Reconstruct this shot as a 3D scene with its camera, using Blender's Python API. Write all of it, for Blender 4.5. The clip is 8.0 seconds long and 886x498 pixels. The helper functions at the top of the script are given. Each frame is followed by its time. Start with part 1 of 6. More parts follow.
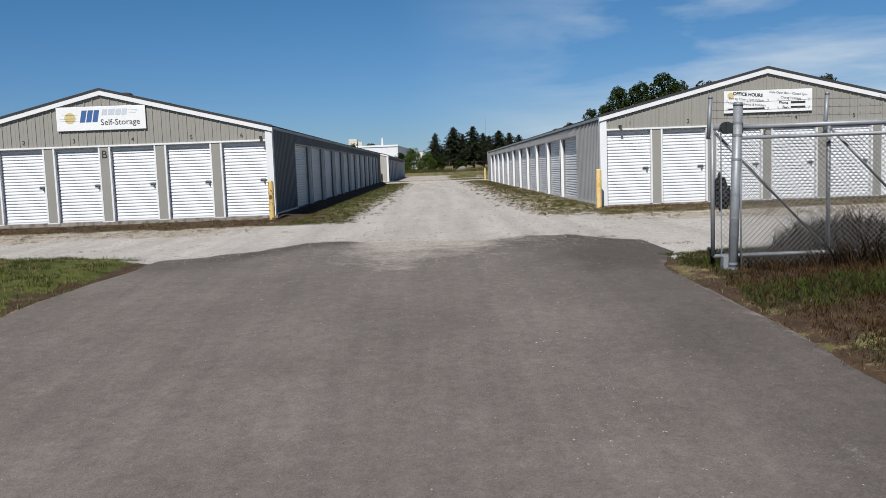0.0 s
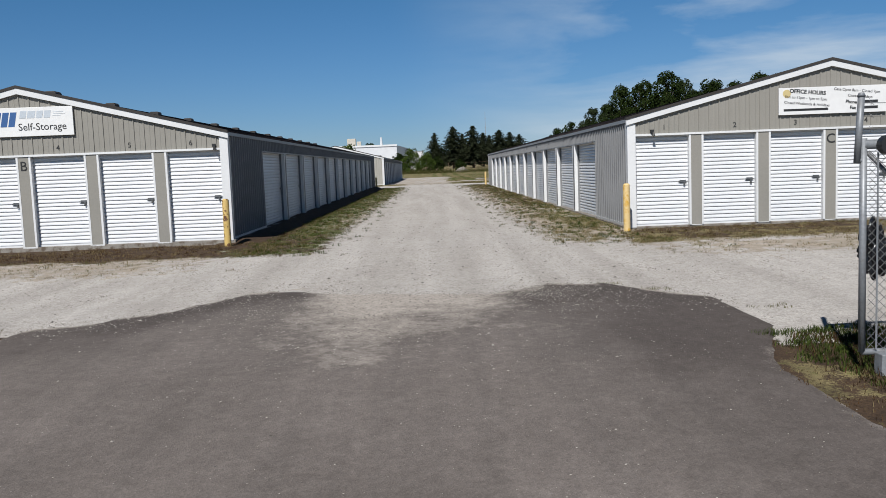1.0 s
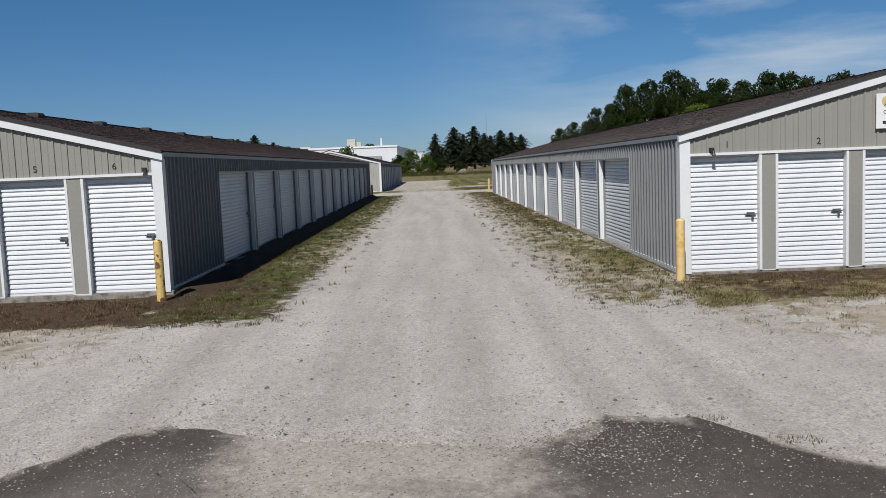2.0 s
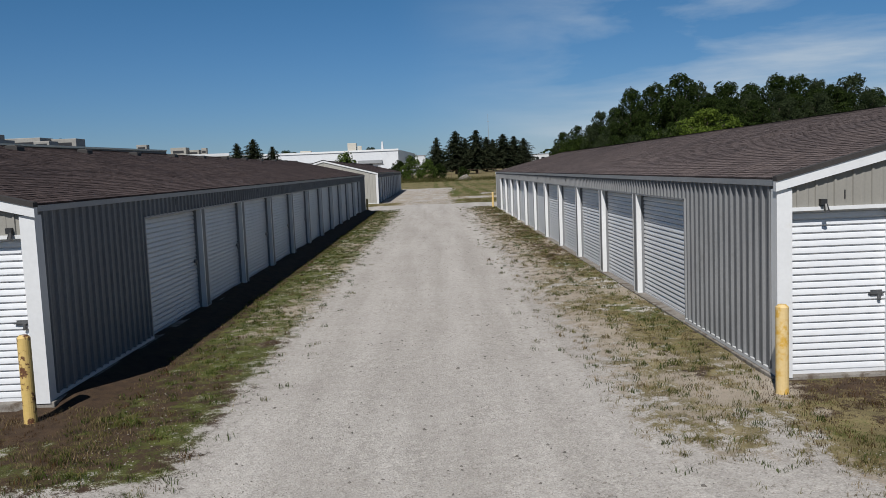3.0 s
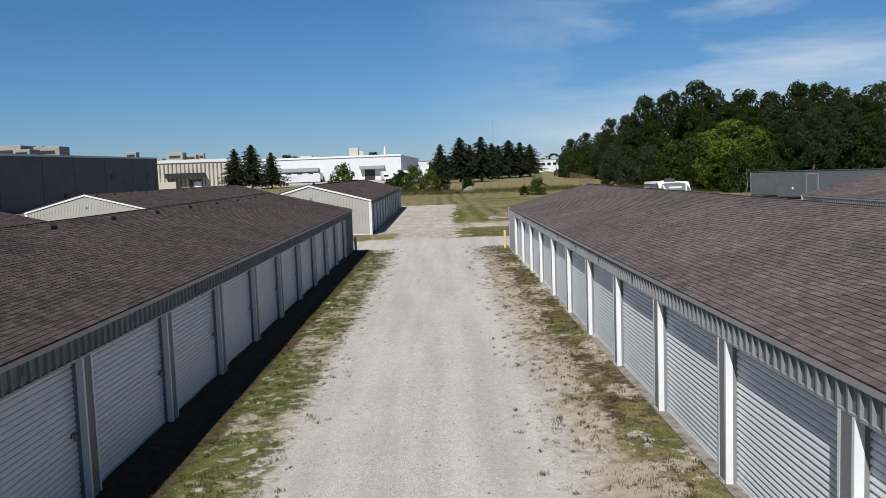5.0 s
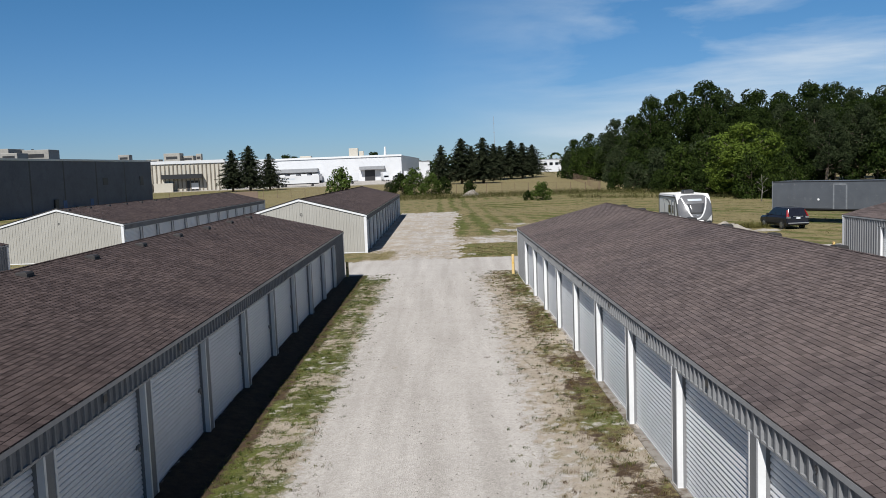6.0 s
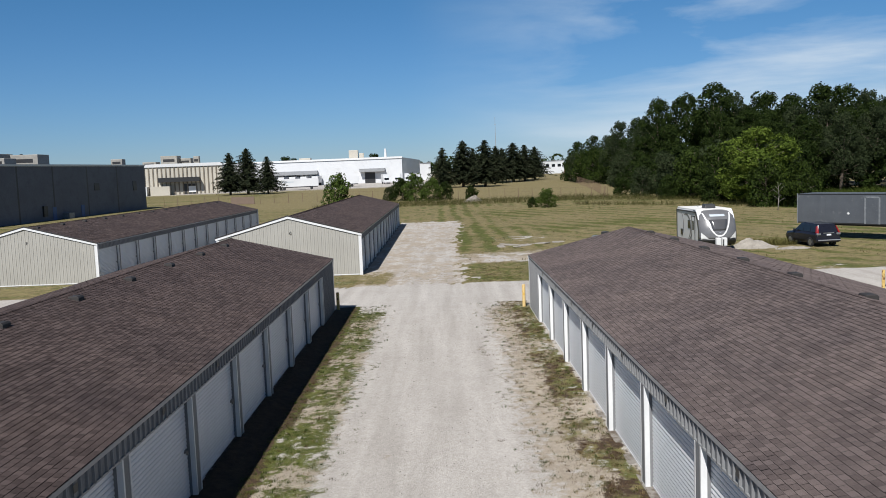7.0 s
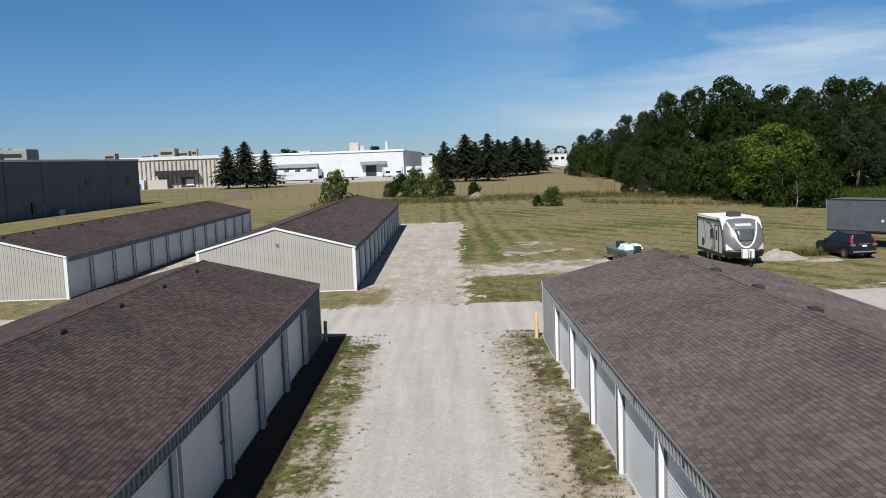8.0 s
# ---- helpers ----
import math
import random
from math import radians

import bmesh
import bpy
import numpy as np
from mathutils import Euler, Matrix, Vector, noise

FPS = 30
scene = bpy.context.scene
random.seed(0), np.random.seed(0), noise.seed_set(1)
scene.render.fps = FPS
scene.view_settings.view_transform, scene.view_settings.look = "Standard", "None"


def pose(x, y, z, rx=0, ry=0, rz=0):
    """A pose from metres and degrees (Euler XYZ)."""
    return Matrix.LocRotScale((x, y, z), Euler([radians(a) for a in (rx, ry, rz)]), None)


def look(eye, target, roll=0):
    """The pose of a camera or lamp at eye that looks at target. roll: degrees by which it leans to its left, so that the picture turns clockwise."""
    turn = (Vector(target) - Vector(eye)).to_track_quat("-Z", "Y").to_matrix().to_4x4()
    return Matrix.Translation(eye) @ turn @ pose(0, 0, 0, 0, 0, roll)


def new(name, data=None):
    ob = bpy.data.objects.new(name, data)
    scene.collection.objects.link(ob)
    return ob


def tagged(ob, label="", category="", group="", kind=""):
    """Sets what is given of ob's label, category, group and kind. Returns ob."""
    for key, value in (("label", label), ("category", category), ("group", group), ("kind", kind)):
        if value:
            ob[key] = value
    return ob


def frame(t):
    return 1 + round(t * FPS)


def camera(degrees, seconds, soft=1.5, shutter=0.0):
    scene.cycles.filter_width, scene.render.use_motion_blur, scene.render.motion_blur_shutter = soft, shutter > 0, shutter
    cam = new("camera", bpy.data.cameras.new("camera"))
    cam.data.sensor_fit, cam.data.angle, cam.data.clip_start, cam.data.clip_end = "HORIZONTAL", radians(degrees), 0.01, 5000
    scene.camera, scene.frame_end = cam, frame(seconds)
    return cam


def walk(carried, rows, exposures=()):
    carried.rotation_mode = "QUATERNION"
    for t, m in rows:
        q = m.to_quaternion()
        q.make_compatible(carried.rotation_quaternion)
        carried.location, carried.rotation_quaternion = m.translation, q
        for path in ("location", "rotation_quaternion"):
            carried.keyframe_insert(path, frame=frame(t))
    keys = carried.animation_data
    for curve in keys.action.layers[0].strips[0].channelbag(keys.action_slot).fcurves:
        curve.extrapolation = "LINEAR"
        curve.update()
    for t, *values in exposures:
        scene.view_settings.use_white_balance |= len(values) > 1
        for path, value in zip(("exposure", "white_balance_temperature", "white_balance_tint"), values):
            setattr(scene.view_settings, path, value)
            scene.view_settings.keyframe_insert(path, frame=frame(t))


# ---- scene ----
cam = camera(55.5, 8.0, soft=0.7)
PATH = [
    (0, (0.011, -0.704, 1.213), (0.028, 1.287, 1.023), -2.1),
    (0.5, (0.129, 1.382, 1.357), (0.145, 3.373, 1.166), -2.2),
    (1, (0.222, 3.478, 1.548), (0.239, 5.469, 1.356), -2.2),
    (1.5, (0.281, 5.65, 1.791), (0.297, 7.64, 1.597), -2.3),
    (3, (0.517, 12.369, 2.762), (0.527, 14.36, 2.575), -2.4),
    (3.5, (0.59, 14.663, 3.191), (0.596, 16.654, 3.006), -2.4),
    (4, (0.64, 16.99, 3.692), (0.646, 18.981, 3.507), -2.3),
    (4.5, (0.699, 19.405, 4.179), (0.702, 21.397, 3.995), -2.3),
    (5, (0.732, 21.84, 4.585), (0.734, 23.831, 4.403), -2.1),
    (6.5, (0.786, 29.232, 6.09), (0.784, 31.224, 5.902), -2.2),
    (7, (0.778, 31.667, 6.505), (0.775, 33.659, 6.319), -2.2),
    (7.5, (0.784, 34.092, 6.957), (0.78, 36.083, 6.764), -2.1),
    (8, (0.82, 36.494, 7.388), (0.812, 38.483, 7.181), -2.1),
]
walk(cam, [(t, look(eye, target, roll)) for t, eye, target, roll in PATH], exposures=[(0, 0.28), (1.5, 0.14), (3, 0.02), (3.5, 0.1), (4, 0.18), (5, 0.34), (8, 0.4)])


# ---- world and sun ----
SUN_AWAY = Vector((0.7, 2.24, -2.5)).normalized()      # the way the sunlight travels
sun_elev = math.asin(-SUN_AWAY.z)
world = bpy.data.worlds.new("sky")
scene.world = world
world.use_nodes = True
wn, wl = world.node_tree.nodes, world.node_tree.links
wn.clear()
w_out, w_bg = wn.new("ShaderNodeOutputWorld"), wn.new("ShaderNodeBackground")
w_sky = wn.new("ShaderNodeTexSky")
w_sky.sky_type, w_sky.sun_disc = "NISHITA", False
w_sky.sun_elevation, w_sky.sun_rotation = sun_elev, radians(197.4)
w_sky.air_density, w_sky.dust_density, w_sky.ozone_density = 1.0, 0.0, 1.6
w_bg.inputs["Strength"].default_value = 0.05
w_tc, w_map, w_noise, w_ramp = wn.new("ShaderNodeTexCoord"), wn.new("ShaderNodeMapping"), wn.new("ShaderNodeTexNoise"), wn.new("ShaderNodeValToRGB")
w_map.inputs["Scale"].default_value = (1.3, 1.0, 6.5)
w_map.inputs["Location"].default_value = (0.4, 0.1, 0.15)
w_map.inputs["Rotation"].default_value = (0.0, 0.2, 0.0)
w_noise.inputs["Scale"].default_value, w_noise.inputs["Detail"].default_value, w_noise.inputs["Roughness"].default_value = 1.6, 8.0, 0.55
w_noise.inputs["Distortion"].default_value = 0.5
w_ramp.color_ramp.elements[0].position, w_ramp.color_ramp.elements[1].position = 0.32, 0.6
w_ramp.color_ramp.elements[1].color = (1.0, 1.0, 1.0, 1)
w_mix = wn.new("ShaderNodeMixRGB")
w_mix.inputs["Color2"].default_value = (10.1, 11.5, 12.8, 1)
wl.new(w_tc.outputs["Generated"], w_map.inputs["Vector"])
wl.new(w_map.outputs["Vector"], w_noise.inputs["Vector"])
wl.new(w_noise.outputs["Fac"], w_ramp.inputs["Fac"])
# thin cirrus drifts low over the north-east only; the rest of the sky is clear
w_east, w_veil, w_xyz = wn.new("ShaderNodeMapRange"), wn.new("ShaderNodeMath"), wn.new("ShaderNodeSeparateXYZ")
w_east.interpolation_type = "SMOOTHSTEP"
w_east.inputs["From Min"].default_value, w_east.inputs["From Max"].default_value = -0.05, 0.33
w_veil.operation = "MULTIPLY"
wl.new(w_tc.outputs["Generated"], w_xyz.inputs["Vector"])
wl.new(w_xyz.outputs["X"], w_east.inputs["Value"])
wl.new(w_ramp.outputs["Color"], w_veil.inputs[0])
w_north, w_low, w_ne, w_where = wn.new("ShaderNodeMapRange"), wn.new("ShaderNodeMapRange"), wn.new("ShaderNodeMath"), wn.new("ShaderNodeMath")
w_north.interpolation_type = w_low.interpolation_type = "SMOOTHSTEP"
w_north.inputs["From Min"].default_value, w_north.inputs["From Max"].default_value = 0.35, 0.8
w_low.inputs["From Min"].default_value, w_low.inputs["From Max"].default_value = 0.5, 0.28
w_ne.operation = w_where.operation = "MULTIPLY"
wl.new(w_xyz.outputs["Y"], w_north.inputs["Value"])
wl.new(w_xyz.outputs["Z"], w_low.inputs["Value"])
wl.new(w_east.outputs["Result"], w_ne.inputs[0])
wl.new(w_north.outputs["Result"], w_ne.inputs[1])
wl.new(w_ne.outputs["Value"], w_where.inputs[0])
wl.new(w_low.outputs["Result"], w_where.inputs[1])
wl.new(w_where.outputs["Value"], w_veil.inputs[1])
wl.new(w_veil.outputs["Value"], w_mix.inputs["Fac"])
w_tint = wn.new("ShaderNodeMixRGB")
w_tint.blend_type = "MULTIPLY"
w_tint.inputs["Fac"].default_value = 1.0
w_sep, w_grad = wn.new("ShaderNodeSeparateXYZ"), wn.new("ShaderNodeValToRGB")
w_grad.color_ramp.elements[0].color, w_grad.color_ramp.elements[1].color = (0.5, 0.72, 1.2, 1), (0.33, 0.81, 1.1, 1)
w_grad.color_ramp.elements[0].position, w_grad.color_ramp.elements[1].position = 0.0, 0.3
w_grad.color_ramp.elements.new(0.55).color = (0.16, 0.35, 0.58, 1)      # a deep clear zenith
w_grad.color_ramp.elements.new(1.0).color = (0.09, 0.2, 0.36, 1)
wl.new(w_tc.outputs["Generated"], w_sep.inputs["Vector"])
wl.new(w_sep.outputs["Z"], w_grad.inputs["Fac"])
wl.new(w_grad.outputs["Color"], w_tint.inputs["Color2"])
wl.new(w_sky.outputs["Color"], w_tint.inputs["Color1"])
wl.new(w_tint.outputs["Color"], w_mix.inputs["Color1"])
wl.new(w_mix.outputs["Color"], w_bg.inputs["Color"])
wl.new(w_bg.outputs["Background"], w_out.inputs["Surface"])

sun = new("sun", bpy.data.lights.new("sun", "SUN"))
sun.data.energy, sun.data.angle, sun.data.color = 5.0, radians(0.53), (1.0, 0.98, 0.955)
sun.rotation_mode = "QUATERNION"
sun.rotation_quaternion = SUN_AWAY.to_track_quat("-Z", "Y")
sun.location = (-20, -40, 60)


# ---- materials ----
def tree_of(name):
    m = bpy.data.materials.new(name)
    m.use_nodes = True
    n = m.node_tree.nodes
    n.clear()
    out, bsdf = n.new("ShaderNodeOutputMaterial"), n.new("ShaderNodeBsdfPrincipled")
    m.node_tree.links.new(bsdf.outputs["BSDF"], out.inputs["Surface"])
    return m, n, m.node_tree.links, bsdf


def noise_tex(n, l, vec, scale, detail=4.0, rough=0.55):
    t = n.new("ShaderNodeTexNoise")
    t.inputs["Scale"].default_value, t.inputs["Detail"].default_value, t.inputs["Roughness"].default_value = scale, detail, rough
    l.new(vec, t.inputs["Vector"])
    return t.outputs["Fac"]


def ramp(n, l, fac, a, b, lo=0.3, hi=0.7):
    r = n.new("ShaderNodeValToRGB")
    r.color_ramp.elements[0].position, r.color_ramp.elements[1].position = lo, hi
    r.color_ramp.elements[0].color, r.color_ramp.elements[1].color = (*a, 1), (*b, 1)
    l.new(fac, r.inputs["Fac"])
    return r.outputs["Color"]


def mixed(n, l, fac, a, b, mode="MIX"):
    x = n.new("ShaderNodeMixRGB")
    x.blend_type = mode
    for sock, v in (("Fac", fac), ("Color1", a), ("Color2", b)):
        if isinstance(v, (int, float)):
            x.inputs[sock].default_value = v
        elif isinstance(v, tuple):
            x.inputs[sock].default_value = (*v, 1)
        else:
            l.new(v, x.inputs[sock])
    return x.outputs["Color"]


def calc(n, l, op, a, b=0.0, clamp=False):
    x = n.new("ShaderNodeMath")
    x.operation, x.use_clamp = op, clamp
    for i, v in enumerate((a, b)):
        if isinstance(v, (int, float)):
            x.inputs[i].default_value = v
        else:
            l.new(v, x.inputs[i])
    return x.outputs["Value"]


def bumped(n, l, bsdf, height, strength, dist):
    b = n.new("ShaderNodeBump")
    b.inputs["Strength"].default_value, b.inputs["Distance"].default_value = strength, dist
    l.new(height, b.inputs["Height"])
    l.new(b.outputs["Normal"], bsdf.inputs["Normal"])


def surface(name, dark, light, fine=40.0, coarse=1.5, rough=0.6, metal=0.0, bump=0.2, dist=0.003, grime=None, grime_at=(0.58, 0.75), spec=0.5):
    """A worn surface: two scales of colour variation, stains and a fine relief."""
    m, n, l, bsdf = tree_of(name)
    tc = n.new("ShaderNodeTexCoord").outputs["Object"]
    f1, f2 = noise_tex(n, l, tc, fine, 3.0), noise_tex(n, l, tc, coarse, 5.0)
    both = calc(n, l, "ADD", calc(n, l, "MULTIPLY", f1, 0.4), calc(n, l, "MULTIPLY", f2, 0.6))
    col = ramp(n, l, both, dark, light, 0.35, 0.65)
    if grime:
        f3 = noise_tex(n, l, tc, coarse * 2.7, 8.0, 0.65)
        g = ramp(n, l, f3, (0, 0, 0), (1, 1, 1), *grime_at)
        col = mixed(n, l, g, col, grime)
    l.new(col, bsdf.inputs["Base Color"])
    bsdf.inputs["Roughness"].default_value, bsdf.inputs["Metallic"].default_value = rough, metal
    bsdf.inputs["Specular IOR Level"].default_value = spec
    bumped(n, l, bsdf, f1, bump, dist)
    return m


def plain(name, col, rough=0.6, metal=0.0):
    return surface(name, tuple(c * 0.9 for c in col), tuple(min(1, c * 1.08) for c in col), 25.0, 2.0, rough, metal, 0.08, 0.002)


m_siding = surface("siding_paint", (0.218, 0.209, 0.186), (0.254, 0.243, 0.217), 30, 0.8, 0.6, 0.0, 0.05, 0.002, (0.203, 0.195, 0.172), (0.6, 0.85), 0.15)
m_pale_siding = surface("cream_siding_paint", (0.29, 0.28, 0.252), (0.335, 0.325, 0.295), 30, 0.8, 0.6, 0.0, 0.05, 0.002, (0.27, 0.26, 0.23), (0.6, 0.85), 0.15)
# darker siding copy for the long walls, with their shade put into it
m_side = surface("shade_grey_siding", (0.15, 0.153, 0.157), (0.195, 0.198, 0.202), 30, 0.8, 0.55, 0.0, 0.05, 0.002, (0.12, 0.12, 0.118), (0.6, 0.85), 0.2)
m_white = surface("white_trim_paint", (0.557, 0.561, 0.561), (0.626, 0.631, 0.631), 20, 1.2, 0.4, 0.0, 0.05, 0.001, (0.522, 0.505, 0.47), (0.62, 0.85))
m_door = surface("white_door_paint", (0.565, 0.574, 0.586), (0.632, 0.642, 0.653), 15, 1.0, 0.36, 0.0, 0.04, 0.001, (0.47, 0.461, 0.435), (0.6, 0.85), 0.5)
m_fascia = surface("fascia_metal", (0.226, 0.232, 0.238), (0.281, 0.286, 0.292), 20, 1.0, 0.42, 0.1, 0.05, 0.001)
m_concrete = surface("slab_concrete", (0.156, 0.14, 0.121), (0.265, 0.246, 0.218), 45, 2.0, 0.9, 0.0, 0.4, 0.004, (0.0936, 0.0702, 0.0507), (0.48, 0.62))
m_deck = surface("roof_felt", (0.0234, 0.0203, 0.0195), (0.039, 0.0351, 0.0328), 30, 1.0, 0.95)
m_vent = surface("vent_plastic", (0.016, 0.014, 0.013), (0.032, 0.028, 0.026), 40, 3.0, 0.7)
m_dark = plain("black_plastic", (0.02, 0.02, 0.021), 0.45)
m_steel = surface("galvanised_steel", (0.156, 0.165, 0.176), (0.257, 0.269, 0.281), 60, 4.0, 0.5, 0.25, 0.1, 0.001, (0.156, 0.148, 0.14))
m_wire = surface("weathered_wire", (0.1, 0.102, 0.105), (0.2, 0.2, 0.2), 60, 4.0, 0.6, 0.3, 0.1, 0.001, (0.1, 0.07, 0.05))
m_latch = surface("latch_steel", (0.1, 0.1, 0.1), (0.24, 0.24, 0.24), 80, 6.0, 0.4, 0.8)
m_bollard = surface("yellow_bollard_paint", (0.505, 0.348, 0.104), (0.592, 0.426, 0.165), 30, 3.0, 0.5, 0.0, 0.15, 0.002, (0.113, 0.0478, 0.0218), (0.53, 0.58))
m_faded = surface("faded_yellow_bollard_paint", (0.574, 0.409, 0.174), (0.644, 0.487, 0.244), 30, 3.0, 0.55, 0.0, 0.15, 0.002, (0.539, 0.313, 0.0435), (0.5, 0.62))
m_ink = plain("black_lettering", (0.02, 0.02, 0.02), 0.5)
m_blue = plain("blue_lettering", (0.03, 0.09, 0.24), 0.5)
m_pale = plain("silver_lettering", (0.42, 0.46, 0.5), 0.5)
m_sign = surface("sign_board", (0.609, 0.609, 0.6), (0.679, 0.679, 0.67), 12, 1.0, 0.4, 0.0, 0.03, 0.001)
m_gold = plain("yellow_sign_disc", (0.5, 0.4, 0.19), 0.5)
m_bag = surface("black_bag_plastic", (0.008, 0.008, 0.009), (0.02, 0.02, 0.022), 20, 4.0, 0.25, 0.0, 0.5, 0.01)
m_bark = surface("bark", (0.06, 0.045, 0.032), (0.14, 0.11, 0.085), 18, 2.0, 0.95, 0.0, 0.8, 0.02)
m_glass = plain("dark_glass", (0.012, 0.014, 0.016), 0.06)
m_rubber = plain("tyre_rubber", (0.018, 0.018, 0.018), 0.85)
m_rim = plain("wheel_rim", (0.5, 0.5, 0.52), 0.3, 0.9)
m_stone = surface("pale_limestone", (0.312, 0.289, 0.25), (0.484, 0.46, 0.413), 30, 3.0, 0.95, 0.0, 0.5, 0.01)


m_spoil = surface("gravel_spoil", (0.203, 0.183, 0.156), (0.328, 0.3, 0.261), 14, 2.0, 0.95, 0.0, 0.7, 0.03)


def shingle_material(name, pieces, dark, light):
    """Asphalt shingles whose tabs differ in tone; pieces: each tab is an object of its own."""
    m, n, l, bsdf = tree_of(name)
    tc = n.new("ShaderNodeTexCoord").outputs["Object"]
    rnd = n.new("ShaderNodeObjectInfo").outputs["Random"] if pieces else n.new("ShaderNodeNewGeometry").outputs["Random Per Island"]
    tone = ramp(n, l, rnd, dark, light, 0.0, 1.0)
    patch = ramp(n, l, noise_tex(n, l, tc, 0.5, 6.0, 0.65), (0.76, 0.76, 0.78), (1.2, 1.17, 1.13), 0.3, 0.7)
    grain = ramp(n, l, noise_tex(n, l, tc, 190.0, 2.0), (0.6, 0.6, 0.6), (1.4, 1.4, 1.4), 0.3, 0.7)
    col = mixed(n, l, 1.0, mixed(n, l, 1.0, tone, patch, "MULTIPLY"), grain, "MULTIPLY")
    l.new(col, bsdf.inputs["Base Color"])
    bsdf.inputs["Roughness"].default_value = 0.95
    bsdf.inputs["Diffuse Roughness"].default_value = 1.0
    bsdf.inputs["Specular IOR Level"].default_value = 0.1
    bumped(n, l, bsdf, noise_tex(n, l, tc, 160.0, 2.0), 0.8, 0.006)
    return m


# left-hand roofs use a darker copy: their slopes' shade is put into the colour
SHADED_BROWN, BROWN = ((0.036, 0.0275, 0.0265), (0.07, 0.054, 0.052)), ((0.062, 0.05, 0.0485), (0.102, 0.083, 0.08))
SHINGLE = {"dark": (shingle_material("shaded_asphalt_shingle", False, *SHADED_BROWN), shingle_material("shaded_asphalt_shingle_tab", True, *SHADED_BROWN)),
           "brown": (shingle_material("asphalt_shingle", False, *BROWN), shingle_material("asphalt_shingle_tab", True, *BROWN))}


def leaf_material(name, dark, light, trans=0.25):
    m, n, l, bsdf = tree_of(name)
    rnd = n.new("ShaderNodeNewGeometry").outputs["Random Per Island"]
    tc = n.new("ShaderNodeTexCoord").outputs["Object"]
    f = calc(n, l, "ADD", calc(n, l, "MULTIPLY", rnd, 0.55), calc(n, l, "MULTIPLY", noise_tex(n, l, tc, 0.5, 3.0), 0.45))
    col = ramp(n, l, f, dark, light, 0.15, 0.8)
    l.new(col, bsdf.inputs["Base Color"])
    bsdf.inputs["Roughness"].default_value = 0.6
    bsdf.inputs["Specular IOR Level"].default_value = 0.06
    tr, mix = n.new("ShaderNodeBsdfTranslucent"), n.new("ShaderNodeMixShader")
    l.new(col, tr.inputs["Color"])
    mix.inputs["Fac"].default_value = trans
    l.new(bsdf.outputs["BSDF"], mix.inputs[1])
    l.new(tr.outputs["BSDF"], mix.inputs[2])
    out = [x for x in n if x.type == "OUTPUT_MATERIAL"][0]
    l.new(mix.outputs["Shader"], out.inputs["Surface"])
    return m


m_leaf = leaf_material("broad_leaves", (0.0085, 0.0165, 0.0038), (0.031, 0.048, 0.0105), 0.25)
m_leaf_light = leaf_material("light_broad_leaves", (0.036, 0.06, 0.009), (0.135, 0.185, 0.031), 0.35)
m_leaf_grey = leaf_material("greyish_leaves", (0.013, 0.022, 0.009), (0.046, 0.06, 0.027), 0.25)
m_leaf_mid = leaf_material("mid_green_leaves", (0.018, 0.034, 0.007), (0.085, 0.125, 0.026), 0.25)
m_leaf_edge = leaf_material("wood_edge_leaves", (0.007, 0.014, 0.003), (0.042, 0.064, 0.012), 0.2)
m_needle = leaf_material("spruce_needles", (0.009, 0.0135, 0.007), (0.04, 0.048, 0.025), 0.12)
m_grass = leaf_material("grass_blades", (0.055, 0.056, 0.014), (0.155, 0.142, 0.05), 0.3)
m_green = leaf_material("green_grass_blades", (0.014, 0.026, 0.005), (0.075, 0.1, 0.021), 0.3)
m_weed = leaf_material("dead_weed_stalks", (0.0152, 0.00988, 0.00608), (0.0684, 0.0441, 0.0243), 0.2)
m_stubble = leaf_material("dry_stubble", (0.08, 0.066, 0.028), (0.215, 0.178, 0.085), 0.3)
m_rust = leaf_material("rusty_brown_weeds", (0.026, 0.013, 0.006), (0.095, 0.054, 0.023), 0.25)
m_meadow = leaf_material("mown_meadow_grass", (0.056, 0.06, 0.016), (0.145, 0.14, 0.048), 0.3)
m_rough = leaf_material("rank_unmown_grass", (0.03, 0.036, 0.009), (0.105, 0.1, 0.035), 0.3)
m_straw = leaf_material("dry_grass_blades", (0.106, 0.076, 0.038), (0.274, 0.213, 0.114), 0.3)


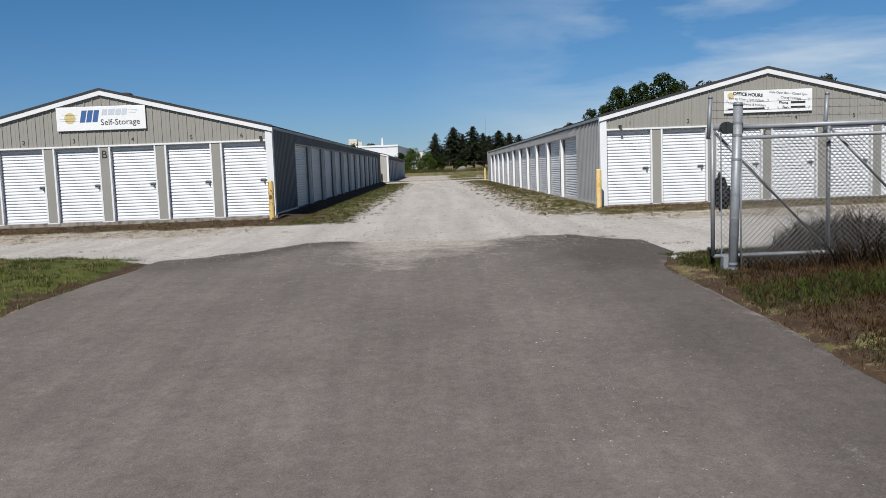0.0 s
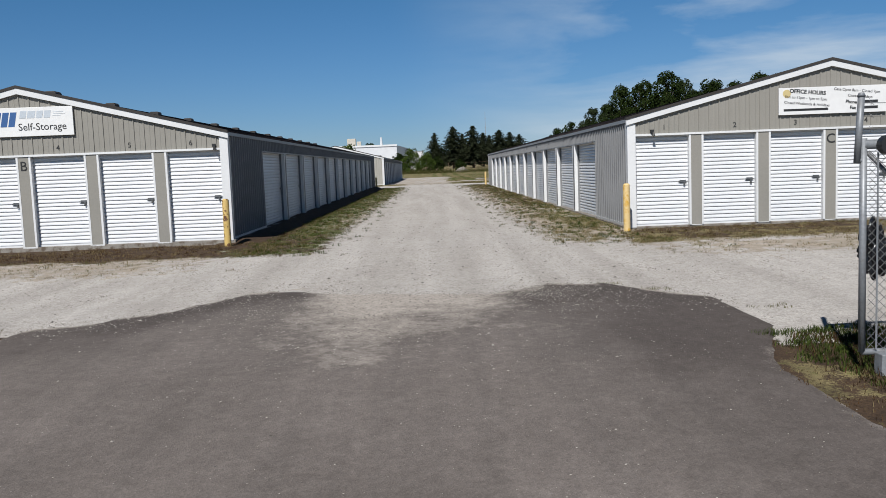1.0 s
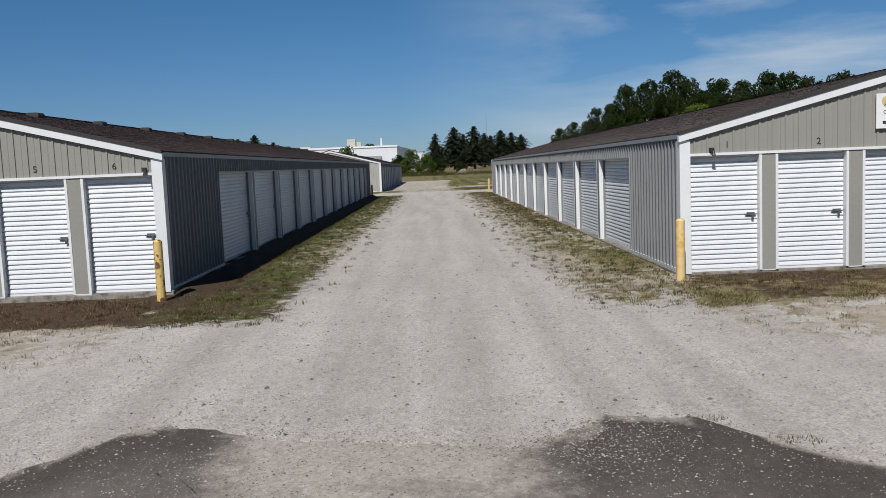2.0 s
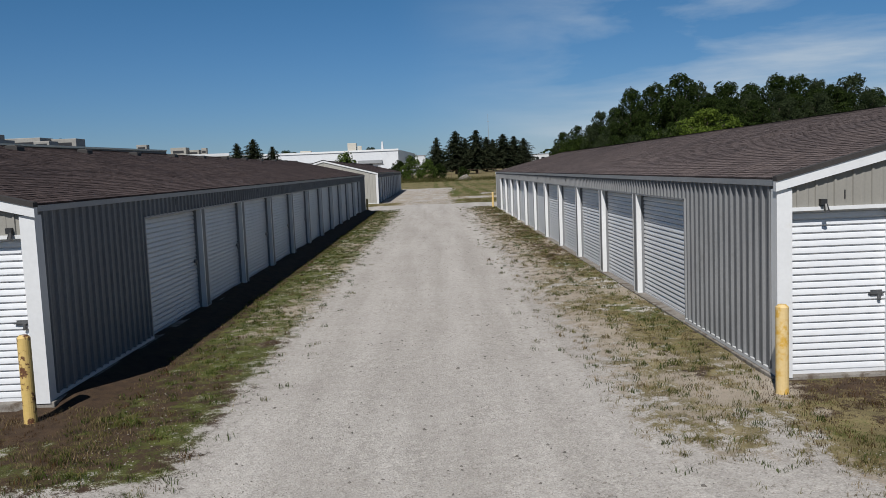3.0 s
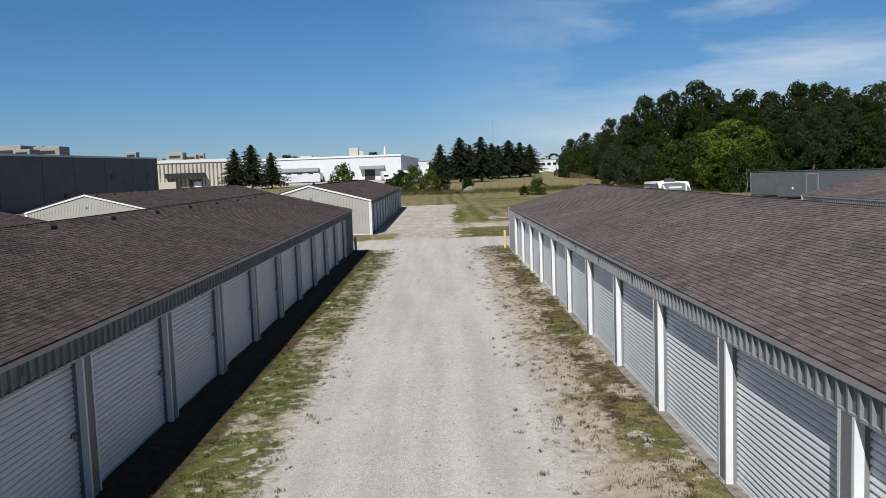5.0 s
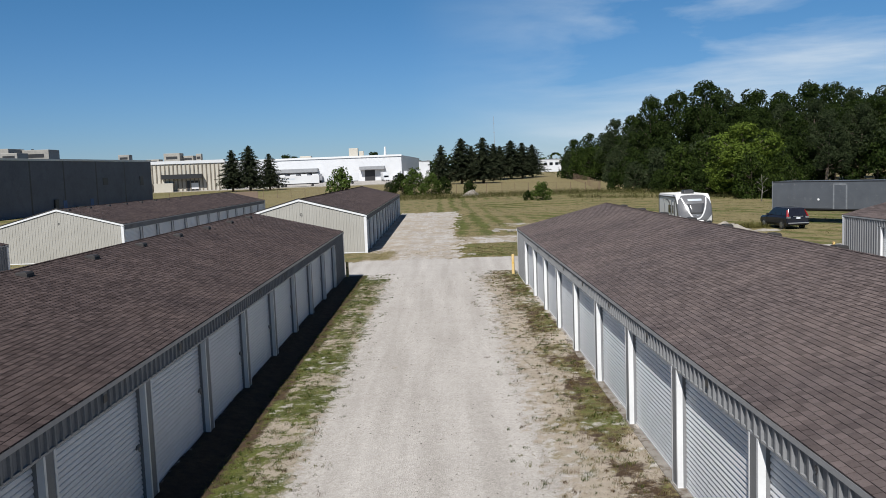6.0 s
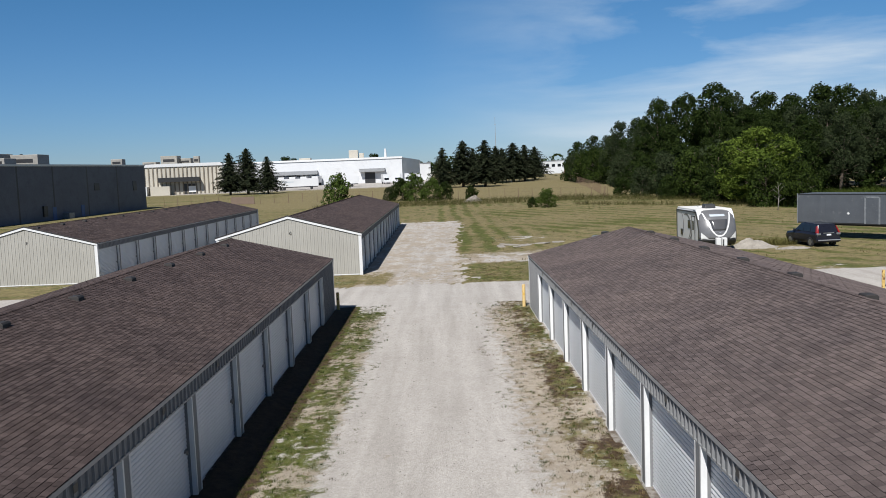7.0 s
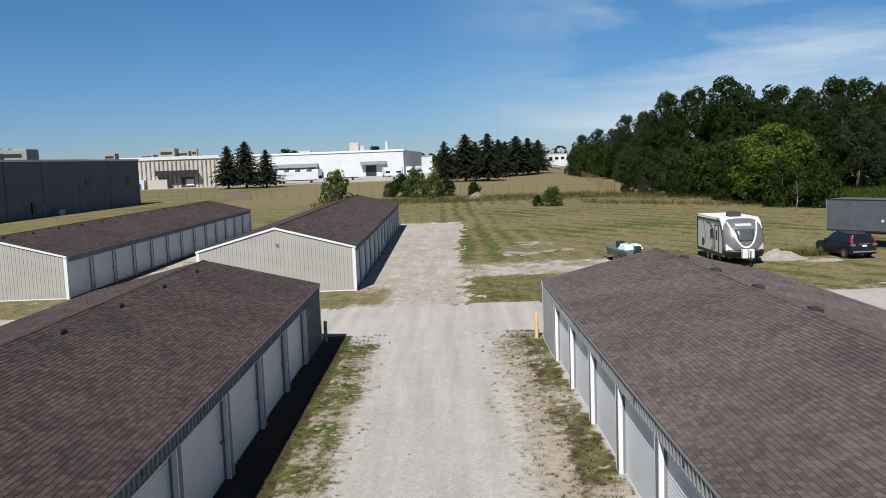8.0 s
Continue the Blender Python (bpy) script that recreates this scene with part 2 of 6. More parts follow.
def ground_material():
    m, n, l, bsdf = tree_of("ground_cover")
    at = n.new("ShaderNodeAttribute")
    at.attribute_name = "cover"
    sep = n.new("ShaderNodeSeparateColor")
    l.new(at.outputs["Color"], sep.inputs["Color"])
    tc = n.new("ShaderNodeTexCoord").outputs["Object"]
    fine, mid, big = noise_tex(n, l, tc, 55.0, 4.0, 0.7), noise_tex(n, l, tc, 5.0, 6.0, 0.7), noise_tex(n, l, tc, 0.5, 5.0, 0.6)
    tiny = noise_tex(n, l, tc, 170.0, 2.0)
    tuftn = noise_tex(n, l, tc, 4.0, 8.0, 0.72)
    speck = calc(n, l, "ADD", calc(n, l, "MULTIPLY", fine, 0.5), calc(n, l, "MULTIPLY", mid, 0.5))
    # crushed limestone, bare soil, dry grass and green grass
    vor = n.new("ShaderNodeTexVoronoi")
    vor.inputs["Scale"].default_value = 38.0
    l.new(tc, vor.inputs["Vector"])
    stones = ramp(n, l, vor.outputs["Color"], (0.245, 0.228, 0.21), (0.56, 0.53, 0.495), 0.1, 0.9)
    dust = ramp(n, l, big, (0.345, 0.32, 0.295), (0.425, 0.401, 0.374), 0.35, 0.65)
    mp = n.new("ShaderNodeMapping")
    mp.inputs["Scale"].default_value = (1.6, 0.09, 1.0)
    l.new(tc, mp.inputs["Vector"])
    track = noise_tex(n, l, mp.outputs["Vector"], 1.0, 5.0)
    pebbly = noise_tex(n, l, tc, 0.8, 7.0, 0.65)
    vor2 = n.new("ShaderNodeTexVoronoi")
    vor2.inputs["Scale"].default_value = 21.0
    l.new(tc, vor2.inputs["Vector"])
    stones = mixed(n, l, 0.4, stones, ramp(n, l, vor2.outputs["Color"], (0.19, 0.176, 0.158), (0.56, 0.53, 0.485), 0.08, 0.92))
    vor3 = n.new("ShaderNodeTexVoronoi")
    vor3.inputs["Scale"].default_value = 75.0
    l.new(tc, vor3.inputs["Vector"])
    stones = mixed(n, l, 0.35, stones, ramp(n, l, vor3.outputs["Color"], (0.13, 0.12, 0.108), (0.66, 0.625, 0.58), 0.1, 0.9))
    gravel = mixed(n, l, ramp(n, l, pebbly, (0.08, 0.08, 0.08), (0.5, 0.5, 0.5), 0.35, 0.62), stones, dust)
    gravel = mixed(n, l, 1.0, gravel, ramp(n, l, track, (0.87, 0.862, 0.852), (1.08, 1.08, 1.08), 0.35, 0.65), "MULTIPLY")
    gravel = mixed(n, l, 1.0, gravel, ramp(n, l, mid, (0.93, 0.925, 0.92), (1.06, 1.06, 1.06), 0.3, 0.7), "MULTIPLY")
    soil = ramp(n, l, speck, (0.027, 0.018, 0.013), (0.09, 0.057, 0.033), 0.35, 0.65)
    dry = mixed(n, l, ramp(n, l, tiny, (0, 0, 0), (1, 1, 1), 0.35, 0.65), ramp(n, l, mid, (0.0897, 0.0741, 0.0328), (0.191, 0.16, 0.0764), 0.3, 0.7), (0.226, 0.191, 0.101))
    green = mixed(n, l, ramp(n, l, tiny, (0, 0, 0), (1, 1, 1), 0.35, 0.65), ramp(n, l, mid, (0.03, 0.038, 0.007), (0.092, 0.1, 0.024), 0.3, 0.7), (0.098, 0.112, 0.028))

    def take(weight, spread):
        e = calc(n, l, "ADD", weight, calc(n, l, "MULTIPLY", calc(n, l, "SUBTRACT", speck, 0.5), spread))
        e = calc(n, l, "ADD", e, calc(n, l, "MULTIPLY", calc(n, l, "SUBTRACT", tuftn, 0.5), 1.1))
        return ramp(n, l, e, (0, 0, 0), (1, 1, 1), 0.44, 0.57)

    sand = ramp(n, l, speck, (0.235, 0.198, 0.155), (0.43, 0.382, 0.315), 0.32, 0.68)
    sand = mixed(n, l, 1.0, sand, ramp(n, l, big, (0.86, 0.84, 0.82), (1.08, 1.07, 1.06), 0.3, 0.7), "MULTIPLY")
    clump = ramp(n, l, noise_tex(n, l, tc, 1.7, 7.0, 0.72), (0.5, 0.5, 0.48), (1.38, 1.35, 1.3), 0.3, 0.7)
    dry, green = mixed(n, l, 1.0, dry, clump, "MULTIPLY"), mixed(n, l, 1.0, green, clump, "MULTIPLY")
    soil = mixed(n, l, take(at.outputs["Alpha"], 1.2), soil, sand)
    col = mixed(n, l, take(sep.outputs["Blue"], 1.6), soil, dry)
    col = mixed(n, l, take(sep.outputs["Green"], 1.6), col, green)
    col = mixed(n, l, take(sep.outputs["Red"], 1.8), col, gravel)
    l.new(col, bsdf.inputs["Base Color"])
    bsdf.inputs["Roughness"].default_value = 0.95
    bsdf.inputs["Specular IOR Level"].default_value = 0.2
    h = calc(n, l, "ADD", calc(n, l, "MULTIPLY", vor.outputs["Distance"], 0.6), fine)
    bumped(n, l, bsdf, h, 0.6, 0.02)
    return m


def asphalt_material():
    m, n, l, bsdf = tree_of("old_asphalt")
    at = n.new("ShaderNodeAttribute")
    at.attribute_name = "cover"
    sep = n.new("ShaderNodeSeparateColor")
    l.new(at.outputs["Color"], sep.inputs["Color"])
    tc = n.new("ShaderNodeTexCoord").outputs["Object"]
    mp = n.new("ShaderNodeMapping")
    mp.inputs["Scale"].default_value = (4.5, 0.3, 1.0)
    l.new(tc, mp.inputs["Vector"])
    fine, mid, big, streak = noise_tex(n, l, tc, 130.0, 3.0, 0.7), noise_tex(n, l, tc, 7.0, 6.0, 0.7), noise_tex(n, l, tc, 0.7, 5.0), noise_tex(n, l, mp.outputs["Vector"], 1.0, 5.0)
    base = ramp(n, l, big, (0.119, 0.104, 0.095), (0.153, 0.134, 0.123), 0.3, 0.7)
    base = mixed(n, l, 1.0, base, ramp(n, l, streak, (0.92, 0.92, 0.92), (1.09, 1.085, 1.08), 0.3, 0.7), "MULTIPLY")
    base = mixed(n, l, 1.0, base, ramp(n, l, fine, (0.8, 0.8, 0.8), (1.2, 1.2, 1.2), 0.3, 0.7), "MULTIPLY")
    chip = n.new("ShaderNodeTexVoronoi")
    chip.inputs["Scale"].default_value = 62.0
    l.new(tc, chip.inputs["Vector"])
    coarse = noise_tex(n, l, tc, 16.0, 8.0, 0.75)
    base = mixed(n, l, sep.outputs["Green"], base, mixed(n, l, fine, (0.0351, 0.0289, 0.0265), (0.0663, 0.0554, 0.0515)))
    base = mixed(n, l, 1.0, base, ramp(n, l, chip.outputs["Color"], (0.88, 0.88, 0.88), (1.12, 1.115, 1.11), 0.1, 0.9), "MULTIPLY")
    base = mixed(n, l, 1.0, base, ramp(n, l, coarse, (0.91, 0.905, 0.9), (1.09, 1.09, 1.09), 0.32, 0.68), "MULTIPLY")
    base = mixed(n, l, 1.0, base, ramp(n, l, mid, (0.86, 0.855, 0.85), (1.12, 1.12, 1.12), 0.3, 0.7), "MULTIPLY")
    crack = ramp(n, l, coarse, (0.22, 0.22, 0.22), (0, 0, 0), 0.24, 0.33)
    base = mixed(n, l, crack, base, (0.0351, 0.0289, 0.0257))
    scuff = ramp(n, l, noise_tex(n, l, tc, 1.7, 9.0, 0.75), (0, 0, 0), (0.4, 0.4, 0.4), 0.6, 0.8)
    base = mixed(n, l, scuff, base, (0.187, 0.176, 0.16))
    e = calc(n, l, "ADD", sep.outputs["Red"], calc(n, l, "MULTIPLY", calc(n, l, "SUBTRACT", calc(n, l, "ADD", calc(n, l, "MULTIPLY", mid, 0.6), calc(n, l, "MULTIPLY", fine, 0.4)), 0.5), 1.7))
    vor = n.new("ShaderNodeTexVoronoi")
    vor.inputs["Scale"].default_value = 38.0
    l.new(tc, vor.inputs["Vector"])
    grit = mixed(n, l, 0.5, ramp(n, l, vor.outputs["Color"], (0.211, 0.186, 0.161), (0.468, 0.425, 0.378), 0.1, 0.9), (0.335, 0.3, 0.262))
    col = mixed(n, l, ramp(n, l, e, (0, 0, 0), (1, 1, 1), 0.3, 0.85), base, grit)
    l.new(col, bsdf.inputs["Base Color"])
    bsdf.inputs["Roughness"].default_value = 0.95
    bsdf.inputs["Specular IOR Level"].default_value = 0.15
    bumped(n, l, bsdf, calc(n, l, "ADD", fine, calc(n, l, "ADD", calc(n, l, "MULTIPLY", coarse, 1.2), calc(n, l, "MULTIPLY", chip.outputs["Distance"], 0.5))), 0.5, 0.01)
    return m


# ---- mesh helpers ----
class Form:
    """Corners and faces of one mesh, gathered piece by piece."""

    def __init__(self):
        self.v, self.f = [], []

    def add(self, verts, faces):
        k = len(self.v)
        self.v += [tuple(p) for p in verts]
        self.f += [tuple(i + k for i in f) for f in faces]
        return self

    def box(self, x0, x1, y0, y1, z0, z1):
        return self.add([(x0, y0, z0), (x1, y0, z0), (x1, y1, z0), (x0, y1, z0), (x0, y0, z1), (x1, y0, z1), (x1, y1, z1), (x0, y1, z1)],
                        [(0, 3, 2, 1), (4, 5, 6, 7), (0, 1, 5, 4), (1, 2, 6, 5), (2, 3, 7, 6), (3, 0, 4, 7)])

    def tube(self, a, b, r0, r1=None, n=8):
        r1 = r0 if r1 is None else r1
        a, b = Vector(a), Vector(b)
        q = (b - a).to_track_quat("Z", "Y")
        ring = [q @ Vector((math.cos(2 * math.pi * i / n), math.sin(2 * math.pi * i / n), 0)) for i in range(n)]
        vs = [a + c * r0 for c in ring] + [b + c * r1 for c in ring]
        fs = [(i, (i + 1) % n, n + (i + 1) % n, n + i) for i in range(n)] + [tuple(range(n - 1, -1, -1)), tuple(range(n, 2 * n))]
        return self.add(vs, fs)

    def prism(self, outline, x0, x1, axis="x"):
        """An outline, in the two other axes, drawn out along one axis."""
        k = len(outline)
        put = {"x": lambda s, p: (s, p[0], p[1]), "y": lambda s, p: (p[0], s, p[1]), "z": lambda s, p: (p[0], p[1], s)}[axis]
        vs = [put(x0, p) for p in outline] + [put(x1, p) for p in outline]
        fs = [(i, (i + 1) % k, k + (i + 1) % k, k + i) for i in range(k)] + [tuple(range(k - 1, -1, -1)), tuple(range(k, 2 * k))]
        return self.add(vs, fs)

    def mesh(self, name, material, smooth=False):
        me = bpy.data.meshes.new(name)
        me.from_pydata(self.v, [], self.f)
        me.materials.append(material)
        if smooth:
            me.polygons.foreach_set("use_smooth", [True] * len(me.polygons))
        return me


def fixed(form, name, material, smooth=False, bevel=0.0, segments=2):
    """The form as a mesh with outward faces, its edges rounded where asked."""
    me = form.mesh(name, material, smooth)
    bm = bmesh.new()
    bm.from_mesh(me)
    bmesh.ops.recalc_face_normals(bm, faces=bm.faces)
    if bevel:
        bmesh.ops.bevel(bm, geom=[e for e in bm.edges if len(e.link_faces) == 2 and e.calc_face_angle() > 0.5], offset=bevel, segments=segments, profile=0.5, affect="EDGES", clamp_overlap=True)
    bm.to_mesh(me)
    bm.free()
    return me


def part(name, form, material, parent, label="", smooth=False, bevel=0.0):
    """One mesh object under a thing or a part. form may be a Form or a ready mesh."""
    me = fixed(form, name, material, smooth, bevel) if isinstance(form, Form) else form
    ob = new(name, me)
    ob.parent = parent
    return tagged(ob, label) if label else ob


def thing(name, label, category, group="", kind="", at=None):
    ob = new(name)
    ob.empty_display_size = 0.3
    if at is not None:
        ob.matrix_basis = at
    return tagged(ob, label, category, group, kind)


def single(name, form, material, label, category, group="", kind="", at=None, smooth=False, bevel=0.0):
    """A thing that is one mesh."""
    me = fixed(form, name, material, smooth, bevel) if isinstance(form, Form) else form
    ob = new(name, me)
    if at is not None:
        ob.matrix_basis = at
    return tagged(ob, label, category, group, kind)


WORDS = {}


def lettering(text, size, material, heavy=0.0):
    """The text as a thin mesh in the x-z plane that faces -y, centred on its origin."""
    key = (text, size, material.name, heavy)
    if key not in WORDS:
        cu = bpy.data.curves.new("lettering", "FONT")
        cu.body, cu.size, cu.align_x, cu.align_y, cu.extrude, cu.resolution_u, cu.offset = text, size, "CENTER", "CENTER", 0.002, 3, heavy
        ob = new("lettering", cu)
        bpy.context.view_layer.update()
        me = bpy.data.meshes.new_from_object(ob.evaluated_get(bpy.context.evaluated_depsgraph_get()))
        bpy.data.objects.remove(ob)
        me.transform(Matrix.Rotation(radians(90), 4, "X"))
        me.materials.clear()
        me.materials.append(material)
        WORDS[key] = me
    return WORDS[key]


def smooth01(x, a, b):
    t = min(1.0, max(0.0, (x - a) / (b - a)))
    return t * t * (3 - 2 * t)


def nz(x, y, s, seed=0.0):
    return noise.noise(Vector((x * s, y * s, seed)))


def fbm(x, y, s, seed=0.0):
    return noise.fractal(Vector((x * s, y * s, seed)), 0.8, 2.0, 4)


# ---- the lie of the land ----
SLOPE_Y = [-60, -12, 3, 6.5, 8.7, 10.7, 14, 22, 40, 75, 140, 195, 300, 400, 480, 900, 4000]
SLOPE_Z = [-1.6, -1.5, -0.84, -0.50, -0.30, -0.16, -0.09, 0.0, 0.03, 0.08, 0.12, 0.6, 1.2, 2.2, 2.8, 3.5, 4.0]


def level(y):
    return float(np.interp(y, SLOPE_Y, SLOPE_Z))


def drive_edges(y):
    """The left and right edge of the asphalt at y."""
    left = -4.62 - 0.5 * smooth01(-y, -11.8, -8.6) - 1.7 * smooth01(-y, -8, 4) + 0.72 * smooth01(y, 12.0, 13.2) + 0.7 * smooth01(y, 13.2, 14.6)
    right = 3.14 + 0.42 * smooth01(-y, -10.4, -5.8) + 1.9 * smooth01(-y, -6.6, 5) + 0.5 * smooth01(y, 10.2, 12.0)
    return left, right


DRIVE_END_X = [-5.0, -3.9, -3.1, -2.4, -1.8, -1.3, -0.6, 0.4, 1.0, 1.8, 2.5, 2.9, 3.4, 3.9]
DRIVE_END_Y = [12.9, 13.2, 13.9, 14.9, 15.4, 15.1, 14.6, 14.4, 14.2, 14.9, 14.7, 14.1, 13.5, 12.6]


def drive_end(x):
    return float(np.interp(x, DRIVE_END_X, DRIVE_END_Y)) + 0.16 * fbm(x, 3.0, 2.5, 4.0) + 0.07 * fbm(x, 8.0, 9.0, 4.0)


def ground_z(x, y):
    z = level(y)
    l, r = drive_edges(min(y, 12.0))
    if y < 15:
        off = max(x - r, l - x, 0.0)
        z += (0.14 * smooth01(off, -0.05, 0.35) + 0.08 * smooth01(off, 0.3, 1.4)) * smooth01(15 - y, 0, 4) * (1 - 0.85 * smooth01(y, 7.0, 9.4) * (x > 0))
        if drive_edges(min(y, 12.0))[0] + 0.25 < x < drive_edges(min(y, 12.0))[1] - 0.25 and y < drive_end(x) - 0.35:
            z -= 0.04
    if -4.8 < x < -3.6 and 22.4 < y < 70.4:
        z += (0.1 + 0.0021 * (y - 22.4)) * (1 - smooth01(x, -4.3, -3.75)) * smooth01(y, 22.4, 23.0)
    if abs(x) < 60 and y < 190:
        z += 0.018 * fbm(x, y, 0.7, 3.0) * smooth01(abs(x), 0.5, 4.0)
    return z


def weed_edge(x):
    """How far the weedy ground by the gate reaches into the yard."""
    return 11.25 + 1.1 * smooth01(x, 4.0, 5.6)


def cover(x, y):
    """Gravel, green grass, dry grass and bare sand at a place, each from 0 to 1."""
    w = 0.5 * fbm(x, y, 0.55, 1.0) + 0.45 * fbm(x, y, 2.3, 5.0)
    f = fbm(x, y, 3.6, 8.0)
    g, grn, dry = 0.0, 0.0, 0.5
    patch = 0.5 + 0.5 * fbm(x, y, 0.3, 9.0)
    sand = 0.0
    l, r = drive_edges(min(y, 12.0))
    if (x < l + 0.4 and y < 12.6 + 0.3 * w + 2.7 * smooth01(l - x, -0.1, 0.6)) or (x > r - 0.4 and y < weed_edge(x) + 0.4 * w):
        out = max(x - r, l - x)
        grn = 0.2 + 0.35 * smooth01(out, 0.0, 0.5) + 0.5 * w
        dry = 0.22 + 0.6 * w
        if x > r:
            g = 0.95 * smooth01(y - weed_edge(x) + 0.7 * w, -0.8, 0.1)
            grn, dry = 0.62 * grn, 0.32 + 0.6 * w
        if x < l:
            g = 0.95 * smooth01(y, 11.2, 14.0) + 0.7 * w
            grn += 0.4 * (1 - smooth01(y, 12.0, 14.0))
            sand = 0.4
    elif y < 19.4 + 0.5 * w:
        g = 0.98 + 0.4 * w - 0.6 * smooth01(abs(x), 2.6, 5.5) * smooth01(y + 2 * w, 15.5, 18.5) + 0.3 * f
        dry, grn, sand = 0.34 + 0.8 * w, 0.2 + 0.8 * w, 1.0
    elif y < 72.2:
        near_wall = (x < -4.43 or x > 4.66)
        if y < 22.8 and abs(x) > 4.1 + 0.5 * w:
            edge = 1.0
            g = 1.0 - 0.95 * edge * smooth01(y + 0.9 * w, 18.6, 20.2) + 0.35 * w
            east = 1.0 if x > 0 else 0.0
            dry, grn = 0.18 + 0.34 * east + 0.5 * w - 0.2 * smooth01(y, 20.8, 22.4), 0.16 + 0.06 * east + 0.6 * w
            sand = max(0.9 * (1 - smooth01(y + 0.6 * w, 19.4, 20.4)), 0.9 * (1 - smooth01(abs(x) + 1.2 * w, 4.2, 5.4)) if x > 0 else 0.0)
        elif near_wall:
            g, dry, grn = 0.8, 0.5, 0.2
        elif x > 0:
            a = smooth01(x + 0.9 * w, 1.4, 3.6) * smooth01(y + 0.8 * w, 18.8, 21.0)
            g = 1.02 - (0.6 + 0.3 * patch) * a + 0.5 * w + 0.35 * f * a
            strip = smooth01(x + 0.35 * w, 3.5, 4.0) * smooth01(patch + 0.004 * (y - 20), 0.36, 0.6)
            grn = 0.04 + 0.2 * patch + 0.5 * w + 0.3 * strip
            dry = 0.22 + 0.22 * patch + 0.75 * w + 0.3 * f + 0.2 * strip + 0.2 * (1 - smooth01(y, 28, 40))
            sand = 0.95 - 0.6 * smooth01(x + 0.3 * w, 3.3, 3.8) * smooth01(patch, 0.3, 0.55)
        else:
            a = smooth01(-x + 0.9 * w, 1.3, 2.8) * smooth01(y + 0.8 * w, 18.8, 20.6)
            g = 1.02 - 0.86 * a + 0.62 * w + 0.3 * f * a
            grn = 0.44 + 0.3 * patch + 0.6 * w + 0.25 * f
            dry = 0.46 + 0.6 * w
            near = 1 - smooth01(y + 1.5 * w, 23, 28)
            sand = 0.75 * (1 - smooth01(-x, 3.2, 3.6)) * (1 - near)
            dry -= 0.2 * near
            grn -= 0.16 * near * smooth01(-x, 2.2, 3.2)
            # bare dark soil laid along the west eave puts its shadow into the colour
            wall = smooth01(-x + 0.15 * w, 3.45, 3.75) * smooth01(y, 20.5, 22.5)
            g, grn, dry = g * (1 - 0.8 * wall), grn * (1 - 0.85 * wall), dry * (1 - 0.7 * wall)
        if not near_wall and y > 69.5 and abs(x) < 3.4:
            ends = smooth01(y + w, 70.0, 72.0)
            g = g * (1 - ends) + (1.0 + 0.4 * w) * ends
    elif y < 79.2 + 0.5 * w:
        g, dry, grn = 1.02 + 0.4 * w, 0.5, 0.3
    elif y < 137 + 3 * w and -4.6 < x < 1.9 + 1.6 * w + 0.9 * smooth01(y, 105, 128):
        # the bare yard along the third building, with a dry corner before its gable
        front = smooth01(-x, 1.8, 3.2) * smooth01(y, 79, 80.5) * (1 - smooth01(y, 84.5, 87))
        g = 0.5 + 0.55 * w + 0.1 * smooth01(y, 115, 134) - 0.5 * front
        dry, grn = 0.16 + 0.7 * w + 0.5 * front, 0.08 + 0.6 * w + 0.1 * front
        sand = 1.0
    elif y < 186:
        grn = 0.4 + 0.6 * w
        dry = 0.9 + 0.4 * w
        sand = 0.6
        if x > 0:
            # mower rows run along the lane at the near west side and slantwise elsewhere
            slant = smooth01(x + 0.12 * (y - 110) + 3 * fbm(x, y, 0.1, 7.0), 8, 14) * (1 - smooth01(y, 158, 170) * (1 - smooth01(x, 14, 24)))
            stray = 0.22 * fbm(x, y, 0.12, 2.0) + 0.12 * fbm(x, y, 0.9, 6.0)
            row = (1 - slant) * math.sin((0.5 * x + stray) * 2 * math.pi) + slant * math.sin((0.3 * (x + 0.54 * y) + stray) * 2 * math.pi)
            dull = 0.5 + 0.5 * fbm(x, y, 0.22, 14.0)
            grn = 0.39 + 0.3 * row * (0.25 + 0.75 * dull) + 0.4 * w + 0.24 * fbm(x, y, 0.07, 4.0)
            dry = 1.0
            if y < 93 and x < 17:
                grn, dry = 0.5 + 0.4 * w, 0.9
            elif x < 9 and y < 128:
                grn += 0.22 * (1 - smooth01(x, 4, 9))
        if 84 < y < 112 and x > 0:
            bare = smooth01(y, 88.0, 90.0) * (1 - smooth01(y, 95, 98)) * (1 - smooth01(x, 11, 17))
            bits = 0.55 * smooth01(y, 104, 106) * (1 - smooth01(y, 110, 112)) * smooth01(x, 4, 6) * (1 - smooth01(x, 10, 12))
            g = bare * (0.45 + 1.2 * w) + bits * (0.5 + 1.6 * w)
            sand = max(sand, bare, bits)
            dry -= 0.5 * bare
            grn -= 0.25 * bare
        if x > 18 and y < 90:
            g = max(g, 0.6 * smooth01(84 - y + 3 * w, 0, 8) + 0.6 * w)
        if x < -4.6 and 79 < y < 86:
            g, dry = 0.1 + 0.9 * w, 0.8 + 0.4 * w
        if -21 < x < -13:
            g, sand = 0.6 + 0.6 * w, 1.0
        if x > 44 and y > 138:
            grn, dry = 0.85 + 0.4 * w, 0.8
    else:
        dry, grn = 1.0, 0.06 + 0.4 * w + 0.2 * fbm(x, y, 0.03, 4.0)
        sand = 0.2
        if x < -40:
            grn = 0.4 + 0.5 * w
        if y > 310 and x < -5:
            g = 0.8
    return min(1.2, max(0.0, g)), min(1.0, max(0.0, grn)), min(1.0, max(0.0, dry)), sand


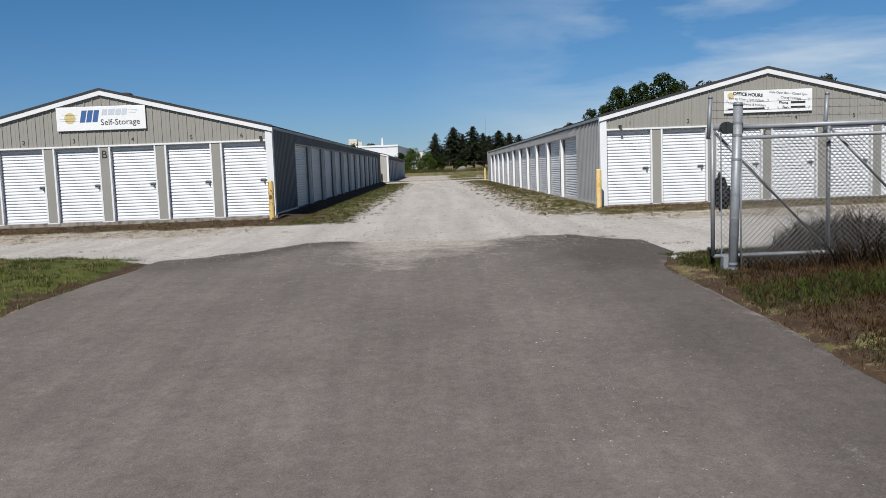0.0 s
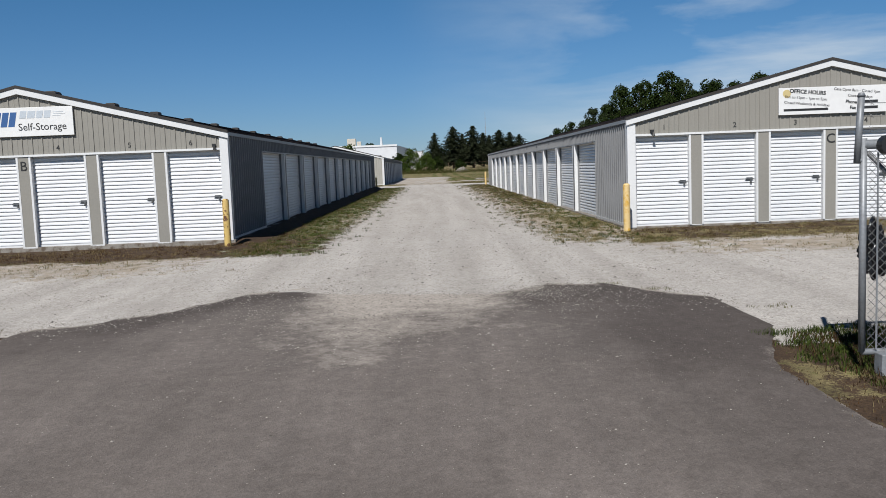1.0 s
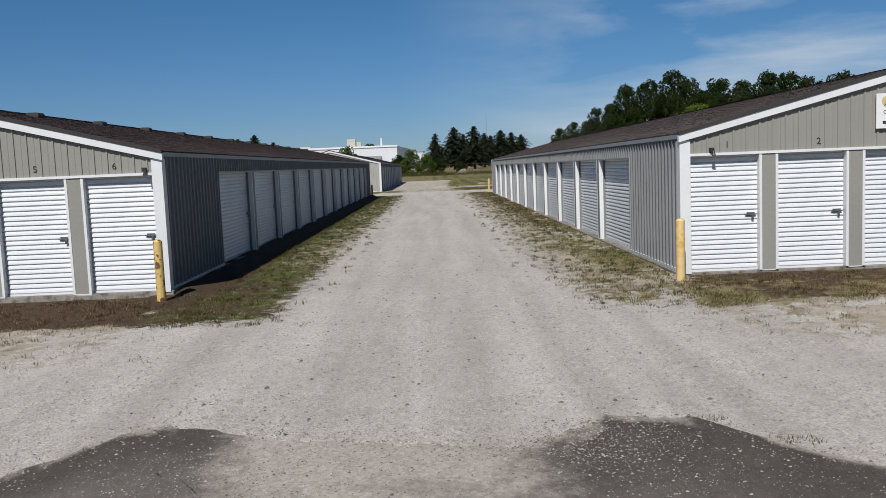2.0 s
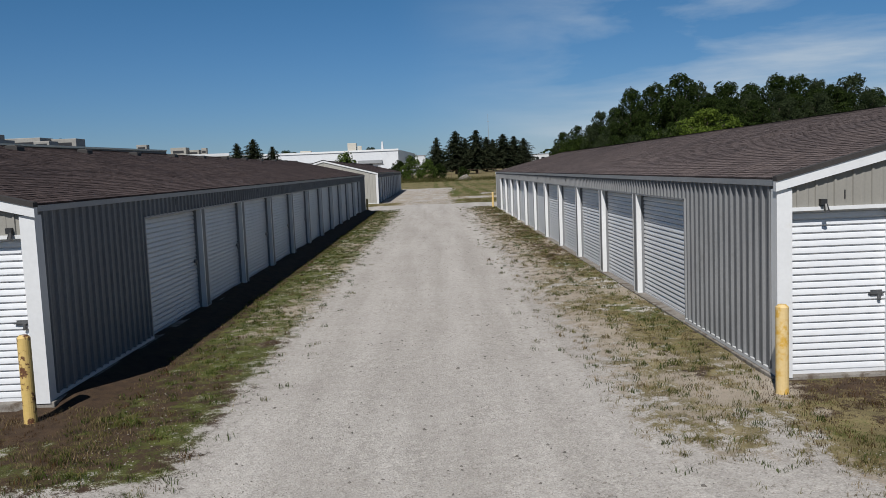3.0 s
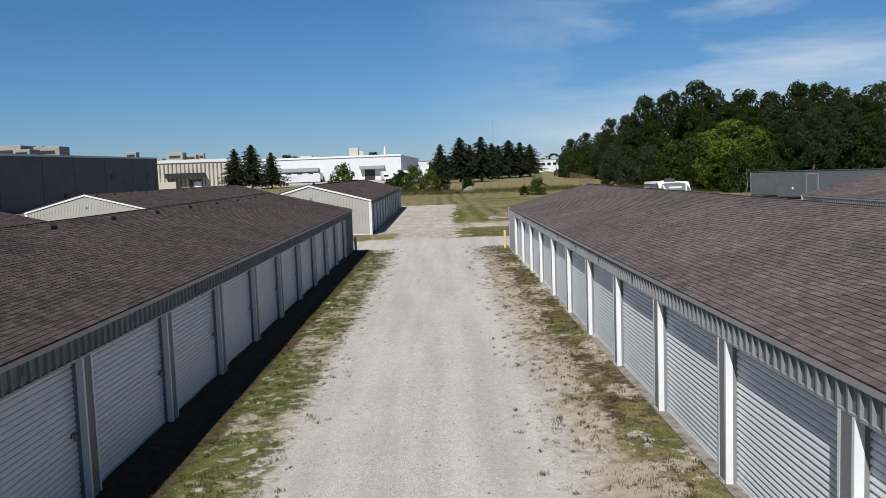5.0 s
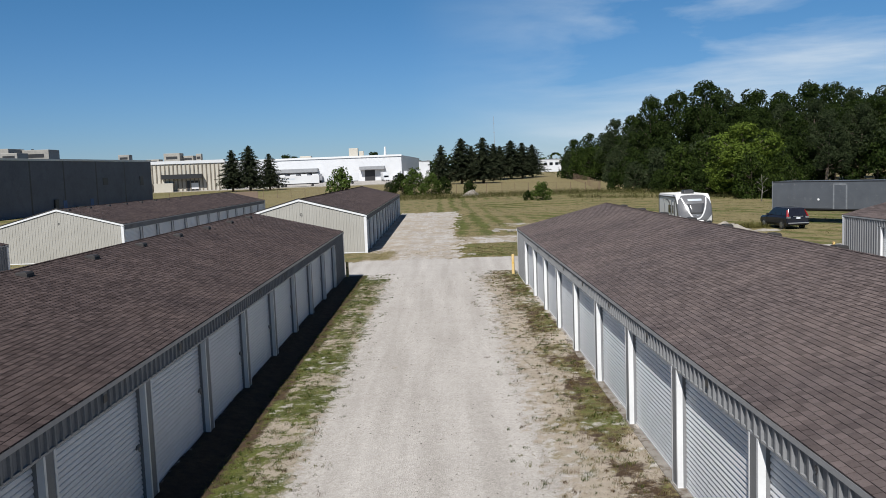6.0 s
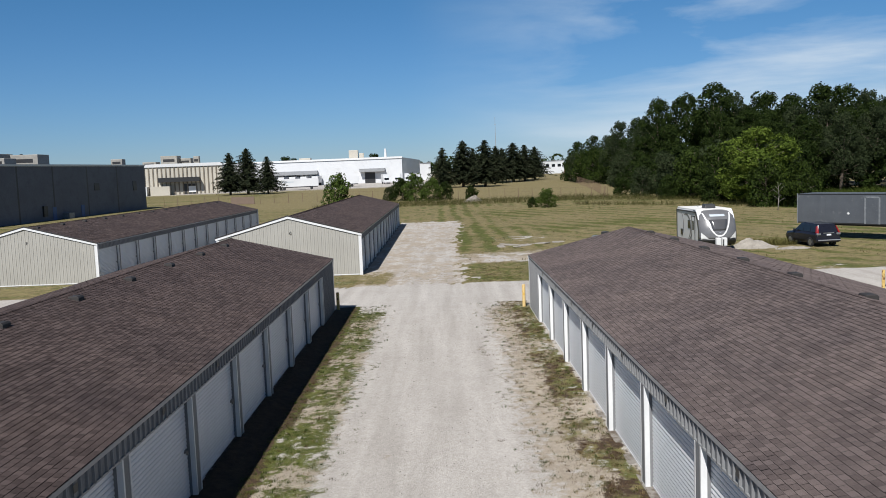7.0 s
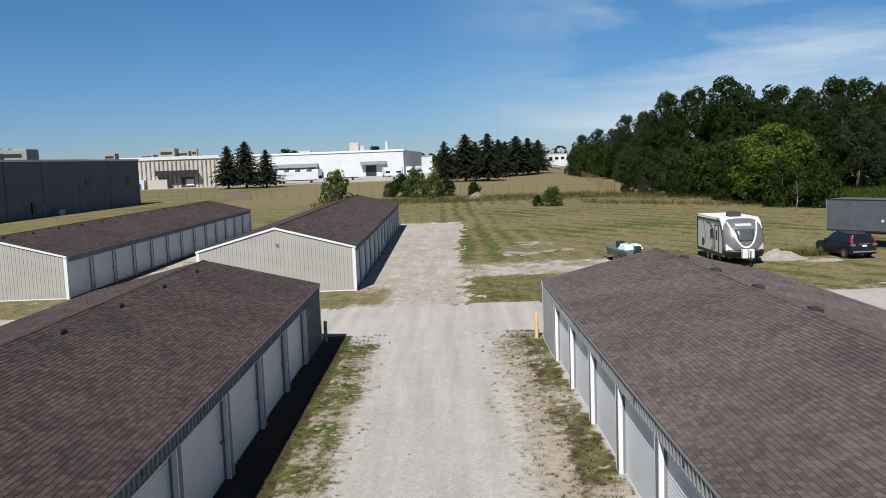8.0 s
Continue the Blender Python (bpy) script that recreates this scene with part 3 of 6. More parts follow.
def steps(*spans):
    """Grid lines: (from, to, step) spans joined."""
    out = []
    for a, b, s in spans:
        k = max(1, round((b - a) / s))
        out += [a + (b - a) * i / k for i in range(k)]
    return out + [spans[-1][1]]


def sheet(name, xs, ys, height, weights, material, label, category, kind="structure", place=None):
    verts, cols = [], []
    for y in ys:
        for x in xs:
            px, py = place(x, y) if place else (x, y)
            verts.append((px, py, height(px, py)))
            cols += weights(px, py)
    nx = len(xs)
    faces = [(j * nx + i, j * nx + i + 1, (j + 1) * nx + i + 1, (j + 1) * nx + i) for j in range(len(ys) - 1) for i in range(nx - 1)]
    me = bpy.data.meshes.new(name)
    me.from_pydata(verts, [], faces)
    me.attributes.new("cover", "FLOAT_COLOR", "POINT").data.foreach_set("color", cols)
    me.materials.append(material)
    me.polygons.foreach_set("use_smooth", [True] * len(me.polygons))
    return tagged(new(name, me), label, category, kind=kind)


far = [2 ** i for i in range(0, 7)]
GX = [-64 - 40 * f for f in reversed(far)] + steps((-64, -24, 4.0), (-24, -6, 0.5), (-6, 6, 0.2), (6, 24, 0.4), (24, 48, 0.6), (48, 64, 4.0)) + [64 + 40 * f for f in far]
GY = [-60, -40, -25, -12] + steps((-6, 0, 0.6), (0, 75, 0.25), (75, 100, 0.5), (100, 190, 0.7), (190, 260, 5.0)) + [260 + 40 * f for f in far[:-1]] + [4000]
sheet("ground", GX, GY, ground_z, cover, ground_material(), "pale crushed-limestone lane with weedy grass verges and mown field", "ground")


def drive_place(u, v):
    """u across from 0 to 1, v along from 0 to 1."""
    l, r = drive_edges(-40 + v * 54)
    end = drive_end(l + (r - l) * u)
    y = -40 + v * (end + 40)
    l, r = drive_edges(min(y, 12.0))
    x = l + (r - l) * u + (0.12 * nz(1.0, y, 1.3, 7.0) + 0.06 * nz(1.0, y, 5.0, 7.0)) * (1 if u > 0.5 else -1) * abs(2 * u - 1) ** 3
    return x, y


def drive_cover(x, y):
    l, r = drive_edges(min(y, 12.0))
    end = drive_end(x)
    spill = 1.15 * smooth01(y + 0.5 * fbm(x, y, 1.3, 5.0), 11.2, 14.5) ** 1.4 * (1 - smooth01(abs(x + 0.15), 0.7, 1.6))
    dust = 0.04 + 0.62 * spill + 0.95 * smooth01(y - end + 0.3 * fbm(x, y, 1.7, 9.0), -0.4, 0.0) + 0.5 * smooth01(0.35 - min(x - l, r - x), 0.0, 0.5) + 0.16 * fbm(x, y, 0.8, 2.0) + 0.16 * fbm(x, y, 3.0, 6.0)
    dust += 0.27 * smooth01(y + 0.6 * fbm(x, y, 1.2, 13.0), 9.6, 12.2) * (1 - smooth01(abs(x + 1.1 - 0.1 * (y - 11)) + 0.5 * fbm(x, y, 1.5, 17.0), 0.2, 1.5))
    dust += 0.2 * smooth01(y, 8.5, 11.5) * (1 - smooth01(abs(x - 0.3), 0.6, 2.0))
    dark_mix = smooth01(y - drive_end(x) + 0.5 * fbm(x, y, 1.0, 3.0), -2.2, -0.5) * smooth01(abs(x + 0.15), 0.8, 1.7) * (1 - 0.5 * smooth01(abs(x), 3.0, 4.5))
    # darker along the gate side
    dark_mix = max(dark_mix, 0.55 * smooth01(x + 0.5 * fbm(x, y, 0.5, 8.0), 1.1, 3.1) * smooth01(y + fbm(x, y, 0.4, 2.0), -2.0, 2.5))
    dark_mix = max(dark_mix, 0.85 * smooth01(x + 0.6 * fbm(x, y, 0.6, 8.0), 0.9, 2.4) * smooth01(y + 0.8 * fbm(x, y, 0.5, 2.0), 9.0, 11.0))
    return min(1, max(0, dust)), 0.8 * dark_mix, 0.0, 1.0


def drive_z(x, y):
    l, r = drive_edges(min(y, 12.0))
    edge = min(x - l, r - x, drive_end(x) - y + 0.05)
    return level(y) + 0.016 - 0.035 * (1 - smooth01(edge, 0.0, 0.2))


sheet("driveway", [i / 90 for i in range(91)], [0, 0.3, 0.55, 0.65] + [0.68 + 0.32 * i / 150 for i in range(151)], drive_z, drive_cover, asphalt_material(),
      "worn grey asphalt driveway dusted with gravel", "driveway", place=drive_place)


# ---- storage buildings ----
WIDE, LONG, EAVE, RIDGE = 9.144, 47.55, 2.46, 3.56
HALF = WIDE / 2
BAY, DOOR_W, POST_W, FIRST = 3.6576, 3.32, 0.3376, 3.85      # side bays: first door begins FIRST from the front
N_DOORS, DOOR_TOP, RECESS = 11, 2.09, 0.14
PITCH = math.atan2(RIDGE - EAVE, HALF)


def ribbed(u0, u1, bottom, top, out, into, slim=1.0):
    """Ribbed sheet metal: a trapezoid rib every 9 inches. out(u, d, z) places a point d proud of the wall; bottom and top are heights over u."""
    f = Form()
    us, ds = [u0], [0.0]
    k = math.floor(u0 / 0.2286)
    while k * 0.2286 < u1:
        c = k * 0.2286
        for du, d in ((-0.036 * slim, 0), (-0.022 * slim, 0.036 * slim), (0.022 * slim, 0.036 * slim), (0.036 * slim, 0), (0.09, 0), (0.1, 0.006), (0.128, 0.006), (0.138, 0)):
            if u0 < c + du < u1:
                us.append(c + du), ds.append(d)
        k += 1
    us.append(u1), ds.append(0.0)
    vs, fs = [], []
    for u, d in zip(us, ds):
        vs += [out(u, d, bottom(u)), out(u, d, top(u))]
    for i in range(len(us) - 1):
        q = (2 * i, 2 * i + 2, 2 * i + 3, 2 * i + 1)
        fs.append(q)
    f.add(vs, fs)
    return f


def sheet_part(name, form, parent, toward, label="", paint=None):
    """A ribbed sheet, its faces turned to the outside."""
    me = form.mesh(name, paint or m_siding)
    bm = bmesh.new()
    bm.from_mesh(me)
    bm.normal_update()
    if bm.faces and sum((f.normal.dot(Vector(toward)) for f in bm.faces)) < 0:
        bmesh.ops.reverse_faces(bm, faces=bm.faces)
    bm.to_mesh(me)
    bm.free()
    return part(name, me, None, parent, label)


def curtain(width, height):
    """A roll-up door curtain in the x-z plane facing -y: rolled slats with narrow grooves."""
    f = Form()
    n = round(height / 0.086)
    p = height / n
    prof = []
    for i in range(n):
        for s, d in ((0.0, -0.006), (0.06, 0.011), (0.2, 0.0215), (0.5, 0.0185), (0.82, 0.011), (0.92, 0.0), (0.96, -0.008)):
            prof.append((i * p + s * p, d))
    prof.append((height, 0.0))
    vs = []
    for z, d in prof:
        vs += [(-width / 2, -d, z), (width / 2, -d, z)]
    fs = [(2 * i, 2 * i + 1, 2 * i + 3, 2 * i + 2) for i in range(len(prof) - 1)]
    f.add(vs, fs)
    f.box(-width / 2, width / 2, -0.03, 0.03, -0.035, 0.0)
    return f.mesh("door", m_door)


def latch_form():
    f = Form()
    f.box(-0.07, 0.07, -0.035, -0.012, -0.035, 0.035)
    f.box(-0.1, 0.09, -0.05, -0.033, -0.012, 0.012)
    f.tube((0.03, -0.045, -0.01), (0.03, -0.045, -0.09), 0.022, n=6)
    return fixed(f, "handle", m_latch)


FRONT_DOOR, SIDE_DOOR, LATCH = curtain(1.2, DOOR_TOP - 0.03), curtain(DOOR_W, DOOR_TOP - 0.03), latch_form()


def trim_form(*boxes):
    f = Form()
    for b in boxes:
        f.box(*b)
    return f


def add_door(parent, mesh, m, handle_x):
    d = part("door", mesh, None, parent)
    d.matrix_basis = m
    h = part("handle", LATCH, None, d, "dark steel slide latch")
    h.matrix_basis = Matrix.Translation((handle_x, 0, 0.95))
    return d


def shingle_rows(tab=0.17):
    """Every tab of one roof slope: (along, up the slope, course)."""
    run = HALF / math.cos(PITCH) + 0.045
    out = []
    for r in range(int(run / 0.112) + 1):
        v = r * 0.112
        shift = (tab / 2 if r % 2 else 0.0) + random.uniform(-0.02, 0.02)
        u = -0.06 - shift
        while u < LONG + 0.05:
            a, b = max(u, -0.06), min(u + tab, LONG + 0.06)
            if b - a > 0.03:
                out.append((a, b, v, min(v + 0.13, run), r))
            u += tab
    return out


def slope_point(side, u, v, h):
    """On the slope that falls to side (+1: +x, -1: -x): u along y, v up from the eave, h above it."""
    x = HALF + 0.045 - v * math.cos(PITCH) + h * math.sin(PITCH)
    z = EAVE - 0.045 * math.tan(PITCH) + v * math.sin(PITCH) + h * math.cos(PITCH) + 0.03
    return (side * x, u, z)


def shingle_slope(side, tabs, shade):
    """Many tabs joined: each a thin wedge, thick at its lower edge."""
    vs, fs = [], []
    for a, b, v0, v1, r in tabs:
        k = len(vs)
        j = random.uniform(-0.0015, 0.0015)
        h = random.uniform(0.021, 0.026)
        lo, hi = a + 0.0055, b - 0.0055
        for p in ((lo, v0 + j, -0.004), (hi, v0 + j, -0.004), (hi, v0 + j, h), (lo, v0 + j, h), (hi, v0 + 0.104, h - 0.004), (lo, v0 + 0.104, h - 0.004), (hi, v1, -0.002), (lo, v1, -0.002)):
            vs.append(slope_point(side, *p))
        strip = [(k, k + 1, k + 2, k + 3), (k + 3, k + 2, k + 4, k + 5), (k + 5, k + 4, k + 6, k + 7)]
        fs += strip if side > 0 else [q[::-1] for q in strip]
    me = bpy.data.meshes.new("shingles")
    me.from_pydata(vs, [], fs)
    me.materials.append(SHINGLE[shade][0])
    return me


TABS, WIDE_TABS = shingle_rows(), shingle_rows(0.5)
PLAIN_SLOPE = {(s, shade): shingle_slope(s, WIDE_TABS, shade) for s in (-1, 1) for shade in SHINGLE}


def roof(parent, single_side=0, near=(), shade="dark"):
    """Deck, shingled slopes, ridge caps, fascia and rake boards. On single_side the tabs within near (from, to) along y are parts of their own."""
    deck = Form()
    for s in (-1, 1):
        a, b = slope_point(s, -0.05, 0, -0.012), slope_point(s, -0.05, HALF / math.cos(PITCH) + 0.045, -0.012)
        top = [(a[0], a[2]), (b[0], b[2])]
        deck.prism([top[0], top[1], (top[1][0], top[1][1] - 0.05), (top[0][0], top[0][1] - 0.05)], -0.05, LONG + 0.05, "y")
    d = part("roof", deck, m_deck, parent, "dark brown asphalt-shingled gable roof")
    for s in (-1, 1):
        if s == single_side:
            lo, hi = near
            chosen = [t for t in TABS if lo <= t[0] <= hi and t[4] < 15][:300]
            picked = set(chosen)
            rest = [t for t in TABS if t not in picked]
            tagged(part("shingles", shingle_slope(s, rest, shade), None, d), kind="stuff")
            half, deep = 0.08, 0.13
            one = Form().add([(-half, 0, 0.023), (half, 0, 0.023), (half, 0.104, 0.019), (-half, 0.104, 0.019), (-half, 0, -0.004), (half, 0, -0.004), (half, deep, -0.005), (-half, deep, -0.005)],
                             [(0, 1, 2, 3), (4, 7, 6, 5), (0, 4, 5, 1), (1, 5, 6, 2), (2, 6, 7, 3), (3, 7, 4, 0)])
            me = fixed(one, "shingle", SHINGLE[shade][1])
            for a, b, v0, v1, r in chosen:
                o = part("shingle", me, None, d)
                along, up = Vector((0, 1, 0)), Vector((-s * math.cos(PITCH), 0, math.sin(PITCH)))
                if s > 0:
                    turn = Matrix((along, up, along.cross(up))).transposed().to_4x4()
                else:
                    turn = Matrix((-along, up, (-along).cross(up))).transposed().to_4x4()
                o.matrix_basis = Matrix.Translation(slope_point(s, (a + b) / 2, v0 + random.uniform(-0.0015, 0.0015), random.uniform(0, 0.003))) @ turn @ Matrix.Diagonal(((b - a) / 0.17, 1, 1, 1))
        else:
            tagged(part("shingles", PLAIN_SLOPE[s, shade], None, d), kind="stuff")
    cap = Form()
    y = -0.06
    while y < LONG:
        z = RIDGE + 0.068
        e = min(y + 0.16, LONG + 0.06)
        cap.add([(-0.15, y, z - 0.045), (0, y, z), (0.15, y, z - 0.045), (0.15, e, z - 0.052), (0, e, z - 0.008), (-0.15, e, z - 0.052)], [(0, 1, 4, 5), (1, 2, 3, 4)])
        y += 0.145
    part("ridge_cap", cap.mesh("ridge_cap", SHINGLE[shade][0]), None, d)
    for s in (-1, 1):
        x = s * (HALF + 0.002)
        part("fascia", trim_form((min(x, x + s * 0.046), max(x, x + s * 0.046), -0.03, LONG + 0.03, EAVE - 0.06, EAVE + 0.014)), m_fascia, parent, "light grey metal eave fascia")


def rake_boards(parent, y, facing):
    for s in (-1, 1):
        up = 0.03 if facing < 0 else -0.01
        x, low = s * (HALF + 0.06), EAVE - 0.005 if facing < 0 else EAVE
        p = [(x, low), (0, RIDGE + 0.02 + up), (0, RIDGE - 0.08), (x, EAVE - 0.125)]
        f = Form().prism(p, y, y + facing * (0.085 if facing < 0 else 0.05), "y")
        part("rake_board", f, m_white, parent, "white painted rake trim")
        if facing < 0:
            edge = Form().prism([(x, low + 0.062), (0, RIDGE + 0.082 + up), (0, RIDGE + 0.022 + up), (x, low + 0.002)], y + 0.02, y - 0.1, "y")
            part("drip_edge", edge, m_deck, parent, "dark brown roof edging over the rake")


NUMBER_BAR = fixed(Form().box(-0.07, 0.07, -0.002, 0.002, -0.06, 0.06), "unit_number", m_ink)


def side_wall(parent, s, numbers=0, first=FIRST, count=N_DOORS):
    """A long wall with its roll-up doors. s: +1 faces +x, -1 faces -x."""
    X = s * HALF
    end = first + count * BAY

    def out(u, d, z):
        return (X + s * d, u, z)

    toward = (s, 0, 0)
    low, head, top = lambda u: 0.09, lambda u: DOOR_TOP + 0.02, lambda u: EAVE - 0.03
    if first > 0.5:
        sheet_part("wall", ribbed(0.1, first, low, top, out, s), parent, toward, "ribbed sheet-metal wall with shade in its darker grey", m_side)
        sheet_part("wall", ribbed(end - BAY + DOOR_W + POST_W, LONG - 0.1, low, top, out, s), parent, toward, "ribbed sheet-metal wall with shade in its darker grey", m_side)
    sheet_part("header", ribbed(first, min(end, LONG - 0.1), head, top, out, s), parent, toward, "ribbed metal strip above the doors with shade in its grey", m_side)
    lo, hi = (X - 0.012, X + 0.035) if s > 0 else (X - 0.035, X + 0.012)
    ilo, ihi = (X - RECESS, X + 0.03) if s > 0 else (X - 0.03, X + RECESS)
    if first > 0.5:
        part("base_trim", trim_form((lo, hi, 0.1, first, 0.05, 0.1)), m_white, parent)
        part("base_trim", trim_form((lo, hi, end - BAY + DOOR_W + POST_W, LONG - 0.1, 0.05, 0.1)), m_white, parent)
    part("head_trim", trim_form((ilo, ihi, first - 0.03, end - BAY + DOOR_W, DOOR_TOP - 0.005, DOOR_TOP + 0.03)), m_fascia, parent)
    part("jamb", trim_form((ilo, ihi, first - 0.04, first, 0.05, DOOR_TOP + 0.02)), m_fascia, parent)
    post = Form()
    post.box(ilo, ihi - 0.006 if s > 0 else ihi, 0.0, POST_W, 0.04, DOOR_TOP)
    tlo, thi = (X - 0.065, X + 0.034) if s > 0 else (X - 0.034, X + 0.065)
    trims = trim_form((tlo, thi, -0.006, 0.05, 0.035, DOOR_TOP + 0.001), (tlo, thi, POST_W - 0.05, POST_W + 0.006, 0.035, DOOR_TOP + 0.001), (tlo, thi, -0.01, POST_W + 0.01, 0.03, 0.06))
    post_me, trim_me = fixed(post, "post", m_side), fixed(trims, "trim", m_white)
    turn = Matrix.Rotation(radians(90 * s), 4, "Z")
    for k in range(count):
        y0 = first + k * BAY
        add_door(parent, SIDE_DOOR, Matrix.Translation((X - s * RECESS, y0 + DOOR_W / 2, 0.08)) @ turn, DOOR_W / 2 - 0.12)
        p = part("post", post_me, None, parent)
        p.location = (0, y0 + DOOR_W, 0)
        t = part("trim", trim_me, None, p, "white painted post edges")
        if numbers:
            me = lettering(str(numbers + k), 0.17, m_ink) if numbers + k < 10 else NUMBER_BAR
            w = part("unit_number", me, None, parent)
            w.matrix_basis = Matrix.Translation((X + s * 0.042, y0 + DOOR_W / 2, (DOOR_TOP + EAVE) / 2 + 0.02)) @ turn


def gable(parent, y, facing, doors, letter="", numbers=False):
    def out(u, d, z):
        return (u, y + facing * d, z)

    def top(u):
        return RIDGE - 0.02 - abs(u) * math.tan(PITCH)

    toward = (0, facing, 0)
    turn = Matrix.Identity(4) if facing < 0 else Matrix.Rotation(math.pi, 4, "Z")
    if doors:
        sheet_part("wall", ribbed(-HALF + 0.1, HALF - 0.1, lambda u: DOOR_TOP + 0.03, top, out, facing, 0.55), parent, toward)
        part("head_trim", trim_form((-HALF + 0.1, HALF - 0.1, *sorted((y - facing * RECESS, y + facing * 0.034)), DOOR_TOP - 0.005, DOOR_TOP + 0.04)), m_white, parent, "white metal strip over the doors")
        for i in range(6):
            c = -HALF + 0.762 + 1.524 * i
            add_door(parent, FRONT_DOOR, Matrix.Translation((c, y - facing * 0.12, 0.08)) @ turn, 0.48)
            if i:
                a = c - 0.762
                ys = sorted((y - facing * RECESS, y + facing * 0.012))
                p = part("post", trim_form((a - 0.13, a + 0.13, *ys, 0.03, DOOR_TOP - 0.006)), m_siding, parent, "tan metal-clad post between doors")
                ys2 = sorted((y - facing * RECESS - 0.002, y + facing * 0.02))
                part("trim", trim_form((a - 0.165, a - 0.12, *ys2, 0.025, DOOR_TOP - 0.006), (a + 0.12, a + 0.165, *ys2, 0.025, DOOR_TOP - 0.006), (a - 0.165, a + 0.165, *ys2, 0.02, 0.05)), m_white, p)
            if numbers:
                w = part("unit_number", lettering(str(i + 1), 0.16, m_ink), None, parent)
                w.matrix_basis = Matrix.Translation((math.floor(c / 0.2286) * 0.2286 + 0.1143, y + facing * 0.011, DOOR_TOP + 0.17)) @ turn
        if letter:
            w = part("building_letter", lettering(letter, 0.3, m_ink), None, parent, "black painted letter on the centre post")
            w.matrix_basis = Matrix.Translation((0.0, y + facing * 0.02, DOOR_TOP - 0.22)) @ turn
    else:
        sheet_part("wall", ribbed(-HALF + 0.1, HALF - 0.1, lambda u: 0.09, top, out, facing, 0.6), parent, toward, "cream ribbed metal gable wall", m_pale_siding)
        part("base_trim", trim_form((-HALF + 0.1, HALF - 0.1, *sorted((y - facing * 0.012, y + facing * 0.035)), 0.05, 0.1)), m_white, parent)
        if letter:
            w = part("building_letter", lettering(letter, 0.25, m_ink), None, parent, "small dark letter on the gable")
            w.matrix_basis = Matrix.Translation((0.12, y + facing * 0.042, 2.62)) @ turn
    rake_boards(parent, y - facing * 0.01, facing)


def corners(parent):
    for sx in (-1, 1):
        for y in (0, LONG):
            sy = -1 if y == 0 else 1
            xs, ys = sorted((sx * (HALF - 0.15), sx * (HALF + 0.036))), sorted((y - sy * 0.15, y + sy * 0.036))
            part("corner_trim", trim_form((*xs, *ys, 0.03, EAVE - 0.1)), m_white, parent, "white corner trim")


def shell(parent):
    f = Form()
    f.box(-HALF - 0.075, HALF + 0.075, -0.02, LONG + 0.02, -0.25, 0.045)
    part("slab", f, m_concrete, parent, "pale concrete floor slab", bevel=0.01)
    f = Form()
    for s in (-1, 1):
        f.box(*sorted((s * (HALF - 0.2), s * (HALF - 0.26))), 0.2, LONG - 0.2, 0.04, EAVE - 0.1)
    for y in (0.2, LONG - 0.26):
        f.box(-HALF + 0.26, HALF - 0.26, y, y + 0.06, 0.04, EAVE - 0.1)
    part("lining", f, m_deck, parent)


def vents(parent, off, count=13):
    f = Form()
    f.prism([(-0.13, -0.1), (0.15, -0.16), (0.15, 0.03), (0.11, 0.075), (-0.1, 0.075), (-0.13, 0.05)], -0.17, 0.17, "y")
    me = fixed(f, "roof_vent", m_vent, bevel=0.015)
    for k in range(count):
        v = part("roof_vent", me, None, parent, "low dark box vent on the roof")
        v.location = (off, 0.8 + BAY * k, RIDGE - off * math.tan(PITCH) + 0.06)


def storage_building(at, label, letter, front_doors, single_side=0, near=(), numbers=(0, 0), bays=(FIRST, N_DOORS), vent_off=0.45, vent_count=13, shade="dark"):
    b = thing("storage_building", label, "building", "storage buildings", at=at)
    shell(b)
    for s, num in ((-1, numbers[0]), (1, numbers[1])):
        side_wall(b, s, num, *bays)
    gable(b, 0.0, -1, front_doors, letter, front_doors)
    gable(b, LONG, 1, False)
    corners(b)
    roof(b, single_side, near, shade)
    vents(b, vent_off, vent_count)
    return b


def wall_lamp(parent, x):
    f = Form()
    f.box(x - 0.035, x + 0.035, -0.08, 0.0, DOOR_TOP + 0.06, DOOR_TOP + 0.13)
    f.tube((x + 0.02, -0.07, DOOR_TOP + 0.07), (x + 0.02, -0.1, DOOR_TOP - 0.01), 0.02, 0.035)
    part("lamp", f, m_dark, parent, "small black wall lamp")


LX, LY, RX, RY = -8.97, 22.64, 9.23, 22.55
lane_label = "long tan ribbed-metal storage building with white roll-up doors"
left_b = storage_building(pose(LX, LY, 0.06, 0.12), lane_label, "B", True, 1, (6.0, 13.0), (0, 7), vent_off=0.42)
wall_lamp(left_b, 4.3)
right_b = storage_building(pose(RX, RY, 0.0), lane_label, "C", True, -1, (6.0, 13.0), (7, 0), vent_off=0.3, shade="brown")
wall_lamp(right_b, -4.05)
back_label = "long tan metal storage building with a doorless gable"
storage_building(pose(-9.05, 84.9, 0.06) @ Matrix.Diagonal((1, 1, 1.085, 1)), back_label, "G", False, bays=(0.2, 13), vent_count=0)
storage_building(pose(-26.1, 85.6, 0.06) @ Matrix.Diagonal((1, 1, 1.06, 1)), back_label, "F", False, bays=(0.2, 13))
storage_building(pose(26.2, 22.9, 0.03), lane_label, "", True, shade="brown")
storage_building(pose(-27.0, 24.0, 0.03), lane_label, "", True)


# ---- signs on the gables ----
def sign(at, width, height, label):
    s = thing("sign", label, "sign", at=at)
    part("board", Form().box(-width / 2, width / 2, -0.03, 0.0, -height / 2, height / 2), m_sign, s, "white sign board", bevel=0.005)
    return s


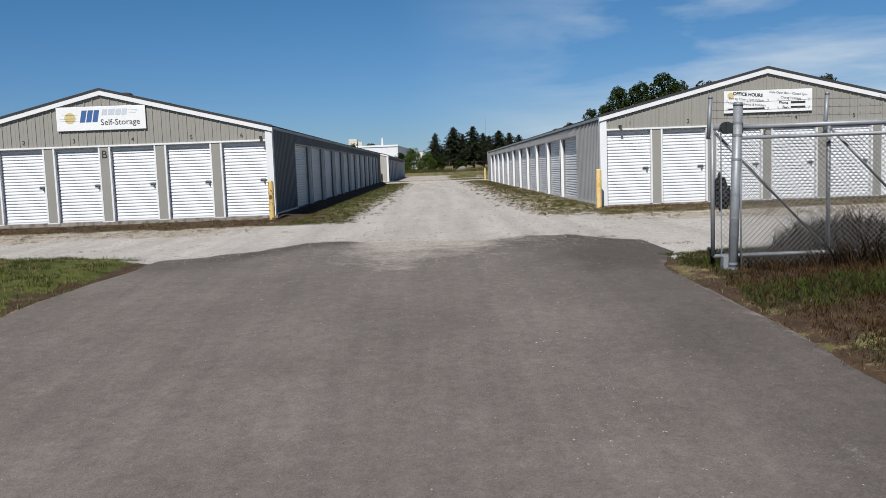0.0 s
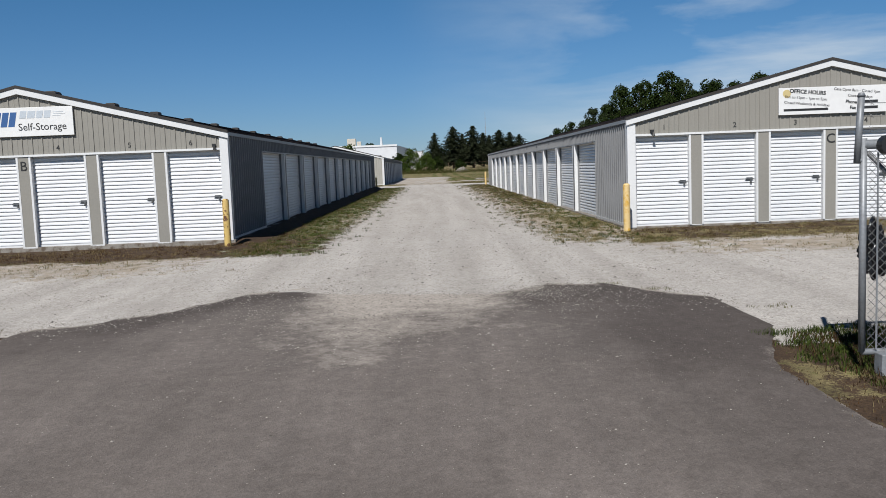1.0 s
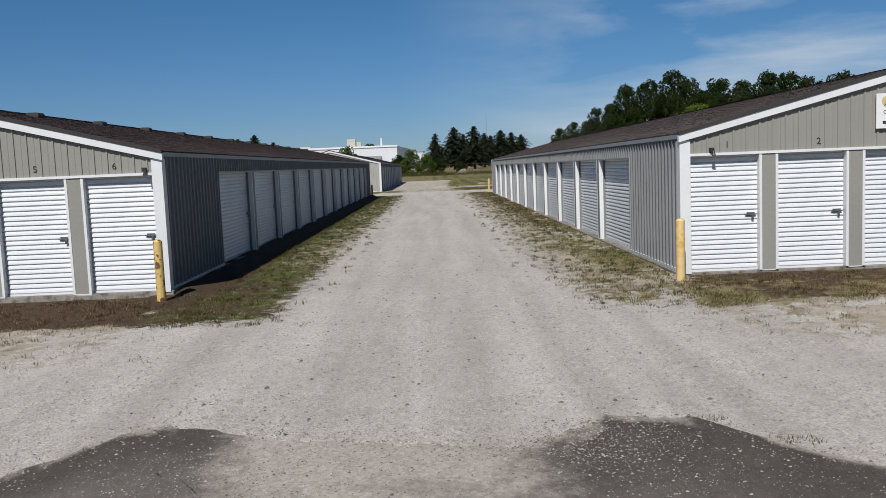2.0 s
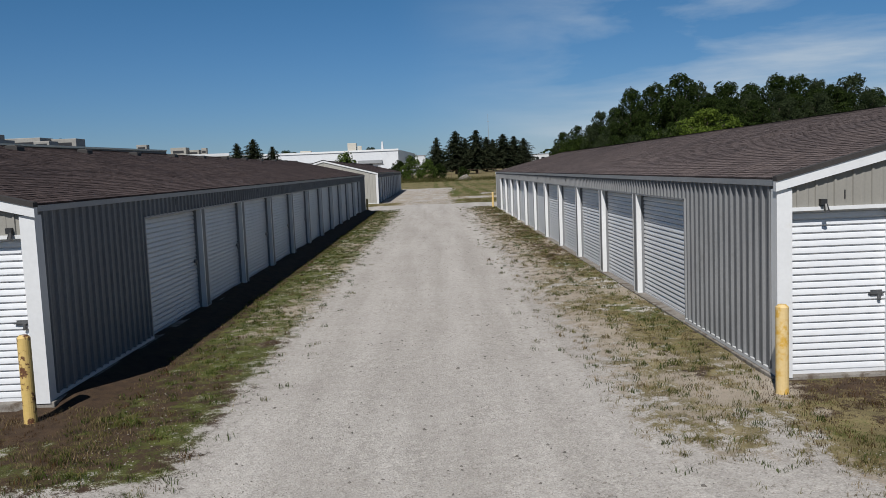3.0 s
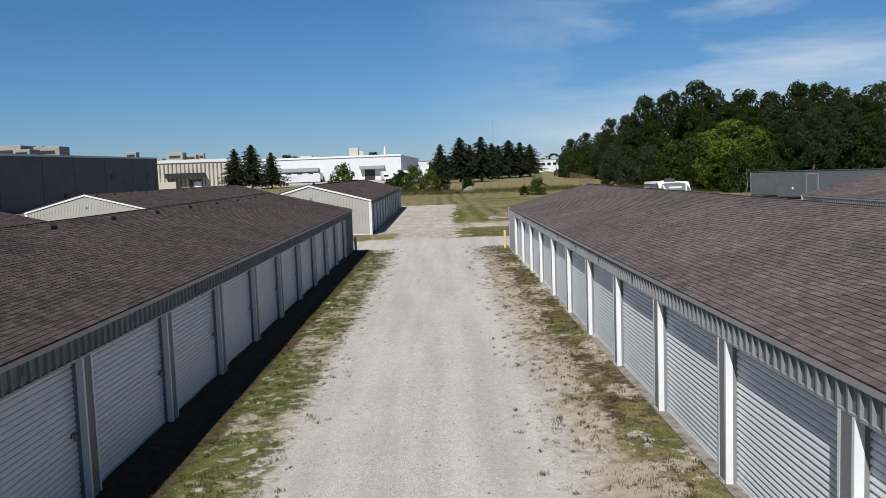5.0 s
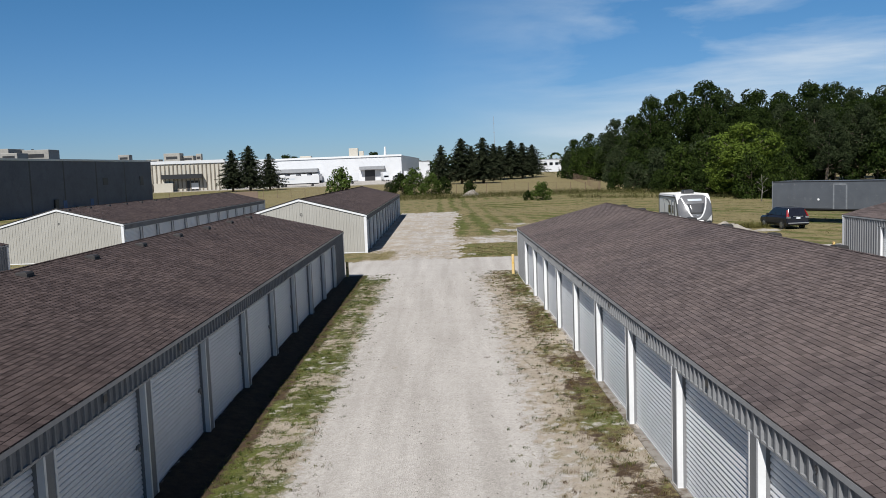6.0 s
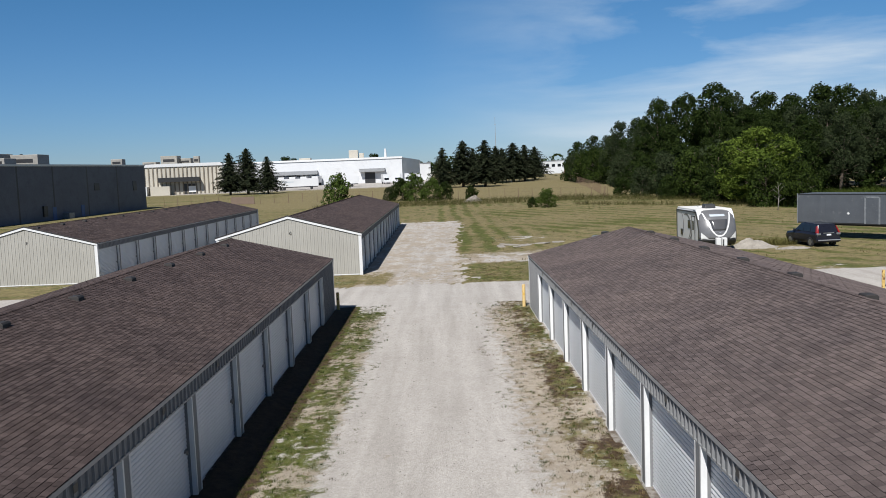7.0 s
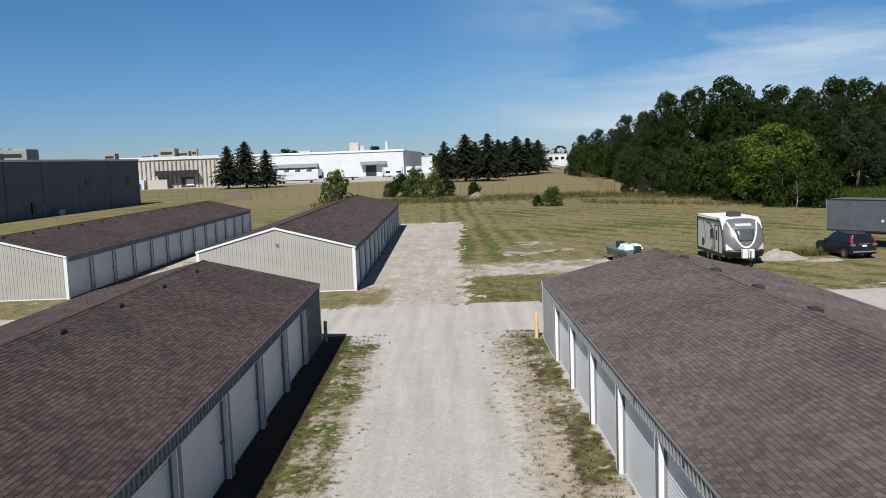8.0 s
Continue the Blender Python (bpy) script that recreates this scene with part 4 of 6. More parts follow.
def sign_text(s, text, size, x, z, material, slant=0.0, heavy=0.0):
    w = part("lettering", lettering(text, size, material, heavy), None, s)
    w.matrix_basis = Matrix(((1, 0, slant, x), (0, 1, 0, -0.033), (0, 0, 1, z), (0, 0, 0, 1)))
    return w


def bar(s, x0, x1, z0, z1, material, lean=0.0, name="bar"):
    f = Form().prism([(x0, z0), (x1, z0), (x1 + lean, z1), (x0 + lean, z1)], -0.034, -0.03, "y")
    return part(name, f, material, s)


s1 = sign(pose(-8.97, LY - 0.04, 2.92), 2.42, 0.64, "white storage sign with blue and black lettering on the gable")
disc = Form().tube((-0.84, -0.034, 0.02), (-0.84, -0.03, 0.02), 0.15, n=24)
part("emblem", disc, m_gold, s1, "plain yellow disc")
for i, (a, b) in enumerate(((-0.58, -0.44), (-0.41, -0.27), (-0.24, -0.1))):
    bar(s1, a, b, -0.1, 0.22, m_blue, 0.07)
for a, b in ((0.02, 0.16), (0.19, 0.36), (0.39, 0.53), (0.56, 0.7)):
    bar(s1, a, b, 0.08, 0.24, m_pale, 0.03)
sign_text(s1, "Self-Storage", 0.225, 0.52, -0.12, m_ink)
for z, a, b in ((0.1, -1.1, -0.62), (0.0, -1.15, -0.62), (-0.06, -1.12, -0.6), (0.2, 0.75, 1.0), (0.16, 0.78, 1.05), (0.12, 0.76, 0.95)):
    bar(s1, a, b, z, z + 0.008, m_pale)
s2 = sign(pose(9.24, RY - 0.04, 2.73), 2.42, 0.6, "white office hours sign with black lettering on the gable")
part("emblem", Form().tube((-1.03, -0.034, 0.17), (-1.03, -0.03, 0.17), 0.09, n=24), m_gold, s2, "plain yellow disc")
sign_text(s2, "OFFICE HOURS", 0.12, -0.56, 0.19, m_ink, 0.2, 0.004)
sign_text(s2, "8am to 12pm - 1pm to 5pm", 0.085, -0.6, 0.06, m_ink, 0.2)
sign_text(s2, "Closed Weekends & Holidays", 0.085, -0.58, -0.07, m_ink, 0.2)
bar(s2, -1.1, -0.1, -0.22, -0.17, m_ink)
sign_text(s2, "Gate Open 8am - Closed 7pm", 0.085, 0.55, 0.19, m_ink, 0.2)
sign_text(s2, "Closed Holidays", 0.085, 0.62, 0.06, m_ink, 0.2)
sign_text(s2, "Phone", 0.1, 0.42, -0.06, m_ink, 0.2, 0.003)
bar(s2, 0.62, 1.02, -0.09, -0.03, m_ink)
sign_text(s2, "Fax", 0.1, 0.46, -0.19, m_ink, 0.2, 0.003)
bar(s2, 0.62, 1.02, -0.22, -0.16, m_ink)


# ---- bollards ----
def bollard(x, y, z, height, material, label, lean=0.0):
    f = Form()
    f.tube((0, 0, -0.1), (0, 0, height), 0.075, n=20)
    f.tube((0, 0, height), (0, 0, height + 0.03), 0.075, 0.045, n=20)
    single("bollard", f, material, label, "bollard", "corner bollards", at=pose(x, y, z, lean, 0, 0), smooth=False)


bollard(-4.37, 22.1, 0.0, 1.02, m_bollard, "rust-spotted yellow steel bollard at the building corner")
bollard(4.46, 21.98, 0.0, 1.02, m_faded, "faded yellow steel bollard at the building corner")
bollard(-4.32, 70.95, 0.05, 0.9, m_bollard, "rust-spotted yellow steel bollard at the building corner")
bollard(4.38, 70.3, 0.06, 1.02, m_faded, "faded yellow steel bollard at the building corner")
bollard(21.3, 70.8, 0.06, 1.0, m_bollard, "yellow steel bollard at the building corner")


# ---- gate and chain-link fence ----
def chain_link(x0, x1, z0, z1, y, step=0.068, r=0.0023):
    """Woven wire: two sets of crossing wires in the x-z plane, clipped to the panel."""
    f = Form()
    for sgn in (1, -1):
        c = (x0 - (z1 - z0)) if sgn > 0 else x0
        end = x1 if sgn > 0 else x1 + (z1 - z0)
        while c < end:
            # x = c + sgn * (z - z0)
            a, b = z0, z1
            if sgn > 0:
                a, b = max(a, z0 + x0 - c), min(b, z0 + x1 - c)
            else:
                a, b = max(a, z0 + c - x1), min(b, z0 + c - x0)
            if b - a > 0.03:
                f.tube((c + sgn * (a - z0), y + sgn * 0.003, a), (c + sgn * (b - z0), y + sgn * 0.003, b), r, n=4)
            c += step
    return f.mesh("wire_mesh", m_wire)


def barbed(parent, x0, x1, y, zs):
    for z in zs:
        f = Form()
        n = 14
        pts = [(x0 + (x1 - x0) * i / n, y + 0.01 * nz(i, z, 1.7), z - 0.012 * math.sin(math.pi * (i % 4) / 4)) for i in range(n + 1)]
        for a, b in zip(pts, pts[1:]):
            f.tube(a, b, 0.0028, n=4)
        k = x0 + 0.06
        while k < x1:
            f.tube((k - 0.012, y - 0.012, z - 0.02), (k + 0.012, y + 0.012, z + 0.018), 0.0022, n=3)
            f.tube((k + 0.012, y - 0.012, z - 0.018), (k - 0.012, y + 0.012, z + 0.02), 0.0022, n=3)
            k += 0.13
        part("barbed_wire", f.mesh("barbed_wire", m_wire), None, parent, "thin rusty barbed wire strand")


def sliding_gate():
    g = thing("sliding_gate", "galvanised steel sliding gate with chain-link mesh and barbed wire", "gate")
    y, x0, x1, zb, zt = 10.0, 3.56, 8.2, -0.03, 1.6
    part("top_rail", Form().tube((x0, y, zt), (x1, y, zt), 0.036, n=14), m_steel, g, smooth=True)
    part("bottom_rail", Form().tube((x0, y, zb), (x1, y, zb), 0.026, n=12), m_steel, g, smooth=True)
    for x in (x0, 5.04, 6.55, 8.05):
        part("upright", Form().tube((x, y, zb), (x, y, zt + 0.05), 0.027, n=12), m_steel, g, smooth=True)
        part("wire_arm", Form().tube((x - 0.05, y, zt - 0.14), (x - 0.02, y, zt + 0.37), 0.026, n=10).tube((x - 0.02, y, zt + 0.37), (x - 0.02, y, zt + 0.4), 0.032, 0.02, n=10).tube((x - 0.05, y, zt - 0.12), (x, y, zt - 0.12), 0.02, n=8), m_steel, g, smooth=True)
    for x in (x0, 5.04, 6.55):
        part("brace", Form().tube((x + 0.03, y, zt - 0.06), (x + 1.42, y, zb + 0.1), 0.017, n=10), m_latch, g, smooth=True)
    part("mesh", chain_link(x0 + 0.03, x1, zb + 0.02, zt - 0.03, y - 0.03), None, g, "woven chain-link wire")
    part("tension_bar", Form().tube((x0 + 0.1, y - 0.03, zb + 0.02), (x0 + 0.1, y - 0.03, zt - 0.06), 0.008, n=6), m_steel, g)
    barbed(g, x0, x1, y, (zt + 0.12, zt + 0.22, zt + 0.32))


def gate_post():
    p = thing("gate_post", "thick galvanised steel gate post with rollers and bands", "gate post", at=pose(3.77, 9.85, 0.03, 0, 2.1, 0))
    part("pole", Form().tube((0, 0, -0.6), (0, 0, 1.83), 0.058, n=20), m_steel, p, smooth=True)
    part("cap", Form().tube((0, 0, 1.83), (0, 0, 1.87), 0.064, 0.05, n=20), m_steel, p, smooth=True)
    for z in (-0.22, -0.16, 0.42, 0.72, 1.15, 1.45, 1.6):
        part("band", Form().tube((0, 0, z), (0, 0, z + 0.028), 0.061, n=20), m_steel, p)
    part("roller", Form().tube((-0.12, 0.02, 1.56), (-0.12, 0.1, 1.56), 0.075, n=18), m_dark, p, "black gate roller")
    part("bracket", Form().box(-0.14, 0.07, -0.01, 0.06, 1.49, 1.62), m_dark, p, "dark steel roller bracket", bevel=0.006)
    part("bracket", Form().box(-0.12, -0.03, 0.0, 0.12, -0.26, -0.06), m_steel, p, bevel=0.006)


def fixed_fence():
    f = thing("chain_link_fence", "galvanised chain-link fence panel beside the gate", "fence")
    part("top_rail", Form().tube((3.86, 9.88, 1.46), (8.9, 9.88, 1.46), 0.025, n=10), m_steel, f, smooth=True)
    for x in (3.88, 6.1, 8.6):
        part("line_post", Form().tube((x, 9.88, -0.4), (x, 9.88, 1.46), 0.012 if x < 4 else 0.024, n=8), m_steel, f, smooth=True)
    part("mesh", chain_link(3.88, 8.6, -0.16, 1.45, 9.86), None, f, "woven chain-link wire")


sliding_gate()
gate_post()
fixed_fence()

bag = bmesh.new()
bmesh.ops.create_icosphere(bag, subdivisions=4, radius=0.155)
for v in bag.verts:
    p = v.co.copy()
    k = 1.0 + 0.65 * noise.fractal(p * 7.0, 0.7, 2.0, 4) + 0.2 * noise.noise(p * 3.0)
    v.co = Vector((p.x * 0.72 * k, p.y * 0.34 * k, p.z * 1.2 * k * (1.0 if p.z > 0 else 1.15)))
bag_me = bpy.data.meshes.new("bag")
bag.to_mesh(bag_me)
bag.free()
bag_me.materials.append(m_bag)
single("plastic_bag", bag_me, None, "crumpled black plastic bag hooked on the gate", "bag", at=pose(3.69, 10.06, 0.8))


# ---- plants ----
def leaf_cards(points, normals, size, material, name, squash=1.0):
    """Small bent leaf clumps at the points, each two triangles folded along a rib."""
    k = len(points)
    rng = np.random.default_rng(k)
    n = normals + rng.normal(0, 0.55, (k, 3))
    n /= np.linalg.norm(n, axis=1)[:, None] + 1e-9
    a = np.cross(n, rng.normal(0, 1, (k, 3)))
    a /= np.linalg.norm(a, axis=1)[:, None] + 1e-9
    b = np.cross(n, a)
    s = size * rng.uniform(0.55, 1.3, (k, 1))
    fold = n * s * 0.22
    vs = np.stack([points - a * s, points - b * s * 0.55 * squash + fold, points + a * s, points + b * s * 0.55 * squash + fold], 1).reshape(-1, 3)
    idx = np.arange(k) * 4
    faces = np.concatenate([np.stack([idx, idx + 1, idx + 2], 1), np.stack([idx, idx + 2, idx + 3], 1)])
    me = bpy.data.meshes.new(name)
    me.from_pydata(vs.tolist(), [], faces.tolist())
    me.materials.append(material)
    return me


def crown_points(rng, lobes, count, shell=0.75):
    pts, nrm = [], []
    w = np.array([l[3] ** 2 for l in lobes])
    for c, share in zip(lobes, w / w.sum()):
        k = int(count * share)
        d = rng.normal(0, 1, (k, 3))
        d /= np.linalg.norm(d, axis=1)[:, None]
        r = c[3] * (shell + (1.04 - shell) * rng.random((k, 1)) ** 0.7)
        bumpy = np.array([1.0 + 0.22 * noise.noise(Vector(v) * 2.3 + Vector((c[0], c[1], c[2]))) + 0.12 * noise.noise(Vector(v) * 6.0) for v in d])[:, None]
        p = np.array(c[:3]) + d * r * bumpy * np.array([1, 1, 0.85])
        keep = np.array([noise.noise(Vector(q) * 0.55) > -0.28 for q in p])
        pts.append(p[keep]), nrm.append(d[keep])
    return np.concatenate(pts), np.concatenate(nrm)


def broad_tree(seed, height, spread, material, count=5200, leaf=0.3, low=0.12):
    """A broad-leaved tree: tapered trunk, limbs and a crown of leaf clumps in uneven lobes. Returns (trunk mesh, crown mesh)."""
    rng = np.random.default_rng(seed)
    f = Form()
    fork = height * (low + 0.22)
    bend = rng.normal(0, 0.02 * height, 2)
    r = 0.02 * height
    f.tube((0, 0, -0.3), (bend[0] * 0.4, bend[1] * 0.4, fork), r * 1.25, r * 0.8, 9)
    f.tube((bend[0] * 0.4, bend[1] * 0.4, fork), (bend[0], bend[1], height * 0.8), r * 0.8, r * 0.15, 8)
    lobes = []
    k = 24
    for i in range(k):
        t = (i + 0.5) / k
        ang = i * 2.4 + rng.uniform(-0.5, 0.5)
        z = height * (low + 0.14 + (0.8 - low) * t)
        prof = math.sin(math.pi * min(1, 0.24 + 0.72 * t)) ** 0.7
        rad = spread * prof * rng.uniform(0.42, 0.86)
        c = (math.cos(ang) * rad, math.sin(ang) * rad, z)
        size = spread * rng.uniform(0.2, 0.42) * (0.6 + 0.4 * prof)
        lobes.append((*c, size))
        base = Vector((bend[0] * t, bend[1] * t, max(fork * 0.9, z * 0.72)))
        f.tube(base, Vector(c), r * 0.34 * (1.1 - t), 0.03, 6)
    lobes.append((bend[0], bend[1], height - spread * 0.3, spread * 0.3))
    lobes.append((0.0, 0.0, height * 0.55, spread * 0.55))
    p, n = crown_points(rng, lobes, count)
    return fixed(f, "trunk", m_bark, True), leaf_cards(p, n, leaf, material, "crown")


def spruce(seed, height, spread, count=40):
    """A spruce: a bare lower trunk and uneven tiers of drooping boughs hung with needle sprays."""
    rng = np.random.default_rng(seed)
    f = Form().tube((0, 0, -0.2), (0, 0, height * 0.97), 0.02 * height, 0.01, 9)
    pts, nrm = [], []
    for i in range(count):
        t = i / count
        z = height * (0.13 + 0.85 * t)
        reach = spread * (1 - t) ** 0.72 * (0.82 + 0.18 * math.sin(i * 1.9)) * (0.78 + 0.22 * smooth01(t, 0.0, 0.25)) + 0.22
        side = rng.uniform(0, 6.3)
        k = int(6 + 5 * (1 - t))
        for j in range(k):
            ang = j * 2 * math.pi / k + i * 0.7 + rng.uniform(-0.35, 0.35)
            L = reach * rng.uniform(0.4, 1.12) * (1 + 0.22 * math.cos(ang - side))
            d = np.array([math.cos(ang), math.sin(ang), 0.0])
            m = max(5, int(L / 0.075))
            lift = rng.uniform(-0.05, 0.12)
            for q in range(m):
                u = (q + rng.random()) / m
                droop = -0.26 * L * u ** 1.4 + lift * L * u ** 3
                hang = -0.35 * rng.random() * u * (1 - 0.7 * t)
                p = d * L * u + np.array([0, 0, z + droop + hang]) + rng.normal(0, 0.1, 3)
                pts.append(p), nrm.append(np.array([d[0] * 0.5, d[1] * 0.5, 0.6]))
            if i % 2 == 0 and j % 2 == 0:
                f.tube((0, 0, z), (d[0] * L * 0.85, d[1] * L * 0.85, z - 0.18 * L), 0.04, 0.008, 4)
    return fixed(f, "trunk", m_bark, True), leaf_cards(np.array(pts), np.array(nrm), 0.3, m_needle, "crown", 0.6)


def plant(name, meshes, x, y, scale, turn, label, category, group, squeeze=1.0):
    t = thing(name, label, category, group, at=Matrix.Translation((x, y, ground_z(x, y) - 0.05)) @ Matrix.Rotation(turn, 4, "Z") @ Matrix.Diagonal((scale * squeeze, scale * squeeze, scale, 1)))
    part("trunk", meshes[0], None, t, "dark rough bark")
    part("crown", meshes[1], None, t)
    return t


OAKS = [broad_tree(11, 20, 6.4, m_leaf, 12500, 0.27, 0.02), broad_tree(12, 20, 5.8, m_leaf, 12500, 0.27, 0.0), broad_tree(13, 20, 6.8, m_leaf_grey, 12500, 0.27, 0.02), broad_tree(14, 20, 6.2, m_leaf, 12500, 0.27, -0.04)]
MAPLE = broad_tree(15, 10, 4.3, m_leaf_light, 11000, 0.2, 0.02)
SHRUBS = [broad_tree(16, 6, 3.2, m_leaf, 4200, 0.22, -0.12), broad_tree(17, 6, 3.4, m_leaf_edge, 4400, 0.2, -0.12), broad_tree(18, 6, 3.0, m_leaf_grey, 3800, 0.2, -0.12)]
BUSH = broad_tree(19, 6, 3.3, m_leaf_mid, 4000, 0.2, -0.12)
SPRUCES = [spruce(21, 14, 4.6), spruce(22, 14, 5.2), spruce(23, 14, 4.6)]

wood_label = "tall dark green broad-leaved tree at the wood's edge"
for i, (x, y, h) in enumerate(((45.6, 308, 13.2), (47.6, 291, 14.6), (50.4, 281, 14.2), (49.8, 260, 17.2), (49.6, 240, 17.0), (46, 207, 19.2), (49.5, 201, 19.6), (54, 197, 21.3), (58.2, 201, 19.6), (63, 206, 17.6),
                               (67.7, 206, 19.6), (73.3, 206, 19.2), (78.8, 205, 20.8), (82.9, 203, 20.6), (86, 200, 19), (92.5, 200, 19.8), (98, 196, 14.5), (52, 188, 15), (57, 186, 15.5), (62, 190, 15.5), (68, 192, 16),
                               (74, 190, 16.5), (80, 188, 16), (86, 186, 15), (56, 176, 13), (61, 172, 13.5), (67, 172, 13.5), (74, 174, 14.5), (60, 184, 14.5), (72, 180, 15), (79, 178, 16), (86, 176, 15), (82, 170, 14),
                               (46, 222, 14), (52, 225, 15), (60, 222, 17), (70, 225, 18), (54, 245, 16), (58, 262, 16), (52, 280, 14), (80, 225, 18))):
    plant("tree", OAKS[(i * 7 + i // 3) % 4], x, y, h / 20, i * 1.7, wood_label, "tree", "wood edge trees", 0.95 + 0.1 * math.sin(i * 2.1))
for x, y, h in ((-80, 470, 14.2), (-33.6, 472, 14.0), (-76, 474, 13.2)):
    plant("tree", OAKS[1], x, y, h / 20, x, "distant broad-leaved tree behind the white factory", "tree", "far trees", 1.3)
plant("tree", MAPLE, 44.6, 148.5, 1.08, 0.4, "bright yellow-green young tree before the dark wood", "tree", "", 1.2)
shrub_label = "leafy green shrub at the field's edge"
for i, (x, y, h) in enumerate(((34.5, 190, 4.2), (37, 184, 5.5), (39.3, 176, 7.5), (41.5, 170, 8.2), (43.3, 161, 8.6), (39, 190, 7), (43, 180, 9), (46, 168, 9.5), (48, 158, 9.5), (43.6, 143, 6.2), (46.5, 139, 6.0), (41.5, 158, 5),
                               (38.2, 172, 4), (49, 150, 7.5), (53, 168, 9), (58, 178, 9), (64, 178, 9), (70, 176, 9), (42, 205, 8), (45, 220, 9), (46, 240, 9), (47, 262, 9), (49, 285, 10), (52, 160, 9), (76, 172, 9), (44, 195, 8), (44.2, 300, 9.5), (45, 290, 10), (46.5, 280, 10), (47.5, 268, 9), (43.6, 312, 8), (47, 250, 8), (44, 235, 8))):
    plant("shrub", SHRUBS[(i * 5 + i // 2) % 3], x, y, h / 6, i * 2.3, shrub_label, "shrub", "wood edge shrubs", 0.85)
for x, y, h, k, sq in ((-15.7, 167, 6.3, 1, 0.8), (-7.4, 203, 4.6, 0, 1.1), (-4.6, 200, 5.6, 1, 0.9), (-1.2, 197, 4.6, 1, 0.9), (1.4, 201, 3.6, 0, 1.0), (6.6, 199, 2.7, 0, 1.1), (16.7, 160, 2.9, 1, 1.15), (14.6, 161.5, 1.6, 0, 1.0), (-10, 205, 3.0, 2, 1.0)):
    plant("shrub", BUSH if k == 1 else SHRUBS[k], x, y, h / 6, x, "lone round green bush in the rough grass", "shrub", "field bushes", sq)
spruce_label = "tall dark spruce with drooping boughs"
for i, (x, y, h, sq) in enumerate(((1.2, 290, 12.6, 1.35), (7.4, 290, 14.4, 1.6), (13.9, 285, 14.4, 1.6), (19.4, 320, 13.0, 1.6), (26.2, 330, 14.0, 1.9), (31.0, 338, 13.4, 1.8), (23, 340, 12.5, 1.7), (36, 350, 12.6, 1.7), (10.8, 296, 12.2, 1.5), (-66.4, 300, 13.8, 1.5), (-61.0, 301, 14.9, 1.55), (-54.2, 299, 12.2, 1.5))):
    plant("spruce", SPRUCES[i % 3], x, y, h / 14, i * 1.1, spruce_label, "tree", "spruces", sq)


def dead_sapling(x, y, height):
    t = thing("dead_sapling", "bare pale dead sapling standing before the wood", "tree", at=pose(x, y, ground_z(x, y)))
    rng = np.random.default_rng(31)
    m_bone = surface("bleached_bark", (0.13, 0.12, 0.1), (0.23, 0.215, 0.19), 14, 2.0, 0.9, 0.0, 0.4, 0.01)
    f = Form().tube((0, 0, -0.2), (0.15, 0, height * 0.5), 0.06, 0.045, 7).tube((0.15, 0, height * 0.5), (0.05, 0.1, height), 0.045, 0.012, 7)
    part("trunk", f, m_bone, t, "pale bare trunk", smooth=True)
    for i in range(9):
        z = height * (0.3 + 0.07 * i)
        a = i * 2.4
        reach = height * rng.uniform(0.1, 0.24)
        tip = Vector((0.1 + math.cos(a) * reach, math.sin(a) * reach, z + reach * rng.uniform(0.6, 1.3)))
        twig = Form().tube((0.12, 0, z), tip, 0.02, 0.006, 5).tube(tip * 0.6 + Vector((0, 0, z * 0.4)), tip + Vector((0.2, 0.1, -0.1)), 0.01, 0.004, 4)
        part("branch", twig, m_bone, t, smooth=True)


dead_sapling(41.5, 134, 3.4)


def far_wood():
    """The low tree line along the horizon."""
    rng = np.random.default_rng(5)
    pts = []
    for i in range(300):
        x = -700 + i * 5.2
        y = 720 + 160 * math.sin(i * 0.35) * 0.5 + rng.uniform(-20, 20)
        h = 9 + 4 * noise.noise(Vector((i * 0.15, 0, 0))) + rng.uniform(0, 3.5)
        k = 60
        d = rng.normal(0, 1, (k, 3))
        d /= np.linalg.norm(d, axis=1)[:, None]
        pts.append(np.array([x, y, h * 0.62 + 2.0]) + d * np.array([5.5, 4.0, h * 0.55]))
    p = np.concatenate(pts)
    n = np.tile(np.array([[0, -0.6, 0.8]]), (len(p), 1))
    single("far_woods", leaf_cards(p, n, 1.9, m_leaf, "far_woods"), None, "hazy dark green tree line on the horizon", "trees", kind="stuff")


far_wood()


